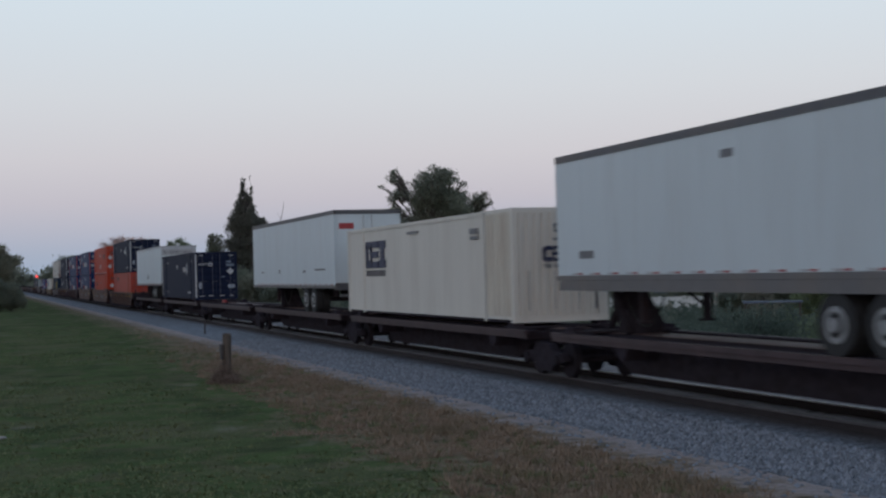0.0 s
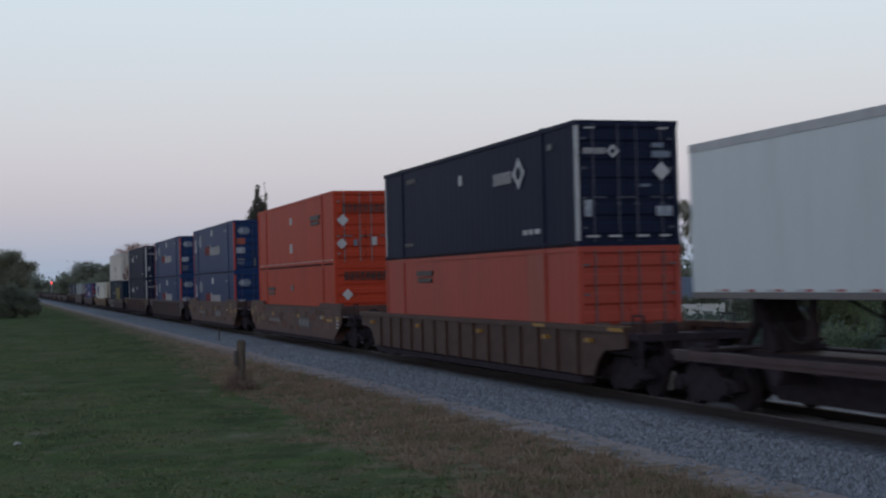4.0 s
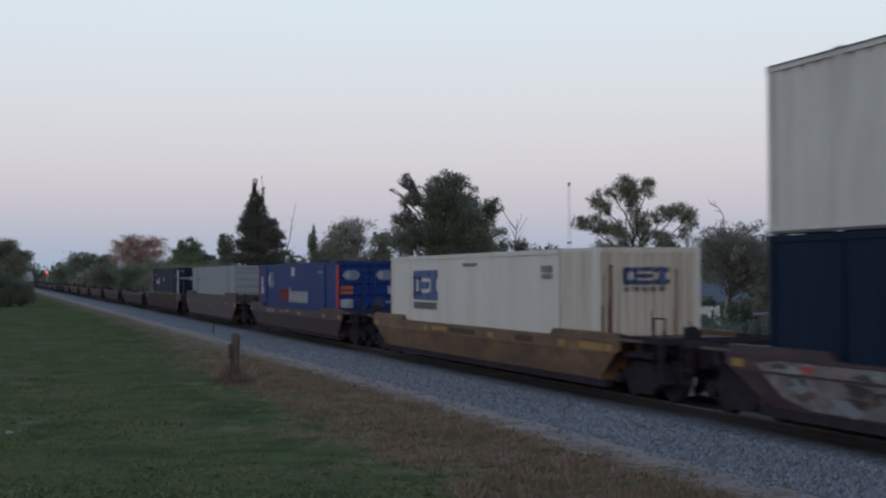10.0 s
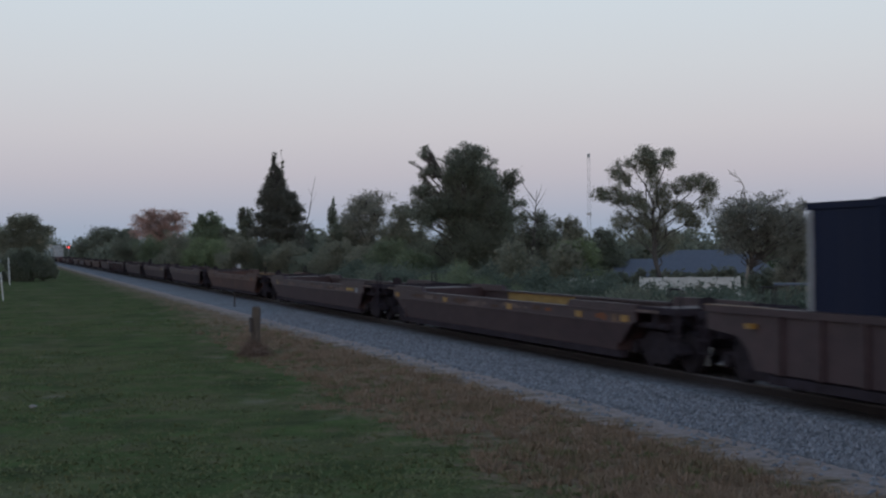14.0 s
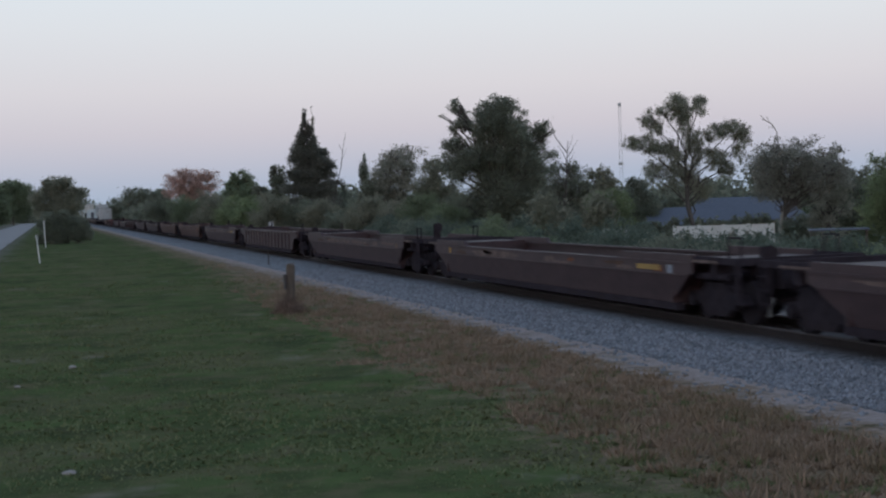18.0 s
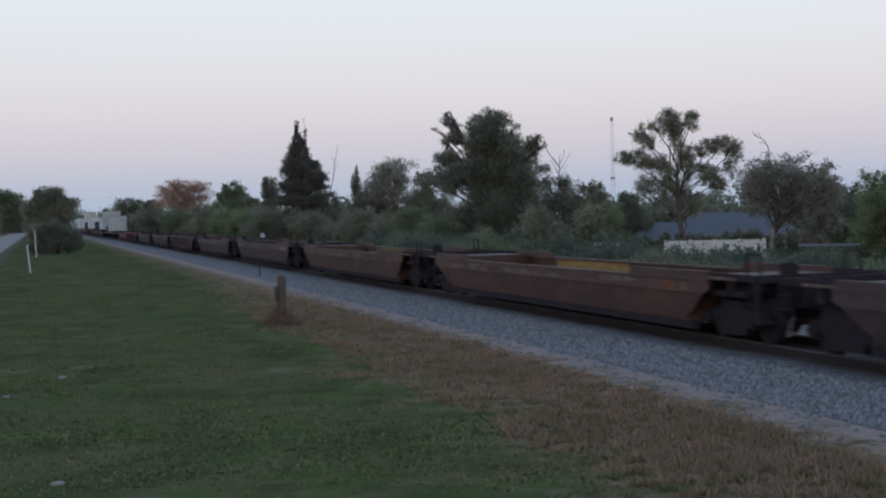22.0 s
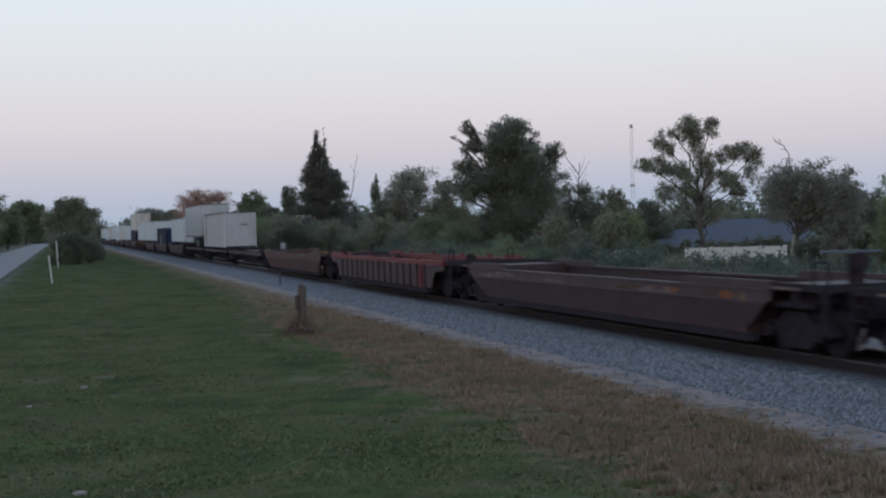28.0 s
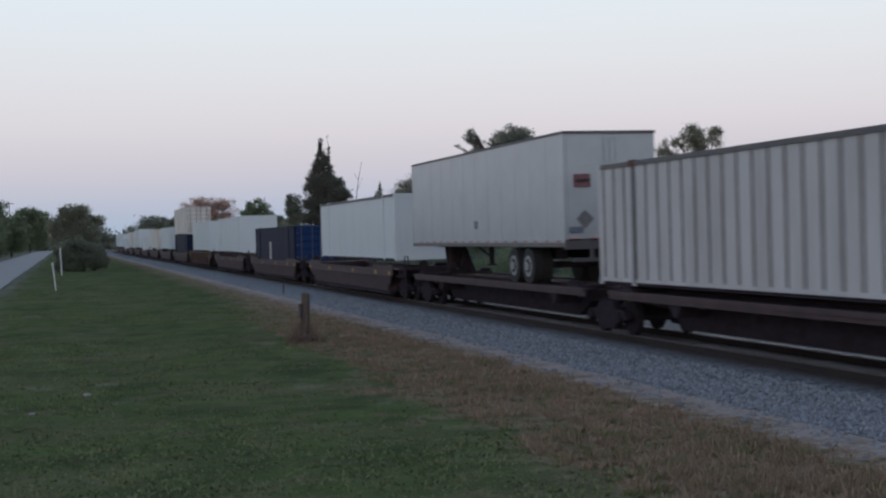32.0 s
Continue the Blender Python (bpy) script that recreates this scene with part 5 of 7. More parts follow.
for k, (m, y, z, long, high) in enumerate((("ochre", 17.55, 0.95, 0.28, 0.62), ("dark_rust", 20.4, 1.12, 0.7, 0.7), ("ochre", 20.95, 1.3, 0.8, 0.3), ("dark_rust", 18.6, 1.0, 0.5, 0.6), ("tan", 16.2, 1.2, 0.6, 0.5),
                                           ("dark_rust", 14.9, 0.95, 0.5, 0.5), ("tan", 13.5, 1.1, 0.7, 0.6), ("dark_rust", 11.2, 1.15, 0.6, 0.5), ("ochre", 9.3, 1.0, 0.25, 0.5), ("tan", 7.6, 1.15, 0.7, 0.5), ("dark_rust", 5.6, 1.0, 0.6, 0.6))):
    blot(yc, m, y, z, long, high, 90 + k)
sp = car_marks(237.58, [("tan", 12.0, 13.6, 1.24, 1.38), ("sticker", 4.2, 4.5, 1.26, 1.38)])
rr = random.Random(12)
def mural(bm):
    slab(bm, [(13.9, 1.23), (19.8, 1.23), (20.0, 1.33), (19.4, 1.41), (14.4, 1.41)], -1.464, -1.45)
    tuck(bm, [(14.8, 0.66), (18.5, 0.64), (19.3, 0.8), (19.8, 1.18), (13.9, 1.18), (14.2, 0.85)], -1.464, -1)


built("spray_paint", M["spray"], sp, mural)
for i in range(22):
    yy, zz, r0 = rr.uniform(14.2, 19.4), rr.uniform(1.27, 1.37), rr.uniform(0.06, 0.12)
    built("spray_paint", M[("grey", "mark_dark", "smoke", "orange_pale", "smoke")[i % 5]], sp, lambda bm: slab(bm, [(yy + r0 * 2.6 * math.cos(t) * (1 + 0.45 * math.sin(3 * t + i)), min(1.42, zz + r0 * 0.7 * math.sin(t) * (1 + 0.3 * math.cos(4 * t + i)))) for t in np.linspace(0, 2 * math.pi, 16)[:-1]], -1.466 - 0.0006 * i, -1.45))
# darker scrawls and pink edges over the lower half of the mural
for i in range(26):
    yy, zz, r0 = rr.uniform(14.7, 18.9), rr.uniform(0.74, 1.12), rr.uniform(0.07, 0.15)
    built("spray_paint", M[("mark_dark", "smoke", "scuff", "grey", "mark_dark")[i % 5]], sp, lambda bm: tuck(bm, [(yy + r0 * 2.2 * math.cos(t) * (1 + 0.5 * math.sin(3 * t + i)), max(0.62, min(1.17, zz + r0 * math.sin(t) * (1 + 0.4 * math.cos(2 * t + i))))) for t in np.linspace(0, 2 * math.pi, 14)[:-1]], -1.4655 - 0.0005 * i, -1))
car_marks(307.95, [("yellow", 20.95, 21.35, 1.26, 1.47), ("yellow", 17.45, 17.95, 1.34, 1.46), ("yellow", 5.2, 5.7, 1.34, 1.46), ("yellow", 2.4, 2.8, 1.26, 1.47), ("smoke", 8.2, 8.5, 1.36, 1.46), ("smoke", 11.0, 11.25, 1.18, 1.30), ("smoke", 11.5, 11.7, 1.18, 1.30), ("smoke", 14.9, 15.2, 1.36, 1.46)])
car_marks(260.80, [("dark_rust", 11.2, 13.4, 1.25, 1.40), ("yellow", 13.6, 15.0, 1.28, 1.40), ("yellow", 3.0, 4.2, 1.24, 1.40), ("dark_rust", 7.0, 8.2, 1.24, 1.40)])
car_marks(284.50, [("scuff", 8.6, 10.6, 1.24, 1.38), ("spray", 13.0, 13.8, 1.27, 1.37), ("spray", 15.2, 17.0, 1.24, 1.40), ("sticker", 12.0, 12.6, 1.34, 1.40)])
for i in range(17):
    y = empty_at(i)
    if i in EMPTY and EMPTY[i][0] == "ribbed":
        continue
    q = random.Random(500 + i)
    rows = [("sticker" if i % 3 == 1 else "ochre", 3.1, 3.35, 1.21, 1.40)] if i < 16 else []
    if i % 2:
        rows += bars("scuff", q.uniform(8, 10), q.uniform(13, 15), 1.27, 1.36, 4)
    if i in (0, 2, 8, 9, 16):
        far = next(o for o, a, z in MOVING if abs(a - y) < 0.01 and o.name.startswith("well_car"))
        boxes("inner_panel", M["yellow_ochre"], far, [(1.36, 1.405, 12.2 if i < 16 else 10.6, 17.6 if i < 16 else 17.0, 0.62, 1.425)], "ochre panel inside the far side")
    if i % 3 == 1 and i < 16:
        rows += [("yellow", 19.4, 19.65, 1.23, 1.40), ("yellow_ochre", 3.7, 4.9, 1.27, 1.38)]
    car = car_marks(y, rows)
    for k in range(q.randint(8, 12)):
        smear(car, q.choice(("scuff", "dark_rust", "scuff")), q.uniform(4.5, 19), q.uniform(1.26, 1.38), q.uniform(0.6, 2.6), q.uniform(0.08, 0.2), 40 * i + k)
    if i % 2 == 0:
        smear(car, "rust_orange", 3.9, 1.31, 0.7, 0.2, 900 + i)
        smear(car, "rust_orange", q.uniform(6, 9), 1.34, 0.5, 0.1, 930 + i)
    boxes("lever", M["galv"], car, [(-1.30, -1.26, 20.3, 20.55, 0.98, 1.04)])
    if i == 16:
        boxes("lever", M["galv"], car, [(-1.42, -1.38, 2.0, 2.12, 0.86, 1.0)])
red_top = next(o for o, a, z in MOVING if abs(a - empty_at(15)) < 0.01)
boxes("side_post", M["redcar"], red_top, [(-1.565, -1.46, 3.7, 3.9, 0.63, 1.37)], "red side post")
for sx in (-1.44, 1.34):
    for a, b in ((1.2, 2.9), (4.6, 5.0), (8.2, 8.6), (12.6, 13.0), (16.4, 16.8), (18.2, 20.4)):
        boxes("container_guide", M["redcar"], red_top, [(sx, sx + 0.1, a, b, 1.6005, 1.71)], "red guide block on the chord")
for a, b in ((2.2, 3.0), (5.6, 6.2), (7.4, 8.3), (10.9, 11.3), (13.2, 13.6), (17.5, 18.1)):
    boxes("scuff", M["scuff"], red_top, [(-1.536, -1.531, a, b, 1.42, 1.5)], "pale worn patch on the red chord")
ribbed = next(o for o, a, z in MOVING if abs(a - (355.75 + 23.42 * 6)) < 0.01)
lettered(ribbed, "53", 0.5, 18.9, 0.9, "sticker", "side")
for a, b, e, f in ((16.6, 17.3, 1.2, 1.45), (14.9, 15.7, 1.2, 1.45), (13.0, 13.6, 1.05, 1.14), (12.2, 12.8, 1.05, 1.14), (13.0, 13.6, 0.86, 0.94), (10.4, 10.8, 1.0, 1.2)):
    boxes("number_bar", M["scuff"], ribbed, [(-1.475, -1.455, a, b, e, f)])

# ---- ground, track bed and rails ----
def ground_height(x, y):
    if x < 18:
        z = 0.0
    else:
        k = min(1.0, (x - 18) / 14)
        z = -2.1 * k * k * (3 - 2 * k)
    return z + (0.05 * noise.noise((x * 0.12, y * 0.12, 0)) if abs(x) < 60 and y < 200 and (x < 9 or x > 20) else 0)


def ground_material():
    m = bpy.data.materials.new("grass_and_earth")
    m.use_nodes = True
    n, l = m.node_tree.nodes, m.node_tree.links
    b = n["Principled BSDF"]
    b.inputs["Roughness"].default_value, b.inputs["Specular IOR Level"].default_value = 0.95, 0.0
    tc, sep = n.new("ShaderNodeTexCoord"), n.new("ShaderNodeSeparateXYZ")
    l.new(tc.outputs["Object"], sep.inputs[0])

    def tex(scale, detail=6, rough=0.6):
        t = n.new("ShaderNodeTexNoise")
        t.inputs["Scale"].default_value, t.inputs["Detail"].default_value, t.inputs["Roughness"].default_value = scale, detail, rough
        l.new(tc.outputs["Object"], t.inputs["Vector"])
        return t.outputs[0]

    def rng(src, a, b_, c, d):
        r = n.new("ShaderNodeMapRange")
        for i, v in enumerate((a, b_, c, d)):
            r.inputs[i + 1].default_value = v
        l.new(src, r.inputs[0])
        return r.outputs[0]

    def mix(fac, a, b_):
        x = n.new("ShaderNodeMix")
        x.data_type = "RGBA"
        l.new(fac, x.inputs[0])
        for i, v in ((6, a), (7, b_)):
            if isinstance(v, tuple):
                x.inputs[i].default_value = (*v, 1)
            else:
                l.new(v, x.inputs[i])
        return x.outputs[2]

    def add(a, b_):
        x = n.new("ShaderNodeMath")
        l.new(a, x.inputs[0])
        l.new(b_, x.inputs[1])
        return x.outputs[0]
    broad, mid, fine = tex(0.22), tex(1.3), tex(9.0)
    green = mix(rng(fine, 0.35, 0.65, 0, 1), (0.072, 0.093, 0.041), (0.098, 0.130, 0.057))
    green = mix(rng(tex(3.1), 0.42, 0.62, 0, 0.45), green, (0.060, 0.078, 0.040))
    green = mix(rng(tex(0.8), 0.44, 0.62, 0, 0.7), green, (0.110, 0.158, 0.062))
    green = mix(rng(mid, 0.49, 0.66, 0, 0.75), green, (0.160, 0.140, 0.086))
    green = mix(rng(tex(0.5, 5), 0.50, 0.62, 0, 0.65), green, (0.052, 0.068, 0.036))
    green = mix(rng(broad, 0.49, 0.63, 0, 0.55), green, (0.165, 0.150, 0.092))
    dry = mix(rng(fine, 0.35, 0.65, 0, 1), (0.185, 0.14, 0.10), (0.33, 0.25, 0.18))
    dry = mix(rng(tex(2.4), 0.48, 0.62, 0, 0.8), dry, (0.075, 0.075, 0.042))
    dry = mix(rng(tex(0.9), 0.56, 0.66, 0, 0.7), dry, (0.31, 0.245, 0.19))
    # the green reaches nearer to the track further away
    away = rng(sep.outputs["Y"], 30.0, 75.0, 0.0, -1.8)
    edge = add(add(sep.outputs["X"], away), add(rng(broad, 0.3, 0.7, -0.7, 0.7), rng(mid, 0.3, 0.7, -1.3, 1.3)))
    near = mix(rng(edge, 5.2, 7.3, 0, 1), green, dry)
    sand = mix(rng(fine, 0.3, 0.7, 0, 1), (0.28, 0.235, 0.22), (0.47, 0.41, 0.385))
    sand = mix(rng(tex(1.1), 0.5, 0.7, 0, 0.5), sand, (0.20, 0.165, 0.14))
    bare = mix(rng(add(sep.outputs["X"], add(rng(mid, 0.3, 0.7, -0.7, 0.7), rng(tex(4.0), 0.3, 0.7, -0.3, 0.3))), 8.95, 9.75, 0, 0.95), near, sand)
    # beyond the track: rough growth
    out = mix(rng(sep.outputs["X"], 11.0, 12.5, 0, 1), bare, (0.05, 0.062, 0.03))
    # the worn verge beside the road
    verge = add(sep.outputs["X"], add(rng(mid, 0.3, 0.7, -1.3, 1.3), rng(tex(0.35), 0.3, 0.7, -1.0, 1.0)))
    out = mix(rng(verge, -3.9, -2.9, 0.8, 0), out, mix(rng(fine, 0.3, 0.7, 0, 1), (0.15, 0.145, 0.125), (0.25, 0.24, 0.21)))
    # worn pale patches
    out = mix(rng(tex(0.55, 4), 0.60, 0.72, 0, 0.7), out, (0.235, 0.215, 0.17))
    l.new(out, b.inputs["Base Color"])
    bp = n.new("ShaderNodeBump")
    bp.inputs["Strength"].default_value, bp.inputs["Distance"].default_value = 0.45, 0.05
    l.new(add(fine, mid), bp.inputs["Height"])
    l.new(bp.outputs[0], b.inputs["Normal"])
    return m


def grid_ground():
    xs = [-2500, -800, -300, -120, -60] + [x * 1.5 - 40 for x in range(60)] + [52, 60, 80, 120, 200, 400, 900, 2500]
    ys = [-2500, -600, -100, -30] + [y * 2.0 - 20 for y in range(80)] + [145, 160, 200, 260, 340, 500, 800, 1400, 3200]
    bm = bmesh.new()
    v = [[bm.verts.new((x, y, ground_height(x, y))) for y in ys] for x in xs]
    for i in range(len(xs) - 1):
        for j in range(len(ys) - 1):
            bm.faces.new((v[i][j], v[i + 1][j], v[i + 1][j + 1], v[i][j + 1]))
    for f in bm.faces:
        f.smooth = True
    return bm


tagged(part("ground", grid_ground(), ground_material()), "mown green grass turning dry brown towards the track", "ground", kind="structure")


def stone_material():
    m = bpy.data.materials.new("crushed_granite")
    m.use_nodes = True
    n, l = m.node_tree.nodes, m.node_tree.links
    b = n["Principled BSDF"]
    b.inputs["Roughness"].default_value = 0.9
    tc, vo = n.new("ShaderNodeTexCoord"), n.new("ShaderNodeTexVoronoi")
    vo.inputs["Scale"].default_value = 11.5
    l.new(tc.outputs["Object"], vo.inputs["Vector"])
    no = n.new("ShaderNodeTexNoise")
    no.inputs["Scale"].default_value, no.inputs["Detail"].default_value = 0.8, 5
    l.new(tc.outputs["Object"], no.inputs["Vector"])
    r = n.new("ShaderNodeValToRGB")
    r.color_ramp.elements[0].color, r.color_ramp.elements[1].color = (0.066, 0.077, 0.090, 1), (0.262, 0.29, 0.328, 1)
    s = n.new("ShaderNodeSeparateColor")
    l.new(vo.outputs["Color"], s.inputs[0])
    l.new(s.outputs[0], r.inputs[0])
    mx = n.new("ShaderNodeMix")
    mx.data_type, mx.blend_type = "RGBA", "MULTIPLY"
    mr = n.new("ShaderNodeMapRange")
    mr.inputs[3].default_value, mr.inputs[4].default_value = 0.65, 1.3
    l.new(no.outputs[0], mr.inputs[0])
    mx.inputs[0].default_value = 1.0
    l.new(r.outputs[0], mx.inputs[6])
    l.new(mr.outputs[0], mx.inputs[7])
    # oil, brake dust and painted-in train shade between and beside the rails
    sx, ad, sm = n.new("ShaderNodeSeparateXYZ"), n.new("ShaderNodeMath"), n.new("ShaderNodeMapRange")
    l.new(tc.outputs["Object"], sx.inputs[0])
    l.new(sx.outputs["X"], ad.inputs[0])
    nz = n.new("ShaderNodeMapRange")
    nz.inputs[3].default_value, nz.inputs[4].default_value = -0.25, 0.25
    l.new(no.outputs[0], nz.inputs[0])
    l.new(nz.outputs[0], ad.inputs[1])
    sm.inputs[1].default_value, sm.inputs[2].default_value = 12.3, 13.0
    l.new(ad.outputs[0], sm.inputs[0])
    oil_shade = n.new("ShaderNodeMix")
    oil_shade.data_type = "RGBA"
    l.new(sm.outputs[0], oil_shade.inputs[0])
    l.new(mx.outputs[2], oil_shade.inputs[6])
    oil_shade.inputs[7].default_value = (0.058, 0.046, 0.047, 1)
    # dusty pale stone between the rails
    pale_at, pale = n.new("ShaderNodeMapRange"), n.new("ShaderNodeMix")
    pale_at.inputs[1].default_value, pale_at.inputs[2].default_value = 13.15, 13.35
    l.new(sx.outputs["X"], pale_at.inputs[0])
    pale.data_type = "RGBA"
    l.new(pale_at.outputs[0], pale.inputs[0])
    l.new(oil_shade.outputs[2], pale.inputs[6])
    pale.inputs[7].default_value = (0.21, 0.195, 0.195, 1)
    l.new(pale.outputs[2], b.inputs["Base Color"])
    bp = n.new("ShaderNodeBump")
    bp.inputs["Strength"].default_value, bp.inputs["Distance"].default_value = 1.0, 0.05
    l.new(vo.outputs["Distance"], bp.inputs["Height"])
    l.new(bp.outputs[0], b.inputs["Normal"])
    return m


STONE = stone_material()
BED = [(10.0, -0.03), (10.2, 0.03), (10.6, 0.06), (11.6, 0.085), (12.5, 0.105), (12.98, 0.105), (13.3, 0.10), (14.6, 0.10), (14.86, 0.105), (15.3, 0.105), (16.4, 0.07), (17.6, 0.03), (18.2, -0.2)]


def bed_height(x):
    for (a, za), (b, zb) in zip(BED, BED[1:]):
        if a <= x <= b:
            return za + (zb - za) * (x - a) / (b - a)
    return 0.0


def bed_mesh():
    bm = bmesh.new()
    ys = [-120, -40] + [i * 0.3 - 2 for i in range(260)] + [i * 1.2 + 76 for i in range(42)] + [140, 200, 400, 900, 2200]
    rows = []
    for y in ys:
        row = []
        for i, (x, z) in enumerate(BED):
            w = 0.16 * noise.noise((y * 0.4, i * 3.1, 0)) + 0.12 * noise.noise((y * 1.9, i * 3.1, 7)) if i < 3 else 0.06 * noise.noise((y * 0.7, i * 3.1, 5))
            row.append(bm.verts.new((x + w, y, z + 0.02 * noise.noise((y * 0.9, i, 9)))))
        rows.append(row)
    for a, b in zip(rows, rows[1:]):
        for i in range(len(BED) - 1):
            bm.faces.new((a[i], a[i + 1], b[i + 1], b[i]))
    return bm


tagged(part("track_bed", bed_mesh(), STONE), "grey crushed stone ballast bank under the track", "ballast", kind="structure")

track = tagged(new("railroad_track"), "steel rails on dark timber ties over grey ballast", "track", kind="structure")
for s in (-1, 1):
    x = XC + s * 0.7175
    built("rail", M["rail_side"], track, lambda bm: (bx(bm, x - 0.07, x + 0.07, -120, 2200, 0.09, 0.11), bx(bm, x - 0.012, x + 0.012, -120, 2200, 0.11, 0.225), bx(bm, x - 0.036, x + 0.036, -120, 2200, 0.215, 0.2375)))
    built("rail_head", M["rail"] if x > 13.92 else M["rail_near"], track, lambda bm: prism(bm, [(x - 0.037, 0.238), (x - 0.030, 0.253), (x - 0.014, RAIL), (x + 0.014, RAIL), (x + 0.030, 0.253), (x + 0.037, 0.238)], -120, 2200), "worn rail head")
tie_bm = bmesh.new()
bx(tie_bm, -1.3, 1.3, -0.115, 0.115, -0.03, 0.09)
tie_me = mesh_of("tie", tie_bm, M["tie"])
for i in range(230):
    o = new("tie", tie_me)
    o.parent = track
    o.location, o.rotation_euler = (XC + random.uniform(-0.05, 0.05), 4 + i * 0.51, random.uniform(-0.008, 0.008)), (0, 0, random.uniform(-0.02, 0.02))


# ---- trees and shrubs ----
def leaf_cloud(blobs, n, size, seed, droop=0.0, shell=0.55):
    """Many small bent leaf clumps in and about a set of ellipsoids (x, y, z, rx, ry, rz)."""
    rnd = np.random.RandomState(seed)
    vol = np.array([b[3] * b[4] * b[5] for b in blobs]) ** 0.75
    pick = rnd.choice(len(blobs), n, p=vol / vol.sum())
    B = np.array(blobs)[pick]
    # dense in the middle of each mass and thinning outwards, with a ragged edge
    d = np.clip(rnd.normal(size=(n, 3)), -2.1, 2.1)
    c = B[:, :3] + d * B[:, 3:] * (0.42 + 0.3 * (1 - shell) * rnd.rand(n)[:, None])
    u = rnd.normal(size=(n, 3))
    u[:, 2] -= droop
    u /= np.linalg.norm(u, axis=1)[:, None]
    w = np.cross(u, rnd.normal(size=(n, 3)))
    w /= np.linalg.norm(w, axis=1)[:, None]
    nn = np.cross(u, w)
    s = (size * (0.5 + rnd.rand(n)))[:, None]
    # each clump: two leaf blades that share a rib, folded
    p = np.stack([c - u * s, c - w * s * 0.45 + nn * s * 0.2, c + u * s, c + w * s * 0.45 + nn * s * 0.2], 1).reshape(-1, 3)
    i = np.arange(n)[:, None] * 4
    f = np.concatenate([i + [0, 1, 2], i + [0, 2, 3]], 1).reshape(-1, 3)
    return p, f


def leaves(name, parent, material, blobs, n, size, seed, droop=0.0, shell=0.55):
    p, f = leaf_cloud(blobs, n, size, seed, droop, shell)
    me = bpy.data.meshes.new(name)
    me.from_pydata(p.tolist(), [], f.tolist())
    me.materials.append(material)
    ob = new(name, me)
    ob.parent = parent
    return ob


def limb(bm, a, b, r0, r1, bend, rnd, seg=4):
    a, b = Vector(a), Vector(b)
    last = a
    for i in range(1, seg + 1):
        k = i / seg
        q = a.lerp(b, k) + Vector((rnd.uniform(-1, 1), rnd.uniform(-1, 1), rnd.uniform(-0.5, 0.5))) * bend * math.sin(k * math.pi)
        bar(bm, last, q, r0 + (r1 - r0) * (i - 1) / seg, 6, r0 + (r1 - r0) * k)
        last = q
    return last


def place(az, dist):
    a = radians(az)
    return dist * math.sin(a), dist * math.cos(a)


def tree(name, label, az, dist, top, blobs, leaf, n, size, trunk=0.22, bark="bark", seed=1, droop=0.2, base=None, shell=0.5, group="trees beyond the track", split=5, foot=0.0, core=0.35, spread=1.25):
    """A tree in its own space: blobs are (across, deep, height, r across, r deep, r up) in metres; across runs square to the view."""
    x, y = place(az, dist)
    z0 = ground_height(x, y) if base is None else base
    t = tagged(new(name), label, "tree" if "tree" in name or "palm" in name else "shrub", group)
    t.location, t.rotation_euler = (x, y, z0), (0, 0, -radians(az))
    rnd = random.Random(seed)
    bm = bmesh.new()
    stem_top = limb(bm, (foot, 0, -0.3), (rnd.uniform(-0.3, 0.3) + foot * 0.4, 0, top * 0.62), trunk, trunk * 0.45, 0.25, rnd)
    part("trunk", bm, M[bark], t)
    bm = bmesh.new()
    for b in blobs:
        a = Vector((foot, 0, 0)).lerp(stem_top, min(0.95, max(0.3, (b[2] - b[5] * 0.6) / top * 1.1)))
        limb(bm, a, (b[0], b[1], b[2]), trunk * 0.26, trunk * 0.08, 0.35, rnd)
        for _ in range(3):
            limb(bm, (b[0] * 0.8 + a.x * 0.2, b[1] * 0.8, b[2] * 0.85 + a.z * 0.15), (b[0] + rnd.uniform(-1, 1) * b[3] * 0.85, b[1] + rnd.uniform(-1, 1) * b[4] * 0.8, b[2] + rnd.uniform(-0.3, 0.95) * b[5]), trunk * 0.16, trunk * 0.05, 0.15, rnd, 3)
    part("branch", bm, M["bark"], t)
    # each mass of leaves breaks up into smaller tufts along its twigs, mostly near its outside
    tufts = []
    for b in blobs:
        for _ in range(split):
            d = Vector((rnd.gauss(0, 1), rnd.gauss(0, 1), rnd.gauss(0.25, 1))).normalized() * rnd.uniform(0.5, spread)
            q = rnd.uniform(0.22, 0.55)
            tufts.append((b[0] + d.x * b[3], b[1] + d.y * b[4], b[2] + d.z * b[5], b[3] * q * 1.15, b[4] * q, b[5] * q))
    p0, f0 = leaf_cloud(blobs, int(n * core), size, seed, droop, shell)
    p1, f1 = leaf_cloud(tufts, n - int(n * core), size, seed + 1, droop, shell)
    me = bpy.data.meshes.new("crown")
    me.from_pydata(np.concatenate([p0, p1]).tolist(), [], np.concatenate([f0, f1 + len(p0)]).tolist())
    me.materials.append(M[leaf])
    crown = new("crown", me)
    crown.parent = t
    return t


def many(rnd, cx, cz, rx, rz, n, r, deep=1.0):
    """Blobs spread through an ellipse, for a full crown."""
    out = []
    for _ in range(n):
        a, q = rnd.uniform(0, 2 * math.pi), math.sqrt(rnd.random())
        s = r * rnd.uniform(0.7, 1.25)
        out.append((cx + rx * q * math.cos(a), rnd.uniform(-1, 1) * deep, cz + rz * q * math.sin(a), s, s, s * 0.85))
    return out


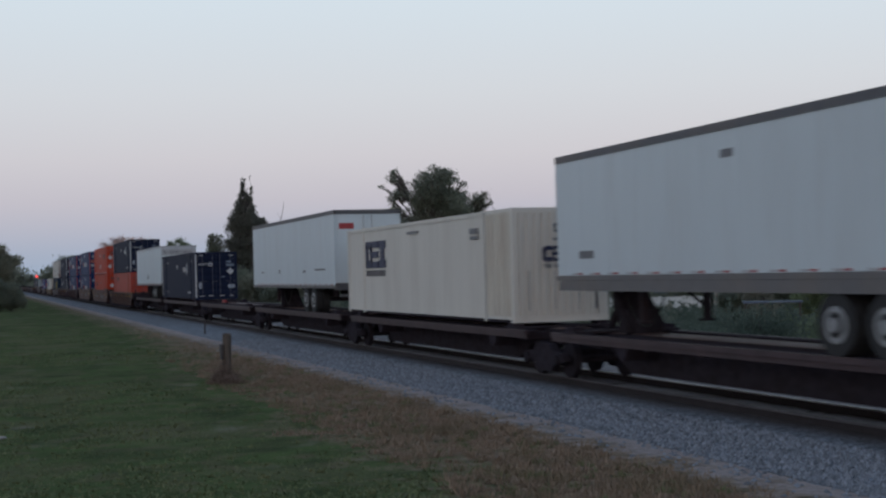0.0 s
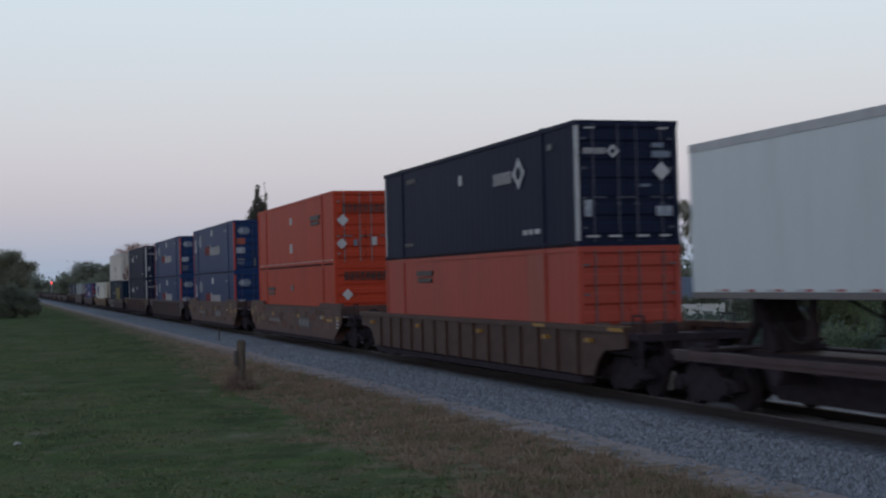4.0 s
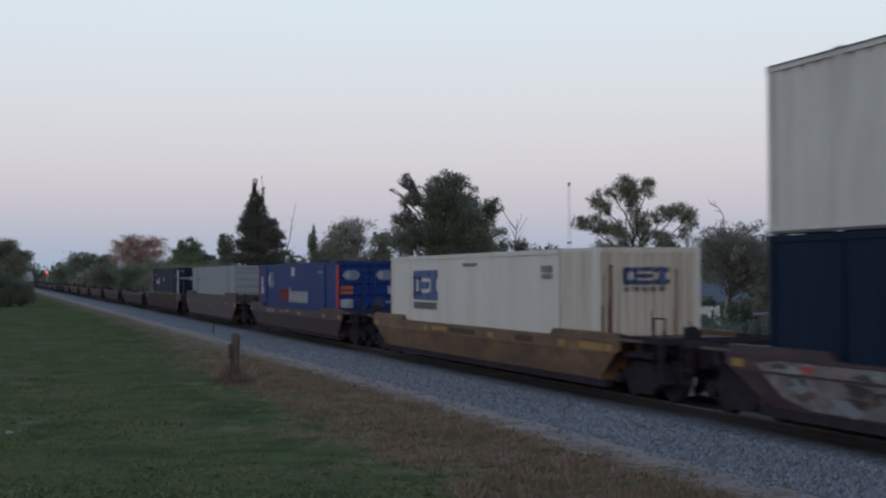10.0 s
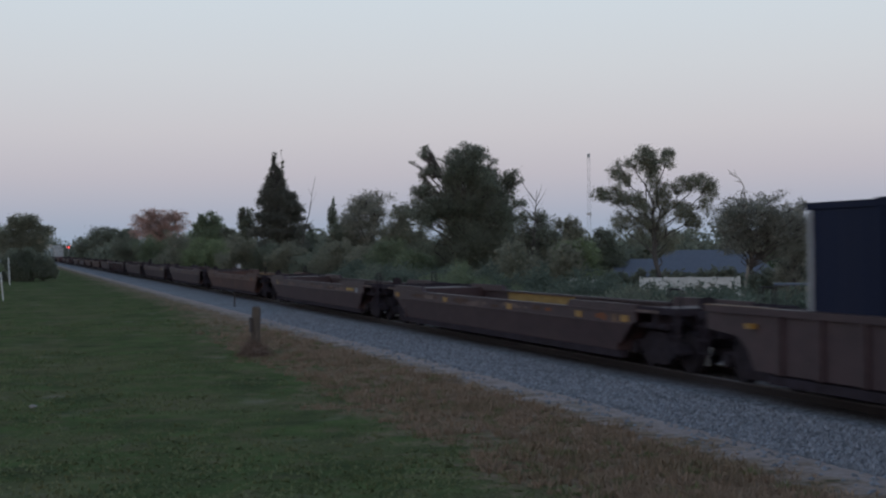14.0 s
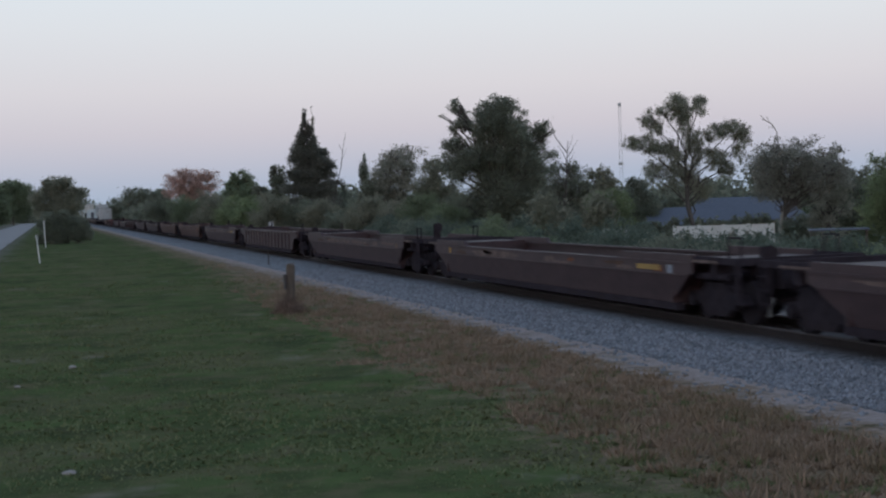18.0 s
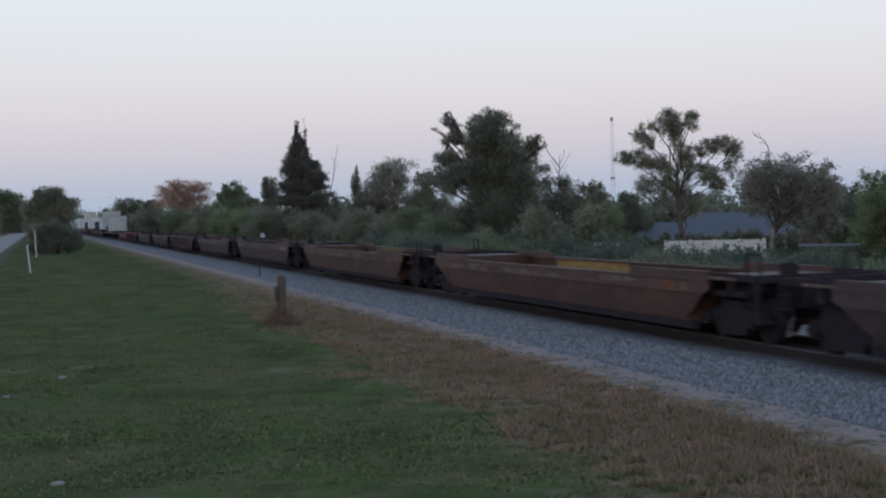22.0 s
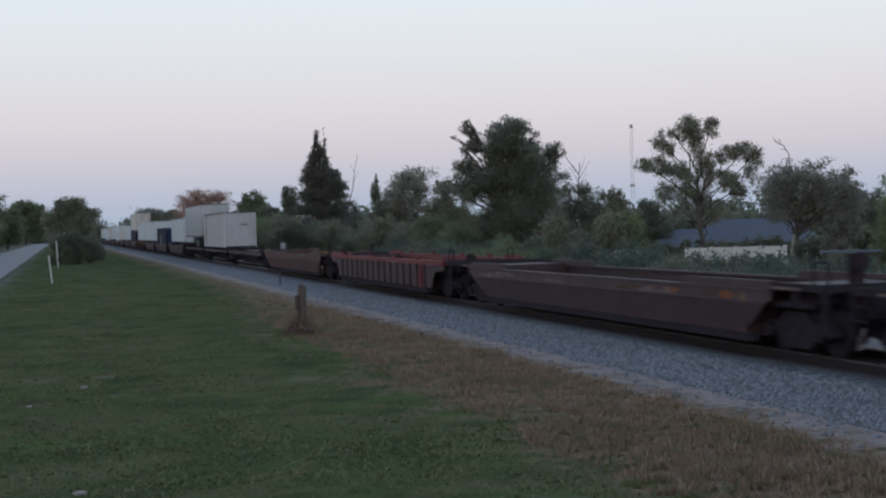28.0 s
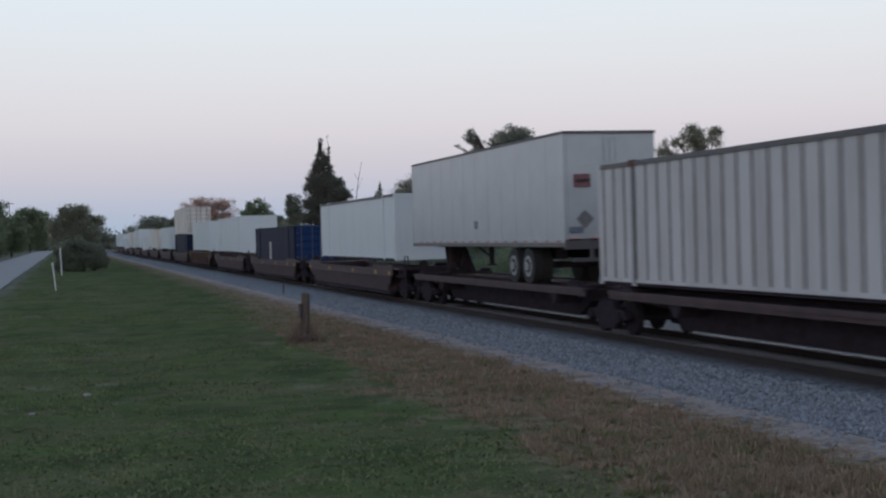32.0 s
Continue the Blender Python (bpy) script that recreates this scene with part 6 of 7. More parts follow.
RR = random.Random(7)


def el(deg, dist, base=-2.1):
    """Height over a base of what is seen at an elevation and a distance."""
    return EYE[2] + dist * math.tan(radians(deg)) - base


# the tall spire-shaped tree, with a wisp of vine above it
H = el(3.8, 165)
SPIRE = [(15.6, 0.0, 0.24), (14.7, 0.0, 0.5), (13.8, 0.1, 0.85), (12.9, 0.15, 1.2), (11.9, 0.15, 1.65), (10.9, 0.2, 2.0), (9.8, 0.4, 2.35), (8.7, 0.6, 2.7), (7.2, 0.6, 3.0), (5.4, 0.6, 3.3), (3.4, 0.5, 3.5), (1.8, 0.4, 3.5)]
SPIRE_BLOBS = []
for z, cx, half in SPIRE:
    for _ in range(6 + int(half * 5)):
        k = RR.uniform(-1, 1)
        SPIRE_BLOBS.append((cx + k * half * 0.95, RR.uniform(-0.6, 0.6) * half, z + RR.uniform(-0.5, 0.5), max(0.22, half * 0.42), max(0.2, half * 0.4), 0.7 - 0.2 * abs(k)))
spire = tree("spire_tree", "tall narrow dark conifer-like tree with ragged edges", 10.45, 165, H, SPIRE_BLOBS,
             "leaf_spire", 80000, 0.12, 0.28, seed=3, shell=0.5, split=3, core=0.6, spread=0.95)
built("vine", M["bark"], spire, lambda bm: [bar(bm, (0.9, 0, H * 0.7), (0.95, 0, H * 0.98), 0.03), bar(bm, (0.95, 0, H * 0.98), (0.75, 0, H + 0.75), 0.03), bar(bm, (0.75, 0, H + 0.75), (0.98, 0, H + 0.95), 0.05)])
leaves("vine_leaves", spire, M["leaf_olive"], [(0.95, 0, H * (0.72 + 0.03 * i), 0.2, 0.2, 0.25) for i in range(9)], 240, 0.16, 12)
# the big oak: a full dark mass with a looser lobe on one shoulder
H = el(4.5, 124)
tree("oak_tree", "large broad dark green tree with a full uneven crown", 18.4, 124, H,
     many(RR, 0.25, 11.0, 2.3, 2.6, 60, 0.85, 2.0) + many(RR, 0.3, 7.4, 4.2, 2.4, 60, 1.15, 2.4) + many(RR, 0.3, 4.0, 4.9, 2.6, 40, 1.4, 2.4)
     + many(RR, -3.6, 12.2, 0.85, 1.7, 14, 0.5, 0.9) + many(RR, -3.7, 9.3, 1.0, 1.6, 14, 0.65, 1.2) + many(RR, 3.3, 10.4, 1.3, 1.2, 18, 0.6, 1.2)
     + [(0.0, 0, 14.2, 0.55, 0.6, 0.4), (0.6, 0, 14.0, 0.6, 0.6, 0.4), (-1.0, 0, 13.5, 0.6, 0.6, 0.5), (-1.7, 0, 13.2, 0.4, 0.6, 0.5), (1.6, 0, 13.2, 0.6, 0.6, 0.4), (2.4, 0, 12.8, 0.5, 0.5, 0.3), (4.6, 0, 11.8, 0.4, 0.4, 0.45), (4.9, 0, 11.0, 0.3, 0.4, 0.4), (5.0, 0, 8.9, 0.6, 0.6, 0.5), (-4.8, 0, 12.7, 0.3, 0.3, 0.25), (-4.6, 0, 9.9, 0.5, 0.5, 0.5), (-3.6, 0, 14.0, 0.4, 0.5, 0.35)],
     "leaf_dark", 120000, 0.10, 0.38, seed=5, shell=0.45, split=7, core=0.55, spread=1.0)
# the open-crowned tree
H = el(4.05, 110)
LAYERS = [(-0.3, 12.1, 1.16, 0.63), (1.4, 11.9, 0.90, 0.58), (-1.4, 11.6, 0.79, 0.53), (-0.1, 11.0, 1.32, 0.90), (-2.6, 11.1, 0.90, 0.58), (-2.0, 10.3, 0.69, 0.53), (-3.9, 9.2, 1.06, 0.42), (-2.6, 9.0, 1.16, 0.48),
          (-1.5, 8.5, 1.22, 0.74), (-0.6, 7.7, 1.06, 0.79), (0.6, 9.5, 0.95, 0.95), (1.0, 8.3, 1.06, 0.90), (2.5, 9.6, 1.06, 0.53), (3.9, 10.0, 1.22, 0.53), (4.9, 9.5, 0.69, 0.74), (4.4, 8.3, 0.63, 0.85),
          (2.5, 7.7, 1.32, 0.58), (3.3, 7.0, 1.01, 0.58), (-2.3, 6.8, 1.06, 0.95), (-1.0, 6.4, 1.16, 1.01), (0.5, 6.2, 1.16, 0.95), (1.4, 5.3, 1.06, 0.69)]
tree("open_tree", "open-crowned tree with leaves in separate clumps on bare limbs", 26.0, 110, H, [(x, RR.uniform(-0.7, 0.7), z - 0.05, rx * 0.70, rx * 0.75, rz * 1.15) for x, z, rx, rz in LAYERS],
     "leaf_olive", 36000, 0.075, 0.27, "bark", seed=8, shell=0.2, split=10, foot=0.9, core=0.25, spread=1.3)
# the rounded dark tree by the house, with a dead snag
H = el(2.25, 92)
dark = tree("dark_tree", "dark rounded tree with a dead snag above its crown", 30.5, 92, H,
            many(RR, -0.9, H * 0.72, 1.9, H * 0.17, 36, 0.7, 1.4) + many(RR, 1.5, H * 0.67, 1.7, H * 0.15, 22, 0.6, 1.4) + [(-1.4, 0, H * 0.92, 0.6, 0.6, 0.4), (0.4, 0, H * 0.93, 0.9, 0.7, 0.4), (2.0, 0, H * 0.86, 0.7, 0.6, 0.4)], "leaf_grey", 23000, 0.08, 0.15, "pale_bark", seed=9, shell=0.2, foot=-1.2, spread=1.45, core=0.25, split=7)
built("snag", M["pale_bark"], dark, lambda bm: [bar(bm, (-1.0, 0, H * 0.8), (-1.15, 0, H * 1.03), 0.04), bar(bm, (-1.15, 0, H * 1.03), (-1.45, 0, H * 1.09), 0.035), bar(bm, (-1.45, 0, H * 1.09), (-2.05, 0, H * 1.13), 0.03), bar(bm, (-1.6, 0, H * 1.10), (-1.75, 0, H * 1.15), 0.02), bar(bm, (-1.3, 0, H * 1.06), (-1.7, 0, H * 1.07), 0.02), bar(bm, (-1.8, 0, H * 1.115), (-2.15, 0, H * 1.16), 0.015)])

# the other trees: heading, distance, top, half width in degrees, leaf, leaves
OTHERS = [("round_tree", "bright green broadleaf tree in a row", 7.75, 190, 1.5, 0.85, "leaf", 9000, 0.28),
          ("round_tree", "mid green tree in a row", 3.6, 340, 1.02, 0.75, "leaf_dark", 6000, 0.35),
          ("round_tree", "mid green tree in a row", 4.5, 270, 0.95, 0.6, "leaf_dark", 6000, 0.35),
          ("round_tree", "low green tree in a row", 2.9, 440, 0.65, 0.6, "leaf_dark", 4000, 0.4),
          ("round_tree", "dark tree with loose sparse leaves", 9.25, 170, 1.75, 0.5, "leaf_dark", 4000, 0.24),
          ("round_tree", "low dark green tree in a row", 8.7, 180, 1.0, 0.7, "leaf_dark", 6000, 0.26),
          ("round_tree", "low dark green tree in a row", 11.7, 175, 0.85, 0.7, "leaf_dark", 6000, 0.26),
          ("round_tree", "pale olive tree with an open crown", 14.35, 150, 2.45, 1.3, "leaf_pale", 8000, 0.2),
          ("round_tree", "olive green tree beside the oak", 15.75, 145, 1.85, 0.95, "leaf_olive", 12000, 0.2),
          ("round_tree", "low dark tree below taller ones", 13.4, 150, 1.2, 0.8, "leaf_dark", 6000, 0.22),
          ("round_tree", "dark shrubby tree beside the oak", 21.3, 118, 1.5, 1.3, "leaf_dark", 9000, 0.17),
          ("round_tree", "olive shrubby tree beside the oak", 22.6, 116, 1.25, 0.9, "leaf_olive", 9000, 0.17),
          ("round_tree", "light green shrubby tree in brush", 22.9, 108, 0.3, 1.2, "leaf_light", 9000, 0.15),
          ("round_tree", "green shrubby tree behind the mast", 24.3, 130, 0.75, 0.9, "leaf_dark", 7000, 0.18),
          ("round_tree", "hazy olive tree with a loose crown by the house", 31.75, 97, 1.75, 0.95, "leaf_pale", 7000, 0.12),
          ("round_tree", "bright green tree at the edge of the yard", 34.2, 80, 1.35, 1.5, "leaf_light", 15000, 0.12),
          ("round_tree", "green tree at the edge of the yard", 37.0, 74, 1.9, 2.0, "leaf", 14000, 0.13),
          ("round_tree", "dark green tree behind the yard", 32.7, 110, 0.8, 1.2, "leaf_dark", 9000, 0.16),
          ("round_tree", "dark green tree beside the road", -1.3, 520, 1.45, 0.85, "leaf", 9000, 0.6),
          ("round_tree", "tall dark tree beside the road", -2.95, 245, 2.55, 0.8, "leaf", 9000, 0.34),
          ("round_tree", "dark green tree beside the road", -2.0, 345, 1.1, 0.7, "leaf", 7000, 0.42)]
for i, (nm, lab, az, dist, top, half, leaf, n, size) in enumerate(OTHERS):
    base = ground_height(*place(az, dist))
    H = el(top, dist, base) * 1.05
    wid = dist * math.tan(radians(half))
    tree(nm, lab, az, dist, H, many(RR, 0, H * 0.5, wid * 0.76, H * 0.36, 42, wid * 0.36, wid * 0.6) + [(RR.uniform(-0.55, 0.55) * wid, 0, H * RR.uniform(0.84, 0.92), wid * 0.17, wid * 0.2, H * 0.06) for _ in range(7)],
         leaf, int(n * 2.2), size * 0.58, 0.1 + 0.012 * H, seed=100 + i, shell=0.3, core=0.2 if leaf == "leaf_pale" else 0.5, spread=1.4 if leaf == "leaf_pale" else 1.25, group="trees beside the road" if az < 0 else "trees beyond the track")
# the rust-brown tree, broad and flat on top and narrower below
H = el(1.36, 215)
tree("round_tree", "rust-brown broad flat-topped tree with thin dry leaves", 5.9, 215, H,
     [(RR.uniform(-1, 1) * 3.9 * math.sqrt(max(0.05, 1 - ((f - 0.78) / 0.36) ** 2)) - 1.6 * (0.9 - f), RR.uniform(-1.5, 1.5), H * f, 1.15, 1.1, 0.7) for f in np.linspace(0.36, 0.92, 80)],
     "leaf_brown", 22000, 0.11, 0.2, seed=99, shell=0.25, core=0.4)
for az, dist, top, wid in ((4.6, 200, 0.35, 2.6), (5.6, 190, 0.2, 2.4), (6.5, 180, 0.5, 2.6), (7.35, 165, 0.15, 2.4), (8.1, 160, 0.2, 2.2), (9.0, 150, 0.5, 2.2), (10.0, 150, 0.3, 2.4), (11.0, 145, 0.6, 2.2), (12.0, 140, 0.3, 2.2), (13.0, 135, 0.7, 2.4), (14.2, 130, 0.5, 2.2), (15.2, 125, 0.9, 2.2), (16.3, 120, 0.4, 2.0)):
    H = el(top, dist)
    tree("round_tree", "light green leafy tree along the track" if az in (7.35, 8.1) else "low leafy tree along the track", az, dist, H, many(RR, 0, H * 0.45, wid * 0.85, H * 0.34, 26, wid * 0.4, 1.5), "leaf_light" if az in (7.35, 8.1) else RR.choice(("leaf_dark", "leaf_dark", "leaf", "leaf_olive")), 11000, 0.1, 0.12, seed=int(az * 70), shell=0.3, core=0.5)
# narrow cypress
H = el(1.98, 160)
tree("cypress_tree", "small narrow dark cypress tree", 12.85, 160, H, [(0, 0, H * k, 0.85 * (1.05 - k) ** 0.35 * (0.35 if k > 0.95 else 1), 0.7, H * 0.07) for k in np.linspace(0.1, 0.97, 12)], "leaf_dark", 9000, 0.13, 0.15, seed=40, shell=0.2, split=3, core=0.5)


def bare_tree(label, az, dist, top, lean, seed, twigs):
    x, y = place(az, dist)
    z0 = ground_height(x, y)
    H = el(top, dist, z0)
    t = tagged(new("bare_tree"), label, "tree", "trees beyond the track")
    t.location, t.rotation_euler = (x, y, z0), (0, 0, -radians(az))
    rnd = random.Random(seed)
    bm = bmesh.new()
    limb(bm, (0, 0, -0.2), (lean, 0, H), 0.10, 0.02, 0.15, rnd, 7)
    for _ in range(twigs):
        k = rnd.uniform(0.35, 0.9)
        s = rnd.choice((-1, 1))
        limb(bm, (lean * k, 0, H * k), (lean * k + s * rnd.uniform(0.4, 1.5), rnd.uniform(-0.5, 0.5), H * k + rnd.uniform(0.6, 2.0)), 0.028, 0.010, 0.12, rnd, 3)
    part("trunk", bm, M["bark"], t)


bare_tree("leaning bare dead tree stem with few twigs", 11.2, 160, 3.05, 2.6, 3, 6)
bare_tree("small bare tree with fine pale twigs", 20.9, 116, 2.4, 0.9, 6, 26)

# ---- the bush by the road and the brush along the track ----
def shrub(label, x, y, w, h, leaf, n, size, seed, group="brush beyond the track"):
    b = tagged(new("shrub"), label, "shrub", group)
    z0 = ground_height(x, y)
    b.location, b.rotation_euler = (x, y, z0), (0, 0, -math.atan2(x, y))
    rnd = random.Random(seed)
    bm = bmesh.new()
    for _ in range(5):
        limb(bm, (rnd.uniform(-0.3, 0.3), 0, -0.1), (rnd.uniform(-0.7, 0.7) * w, rnd.uniform(-0.4, 0.4), h * rnd.uniform(0.5, 0.85)), 0.04, 0.015, 0.1, rnd, 3)
    part("stem", bm, M["bark"], b)
    blobs = [(rnd.uniform(-0.72, 0.72) * w, rnd.uniform(-0.5, 0.5) * w, h * rnd.uniform(0.2, 0.78), w * rnd.uniform(0.2, 0.36), w * 0.3, h * rnd.uniform(0.16, 0.26)) for _ in range(14)]
    for q in blobs[:]:
        for _ in range(4):
            d = Vector((rnd.gauss(0, 1), rnd.gauss(0, 1), rnd.gauss(0.4, 1))).normalized()
            blobs.append((q[0] + d.x * q[3], q[1] + d.y * q[4], q[2] + d.z * q[5], q[3] * 0.36, q[4] * 0.36, q[5] * 0.36))
    leaves("foliage", b, M[leaf], blobs, n, size, seed, 0.1, 0.25)
    return b


bx0, by0 = 1.72, 145.0
shrub("low round dense green bush beside the road", bx0 - 0.15, by0, 2.6, 3.75, "leaf_dark", 30000, 0.09, 71, "bushes beside the road")
for dx, w, h, k in ((-1.4, 1.5, 1.9, 74), (1.3, 1.5, 1.9, 75), (0.1, 1.7, 2.0, 76)):
    shrub("low leafy bush spreading at the foot of a larger one", bx0 + dx, by0 - 0.5, w, h, "leaf_dark", 9000, 0.09, k, "bushes beside the road")
for k in range(20):
    y = 92 * 1.098 ** k
    shrub("dense green thicket beside the road", -13.8 - 0.008 * y - RR.uniform(0, 1.5), y, RR.uniform(2.0, 2.4) + 0.008 * y, RR.uniform(3.2, 4.6) + 0.012 * y, RR.choice(("leaf", "leaf_dark", "leaf_olive")), 6000, 0.1 + 0.0005 * y, 800 + k, "thicket beside the road")
tree("round_tree", "round-topped green tree behind a bush", 0.40, 158, el(1.62, 158, 0), [(x * 0.86, 0, z, r * 0.9, r, r * 0.8) for x, z, r in ((-1.9, 4.9, 1.2), (-0.6, 6.2, 1.1), (0.9, 6.0, 1.2), (1.9, 4.6, 1.3), (0, 4.4, 1.7), (-1.5, 3.3, 1.3), (1.4, 3.2, 1.5))],
     "leaf_olive", 24000, 0.12, 0.2, seed=73, base=0, shell=0.25, group="trees beside the road")
for i in range(46):
    k = i / 45
    y = 22 + 175 * k ** 1.25
    x = 24.5 + 4.0 * RR.random() + 5 * k
    h = RR.uniform(1.5, 2.9) + 1.2 * k
    if 22.4 < math.degrees(math.atan2(x, y)) < 31.5:
        h = EYE[2] - math.hypot(x, y) * math.tan(radians(RR.uniform(1.42, 1.65))) - ground_height(x, y) - 0.12
    shrub(RR.choice(("dense green brush beyond the track", "tangled olive brush beyond the track", "dark leafy brush beyond the track")), x, y, RR.uniform(1.8, 3.0) + 1.2 * k, h + (0.15 if 25.0 < math.degrees(math.atan2(x, y)) < 30.0 else 0.6),
          RR.choice(("leaf_blue", "leaf_blue", "leaf_dark", "leaf_blue", "leaf")), 6500, 0.06 + 0.06 * k, 300 + i)
for i in range(26):
    k = i / 25
    y = 60 + 200 * k
    x = 36 + 8 * RR.random() + 8 * k
    shrub("tall dark thicket behind the brush", x, y, RR.uniform(3, 4.5), RR.uniform(4.6, 6.5) if not 23 < math.degrees(math.atan2(x, y)) < 33 else 1.6, RR.choice(("leaf_dark", "leaf_dark", "leaf_olive")), 7000, 0.16, 400 + i)


def woods(name, rows, n, size, seed, leaf):
    """A far belt of trees as one mass of leaf clumps."""
    rnd = random.Random(seed)
    blobs = []
    for az, dist, top in rows:
        x, y = place(az, dist)
        h = EYE[2] + dist * math.tan(radians(top)) + 2
        for _ in range(3):
            r = rnd.uniform(0.25, 0.45) * h
            blobs.append((x + rnd.uniform(-4, 4), y + rnd.uniform(-5, 5), -2 + h * rnd.uniform(0.3, 0.8), r * 1.5, r * 1.2, r * 0.75))
    ob = leaves(name, None, M[leaf], blobs, n, size, seed, 0.1, 0.2)
    return tagged(ob, "distant belt of dark green woods", "woods", kind="stuff")


woods("far_woods", [(az, 330 + 40 * math.sin(az * 3), 0.45 + 0.25 * math.sin(az * 1.7) + 0.12 * math.sin(az * 5.1)) for az in np.arange(8, 44, 0.55)], 30000, 0.75, 81, "leaf_dark")
woods("far_woods", [(az, 620, 0.5 + 0.15 * math.sin(az * 2.3)) for az in np.arange(-9, 3.4, 0.4)], 12000, 0.9, 82, "leaf_dark")
woods("far_woods", [(az, max(250, 25 / math.sin(radians(az))), 0.25 + 0.2 * math.sin(az * 2.9)) for az in np.arange(3.0, 14, 0.45)], 14000, 0.6, 83, "leaf_dark")

# ---- the house beyond the track ----
def house():
    h = tagged(new("house"), "low pale house under a grey-blue hipped roof", "house")
    x, y = place(27.75, 132)
    h.location, h.rotation_euler = (x, y, -2.2), (0, 0, radians(-27))
    w, d, e = 7.2, 4.5, 2.35
    boxes("wall", M["stucco"], h, [(-w, w, -d, d, 0, e)])

    def roof(x0, x1, y0, y1, z0, z1, run):
        def draw(bm):
            o = 0.5
            lo = [bm.verts.new(c) for c in ((x0 - o, y0 - o, z0), (x1 + o, y0 - o, z0), (x1 + o, y1 + o, z0), (x0 - o, y1 + o, z0))]
            lo2 = [bm.verts.new((v.co.x, v.co.y, z0 - 0.16)) for v in lo]
            m = (y0 + y1) / 2
            hi = [bm.verts.new((x0 + run, m, z1)), bm.verts.new((x1 - run, m, z1))]
            for f in ((lo[0], lo[1], hi[1], hi[0]), (lo[2], lo[3], hi[0], hi[1]), (lo[1], lo[2], hi[1]), (lo[3], lo[0], hi[0])):
                bm.faces.new(f)
            for i in range(4):
                bm.faces.new((lo2[i], lo2[(i + 1) % 4], lo[(i + 1) % 4], lo[i]))
            bm.faces.new(lo2[::-1])
        return draw
    built("roof", M["shingle"], h, roof(-w + 2.6, w, -d, d, e, 4.68, 2.3))
    built("roof", M["shingle"], h, roof(-w - 0.3, -w + 6.4, -d - 1.2, d - 2, e - 0.25, 3.9, 0.5), "lower wing of the roof")
    for xx in (-5.2, -2.0, 1.4, 4.8):
        win = boxes("window", M["white_post"], h, [(xx - 0.75, xx + 0.75, -d - 0.06, -d + 0.02, 0.85, 2.05)])
        boxes("pane", M["glass"], win, [(xx - 0.66, xx - 0.03, -d - 0.075, -d - 0.06, 0.93, 1.97)])
        boxes("pane", M["glass"], win, [(xx + 0.03, xx + 0.66, -d - 0.075, -d - 0.06, 0.93, 1.97)])
    boxes("door", M["mark_dark"], h, [(-0.55, 0.4, -d - 0.05, -d + 0.02, 0.02, 2.05)])


house()


def white_wall(label, az0, az1, dist, z0, z1, panels):
    f = tagged(new("garden_wall"), label, "wall", "garden walls")
    a, b = Vector((*place(az0, dist), 0)), Vector((*place(az1, dist), 0))
    f.location = (a.x, a.y, 0)
    f.rotation_euler = (0, 0, math.atan2(b.y - a.y, b.x - a.x))
    L = (b - a).length
    step = L / panels
    for i in range(panels):
        boxes("panel", M["stucco"], f, [(i * step + 0.06, (i + 1) * step - 0.06, -0.06, 0.06, -2.3, z1)])
    for i in range(panels + 1):
        boxes("pier", M["stucco"], f, [(i * step - 0.1, i * step + 0.1, -0.1, 0.1, -2.3, z1 + 0.06)])


for i in range(16):
    hx, hy = place(24.0 + 0.46 * i, 112 + RR.uniform(-2, 2))
    shrub("dark clipped hedge below the house", hx, hy, 1.2, EYE[2] - 112 * math.tan(radians(RR.uniform(0.95, 1.2))) - ground_height(hx, hy) + 0.25, "leaf_dark", 2200, 0.16, 600 + i, "hedge below the house")
white_wall("white garden wall seen through brush", 25.6, 29.55, 92, -0.6, 0.78, 4)
for i in range(11):
    hx, hy = place(25.7 + 0.37 * i, 84 + (i * 3) % 5)
    shrub("rough green brush at the foot of a white wall", hx, hy, 0.75 + 0.12 * (i % 3), 1.9 + 0.22 * ((i * 7) % 5), ("leaf_blue", "leaf_grey", "leaf_dark")[i % 3], 3600, 0.085, 640 + i)
white_wall("short piece of white garden wall", 22.75, 23.75, 100, -0.6, 0.55, 1)


def carport():
    c = tagged(new("carport"), "small open shelter with a pale flat roof", "shelter")
    x, y = place(32.1, 78)
    c.location, c.rotation_euler = (x, y, -2.1), (0, 0, radians(-32))
    boxes("roof", M["shingle"], c, [(-1.6, 1.6, -1.2, 1.2, 2.75, 2.83)], "thin grey flat roof")
    for sx in (-1.45, 1.45):
        for sy in (-1.05, 1.05):
            boxes("post", M["post"], c, [(sx - 0.05, sx + 0.05, sy - 0.05, sy + 0.05, 0, 2.75)])


carport()


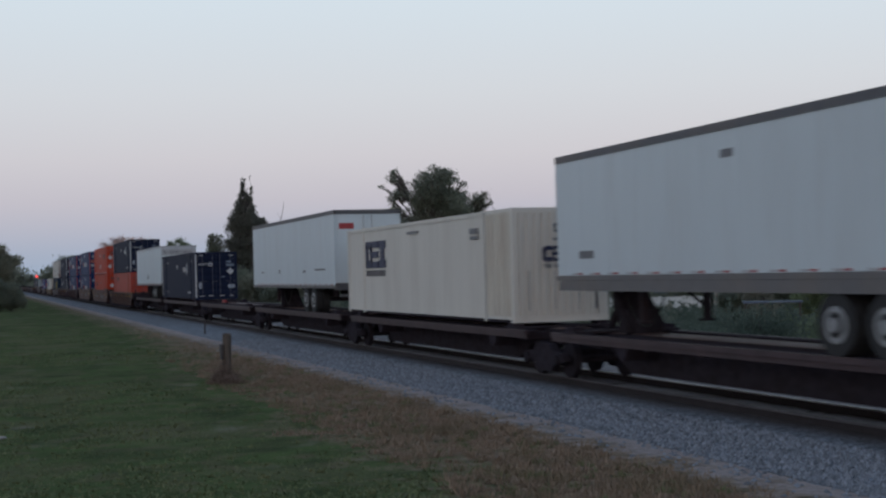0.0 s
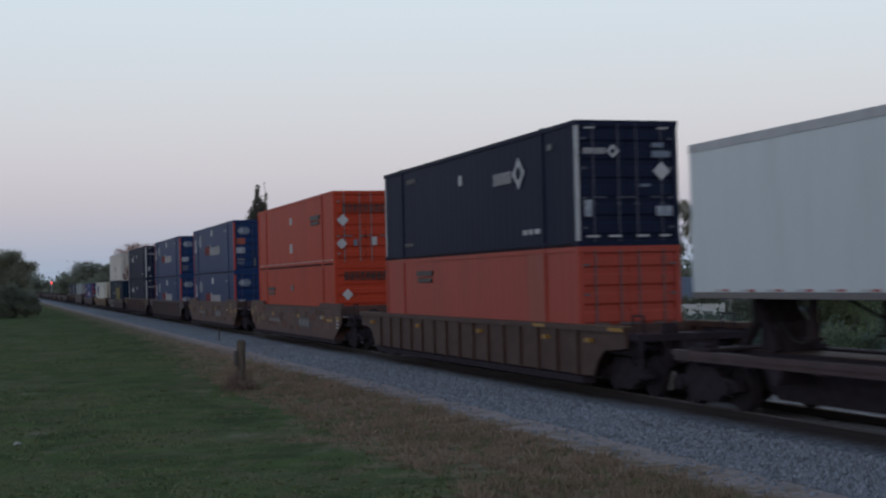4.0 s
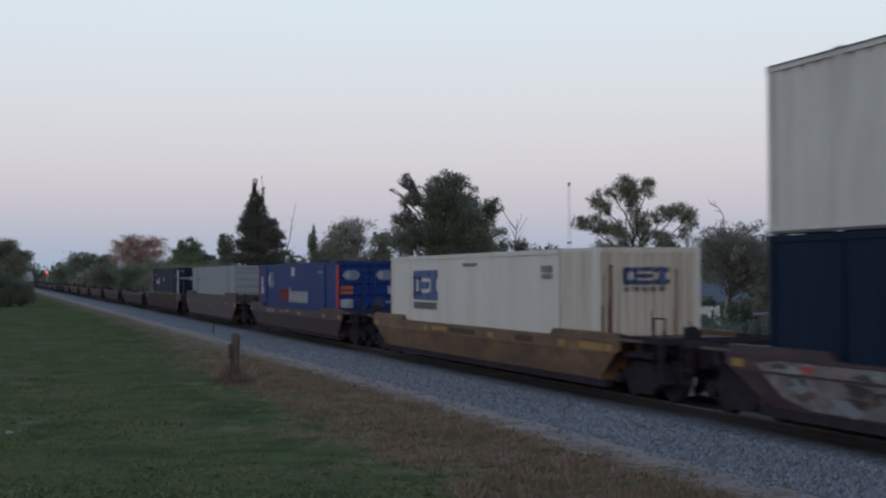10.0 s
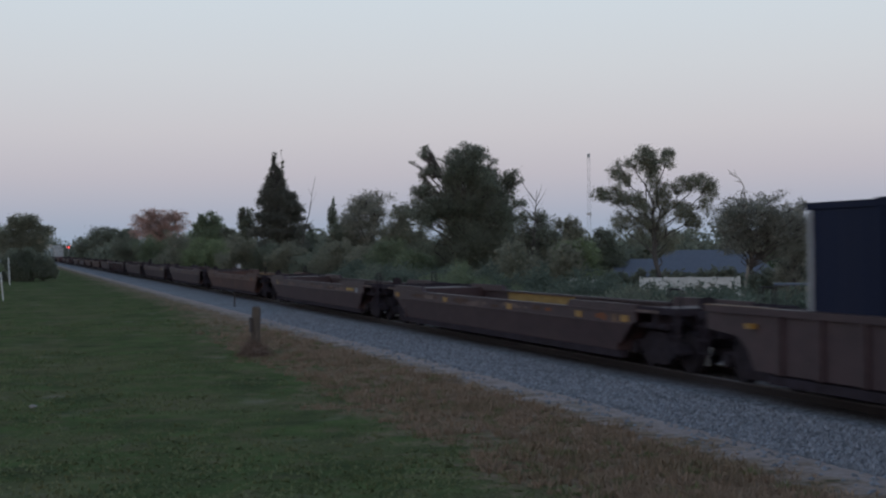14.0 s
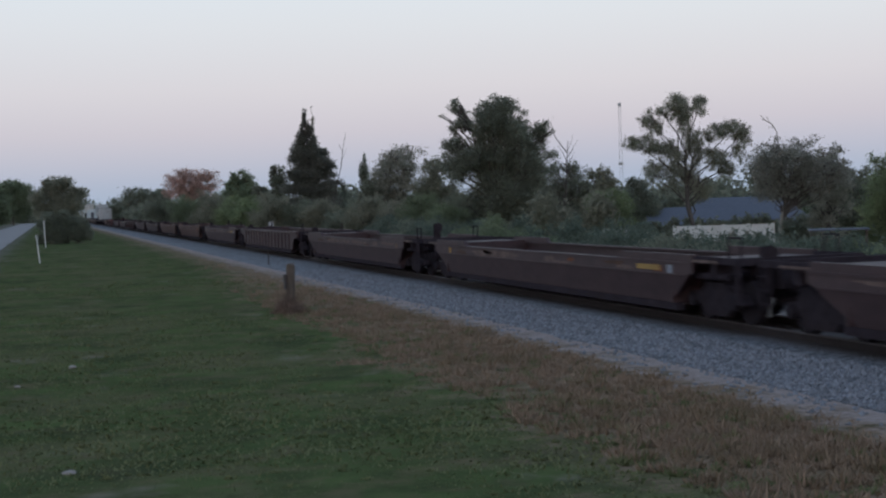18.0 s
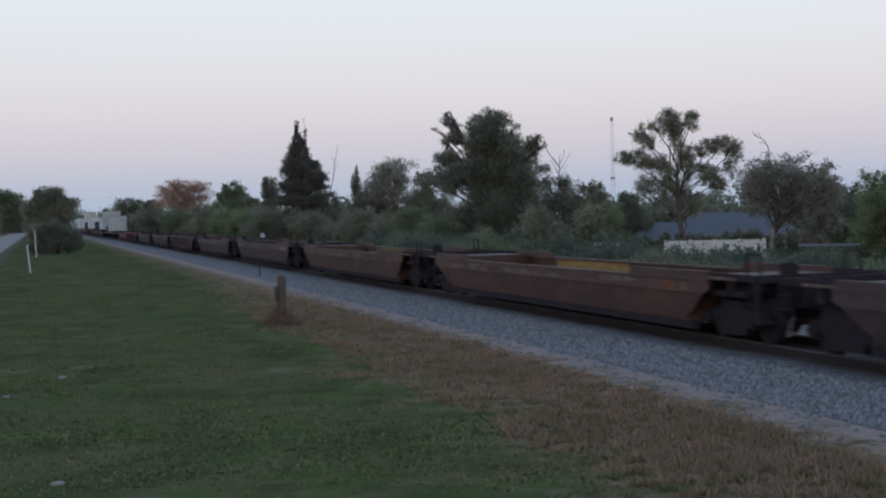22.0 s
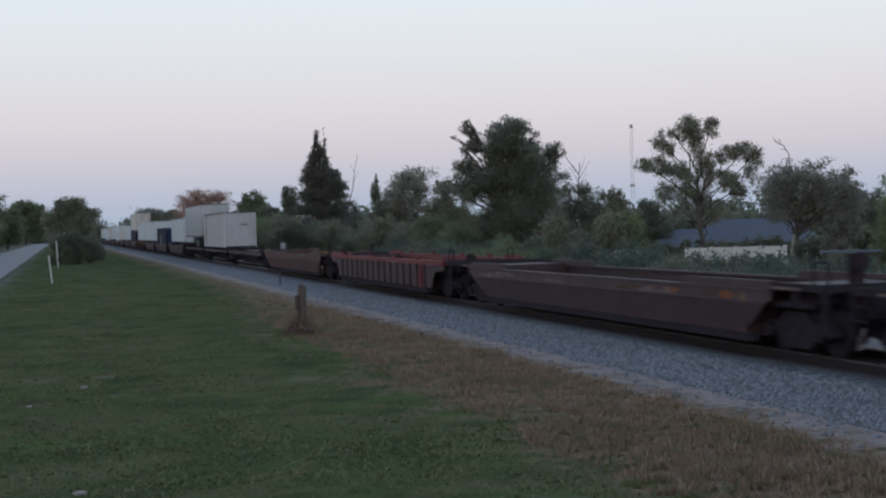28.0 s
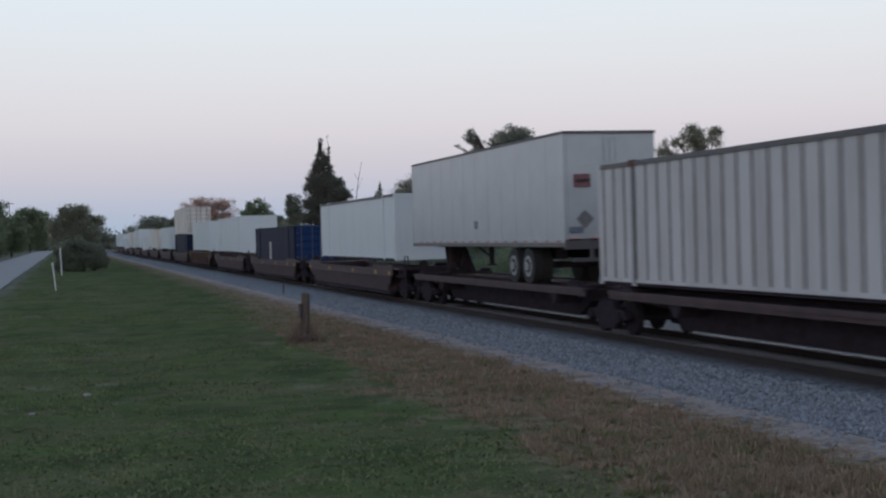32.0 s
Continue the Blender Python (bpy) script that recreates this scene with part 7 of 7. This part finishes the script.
def mast():
    t = tagged(new("radio_mast"), "slender lattice radio mast with a small head", "mast")
    d = 175
    x, y = place(23.5, d)
    z0 = -2.1
    t.location, t.rotation_euler = (x, y, z0), (0, 0, -radians(23.5))
    H = el(3.72, d)
    for dx, dy in ((-0.24, 0), (0.24, 0)):
        built("leg", M["galv"], t, lambda bm: bar(bm, (dx, dy, 0), (dx * 0.5, dy * 0.5, H), 0.024, 5))
    built("bracing", M["galv"], t, lambda bm: [bar(bm, ((-1) ** i * (0.22 - 0.1 * i / 24), 0, i * H / 24), (-((-1) ** i) * (0.22 - 0.1 * i / 24), 0, (i + 1) * H / 24), 0.007, 4) for i in range(24)])
    built("head", M["galv"], t, lambda bm: (bar(bm, (0, 0, H), (0, 0, H + 0.45), 0.2, 8), bar(bm, (0, 0, H * 0.55), (0, 0, H * 0.55 + 0.3), 0.3, 6)))


mast()

# ---- road, posts, signal and small things this side ----
road = bmesh.new()
ys = [-200, -50] + [i * 10.0 for i in range(60)] + [700, 1000, 1800]
rl = [(road.verts.new((-10.6 + 0.12 * noise.noise((y * 0.09, 3, 0)), y, 0.045)), road.verts.new((-7.3, y, 0.07)), road.verts.new((-4.05 + 0.18 * noise.noise((y * 0.09, 8, 0)), y, 0.045))) for y in ys]
for p, q in zip(rl, rl[1:]):
    road.faces.new((p[0], p[1], q[1], q[0]))
    road.faces.new((p[1], p[2], q[2], q[1]))
tagged(part("road", road, M["asphalt"]), "narrow worn grey asphalt road", "road", kind="structure")


def fence_post():
    p = tagged(new("fence_post"), "short weathered wooden post in a ring of dead weeds", "post")
    p.location = (6.22, 36.9, 0)
    def draw(bm):
        last = None
        for z, r in ((-0.2, 0.13), (0.5, 0.125), (1.0, 0.12), (1.30, 0.12), (1.34, 0.09)):
            ring = [bm.verts.new((r * math.cos(t) * (1 + 0.05 * math.sin(3 * t + z)) + 0.035 * z, r * math.sin(t), z + 0.015 * math.sin(2 * t))) for t in np.linspace(0, 2 * math.pi, 13)[:-1]]
            if last:
                for i in range(12):
                    bm.faces.new((last[i], last[(i + 1) % 12], ring[(i + 1) % 12], ring[i]))
            last = ring
        bm.faces.new(last)
    built("stake", M["post"], p, draw)
    boxes("plate", M["mark_dark"], p, [(-0.145, -0.08, -0.15, 0.08, 0.66, 1.06)], "dark metal plate")
    return p


fence_post()


def stake(label, x, y, h, r, material, lean=0.0, name="marker_post", cap=None):
    m = tagged(new(name), label, "post", "marker posts")
    m.location, m.rotation_euler = (x, y, 0), (0, lean, 0)
    built("shaft", M[material], m, lambda bm: bar(bm, (0, 0, -0.2), (0, 0, h), r, 8))
    if cap:
        built("cap", M[cap], m, lambda bm: bar(bm, (0, 0, h), (0, 0, h + 0.12), r * 1.25, 8))
    return m


stake("slim white marker post leaning in the grass", -0.55, 87.3, 1.6, 0.045, "white_post", radians(-5), cap="white_post")
stake("white marker post beside a bush", -0.25, 130.0, 2.35, 0.06, "white_post", radians(-2), cap="white_post")
stake("thin dark rod in the ballast edge", 10.55, 68.5, 0.75, 0.035, "mark_dark")


def track_sign():
    s = tagged(new("track_sign"), "small pale sign plate on a short post", "sign")
    x, y = place(8.92, 116)
    s.location = (x, y, -0.1)
    built("post", M["galv"], s, lambda bm: bar(bm, (0, 0, -0.2), (0, 0, 1.6), 0.035, 6))
    boxes("plate", M["mark_white"], s, [(-0.2, 0.2, -0.05, -0.03, 1.3, 1.85)])


track_sign()


def signal():
    s = tagged(new("railroad_signal"), "railroad signal mast showing a red light", "signal")
    x, y = place(2.16, 425)
    s.location = (x, y, 0)
    h = EYE[2] + 425 * math.tan(radians(SIGNAL_EL))
    built("mast", M["galv"], s, lambda bm: bar(bm, (0, 0, 0), (0, 0, h + 0.6), 0.09, 8))
    built("hood", M["mark_dark"], s, lambda bm: bar(bm, (0, -0.2, h), (0, 0.1, h), 0.42, 14), "black backing disc")
    built("lens", M["signal_red"], s, lambda bm: bar(bm, (0, -0.3, h), (0, -0.22, h), 0.2, 12), "lit red lens")


SIGNAL_EL = 0.23
signal()


def utility_pole():
    u = tagged(new("utility_pole"), "wooden utility pole with a short crossarm", "pole")
    x, y = place(-2.05, 352)
    u.location = (x, y, 0)
    h = EYE[2] + 352 * math.tan(radians(1.75))
    built("shaft", M["post"], u, lambda bm: bar(bm, (0, 0, -0.3), (0, 0, h), 0.13, 8, 0.09))
    built("crossarm", M["post"], u, lambda bm: bx(bm, -1.1, 1.1, -0.06, 0.06, h - 0.6, h - 0.46))


utility_pole()


# ---- grass, weeds and loose stones ----
def blades(name, label, points, heights, material, seed, lean=0.5, width=0.012, per=4):
    """Tufts of narrow three-sided blades standing at the points."""
    rnd = np.random.RandomState(seed)
    n = len(points)
    P = np.repeat(points, per, 0) + np.concatenate([rnd.normal(scale=0.035, size=(n * per, 2)), np.zeros((n * per, 1))], 1)
    h = np.repeat(heights, per) * (0.6 + 0.8 * rnd.rand(n * per))
    a = rnd.rand(n * per) * 2 * np.pi
    side = np.stack([np.cos(a), np.sin(a), 0 * a], 1) * width * (0.6 + 0.8 * rnd.rand(n * per))[:, None]
    b = rnd.rand(n * per) * 2 * np.pi
    tip = P + np.stack([np.cos(b) * h * lean * rnd.rand(n * per), np.sin(b) * h * lean * rnd.rand(n * per), h], 1)
    v = np.stack([P - side, P + side, tip], 1).reshape(-1, 3)
    f = np.arange(len(v)).reshape(-1, 3)
    me = bpy.data.meshes.new(name)
    me.from_pydata(v.tolist(), [], f.tolist())
    me.materials.append(M[material])
    return tagged(new(name, me), label, "grass", kind="stuff")


rs = np.random.RandomState(17)


def scatter(n, x0, x1, near, far):
    """Points over the grass, thinning out with distance."""
    y = near * (far / near) ** rs.rand(n)
    return np.stack([x0 + (x1 - x0) * rs.rand(n), y, np.zeros(n)], 1)


pts = scatter(58000, -6, 9.6, 11, 100)
edge = 6.3 + np.clip((pts[:, 1] - 30) / 25, 0, 1.8) + np.array([1.5 * noise.noise((p[0] * 0.3, p[1] * 0.3, 1)) + 1.4 * noise.noise((p[0] * 1.1, p[1] * 1.1, 4)) for p in pts])
patch = np.array([noise.noise((p[0] * 0.55, p[1] * 0.55, 9)) for p in pts])
clear = (np.hypot(pts[:, 0] - 6.22, pts[:, 1] - 36.9) > 0.3) & ((pts[:, 0] > -3.6)) & (rs.rand(len(pts)) > (pts[:, 1] - 40) / 60)
green = clear & (pts[:, 0] < edge) & (patch < 0.5)
dry = clear & (pts[:, 0] >= edge) & (pts[:, 0] < 8.75 + 0.8 * rs.rand(len(pts)) ** 3)
blades("grass", "short green grass", pts[green], (0.02 + 0.035 * np.clip(patch[green] + 0.3, 0, 1)), "blade", 3, 1.8, 0.018, 2)
blades("grass", "dry brown grass beside the ballast", pts[dry], 0.05 + 0.07 * np.clip(patch[dry] + 0.2, 0, 1), "straw", 4, 1.3)


def tussocks(n, x0, x1, far, low, high, material, label, seed):
    """Coarse clumps of grass whose blades lean outwards."""
    q = np.random.RandomState(seed)
    y = 11 * (far / 11) ** q.rand(n)
    x = x0 + (x1 - x0) * q.rand(n) + 0.35 * np.array([noise.noise((0.4 * v, seed, 2)) for v in y])
    size = q.uniform(low, high, n)
    per = 34
    a, r = q.rand(n, per) * 2 * np.pi, np.sqrt(q.rand(n, per))
    P = np.stack([x[:, None] + np.cos(a) * r * size[:, None] * 0.9, y[:, None] + np.sin(a) * r * size[:, None] * 0.9, 0 * a], 2).reshape(-1, 3)
    h = (size[:, None] * (1.15 - 0.7 * r) * q.uniform(0.5, 1.1, (n, per))).reshape(-1)
    out = np.stack([np.cos(a) * r, np.sin(a) * r, 0 * a], 2).reshape(-1, 3)
    tip = P + out * h[:, None] * 0.8 + np.stack([q.normal(scale=0.25, size=len(h)) * h, q.normal(scale=0.25, size=len(h)) * h, h], 1)
    b = q.rand(len(h)) * np.pi
    side = np.stack([np.cos(b), np.sin(b), 0 * b], 1) * q.uniform(0.008, 0.018, len(h))[:, None]
    me = bpy.data.meshes.new("grass")
    me.from_pydata(np.stack([P - side, P + side, tip], 1).reshape(-1, 3).tolist(), [], np.arange(len(h) * 3).reshape(-1, 3).tolist())
    me.materials.append(M[material])
    tagged(new("grass", me), label, "grass", kind="stuff")


tussocks(800, 5.9, 9.0, 48, 0.09, 0.2, "straw", "coarse dry brown grass tussocks beside the ballast", 31)
tussocks(260, 5.8, 8.8, 55, 0.07, 0.15, "blade", "green tufts among the dry grass", 32)
tussocks(240, -3.0, 6.4, 60, 0.05, 0.085, "blade", "coarse green tufts in the lawn", 33)
ang = rs.rand(240) * 2 * np.pi
far = rs.uniform(0.1, 1.0, 240) ** 1.3 * 0.5
ring = np.stack([6.2 + np.cos(ang) * far, 36.85 + np.sin(ang) * far, np.zeros(240)], 1)
blades("weeds", "dead brown weeds round a post", ring, 0.6 * (1.1 - far / 0.5), "weed", 5, 0.8, 0.006, 5)
tuft = leaves("weeds", None, M["weed"], [(6.02, 36.8, 0.2, 0.2, 0.2, 0.18), (6.36, 36.75, 0.14, 0.2, 0.2, 0.14), (6.15, 36.6, 0.12, 0.3, 0.2, 0.13)], 1100, 0.035, 44)
tagged(tuft, "dead brown weed tangle round a post", "weeds", kind="stuff")


def pebbles(n, seed):
    rnd = np.random.RandomState(seed)
    y = 10.5 * (60 / 10.5) ** rnd.rand(n)
    x = 10.1 + 2.0 * rnd.rand(n)
    x[: n // 6] -= 1.1 * rnd.rand(n // 6) ** 1.5
    z = np.array([max(0.0, bed_height(a)) for a in x]) + 0.005
    c = np.stack([x, y, z], 1)
    unit = np.array([(1, 0, 0), (-1, 0, 0), (0, 1, 0), (0, -1, 0), (0, 0, 1), (0, 0, -0.5)], float)
    s = (0.024 + 0.036 * rnd.rand(n))[:, None, None] * (0.6 + 0.7 * rnd.rand(n, 6, 1))
    a = rnd.rand(n) * 6.28
    co, si = np.cos(a), np.sin(a)
    u = np.repeat(unit[None], n, 0)
    u = np.stack([u[..., 0] * co[:, None] - u[..., 1] * si[:, None], u[..., 0] * si[:, None] + u[..., 1] * co[:, None], u[..., 2] * 0.8], 2)
    v = (c[:, None] + u * s).reshape(-1, 3)
    tri = np.array([(0, 2, 4), (2, 1, 4), (1, 3, 4), (3, 0, 4), (2, 0, 5), (1, 2, 5), (3, 1, 5), (0, 3, 5)])
    f = (np.arange(n)[:, None, None] * 6 + tri[None]).reshape(-1, 3)
    me = bpy.data.meshes.new("ballast_stones")
    me.from_pydata(v.tolist(), [], f.tolist())
    me.materials.append(M["pebble"])
    tagged(new("ballast_stones", me), "loose grey ballast stones", "stones", kind="stuff")


pebbles(16000, 6)


def pale_stone(x, y, r, seed):
    rnd = random.Random(seed)
    bm = bmesh.new()
    bmesh.ops.create_icosphere(bm, subdivisions=2, radius=r)
    for v in bm.verts:
        v.co = Vector((v.co.x * 1.3, v.co.y, v.co.z * 0.55)) * rnd.uniform(0.85, 1.12)
    o = part("stone", bm, M["groove"])
    o.location = (x, y, r * 0.35)
    tagged(o, "small pale stone lying in short grass", "stone", "pale stones in the grass")


for k, (x, y, r) in enumerate(((0.11, 15.6, 0.06), (0.33, 26.5, 0.06), (-0.6, 24.0, 0.045))):
    pale_stone(x, y, r, k)


def motions():
    for ob, y, z in MOVING:
        walk(ob, [(0, pose(XC, y, z)), (32, pose(XC, y - SPEED * 32, z))])


motions()
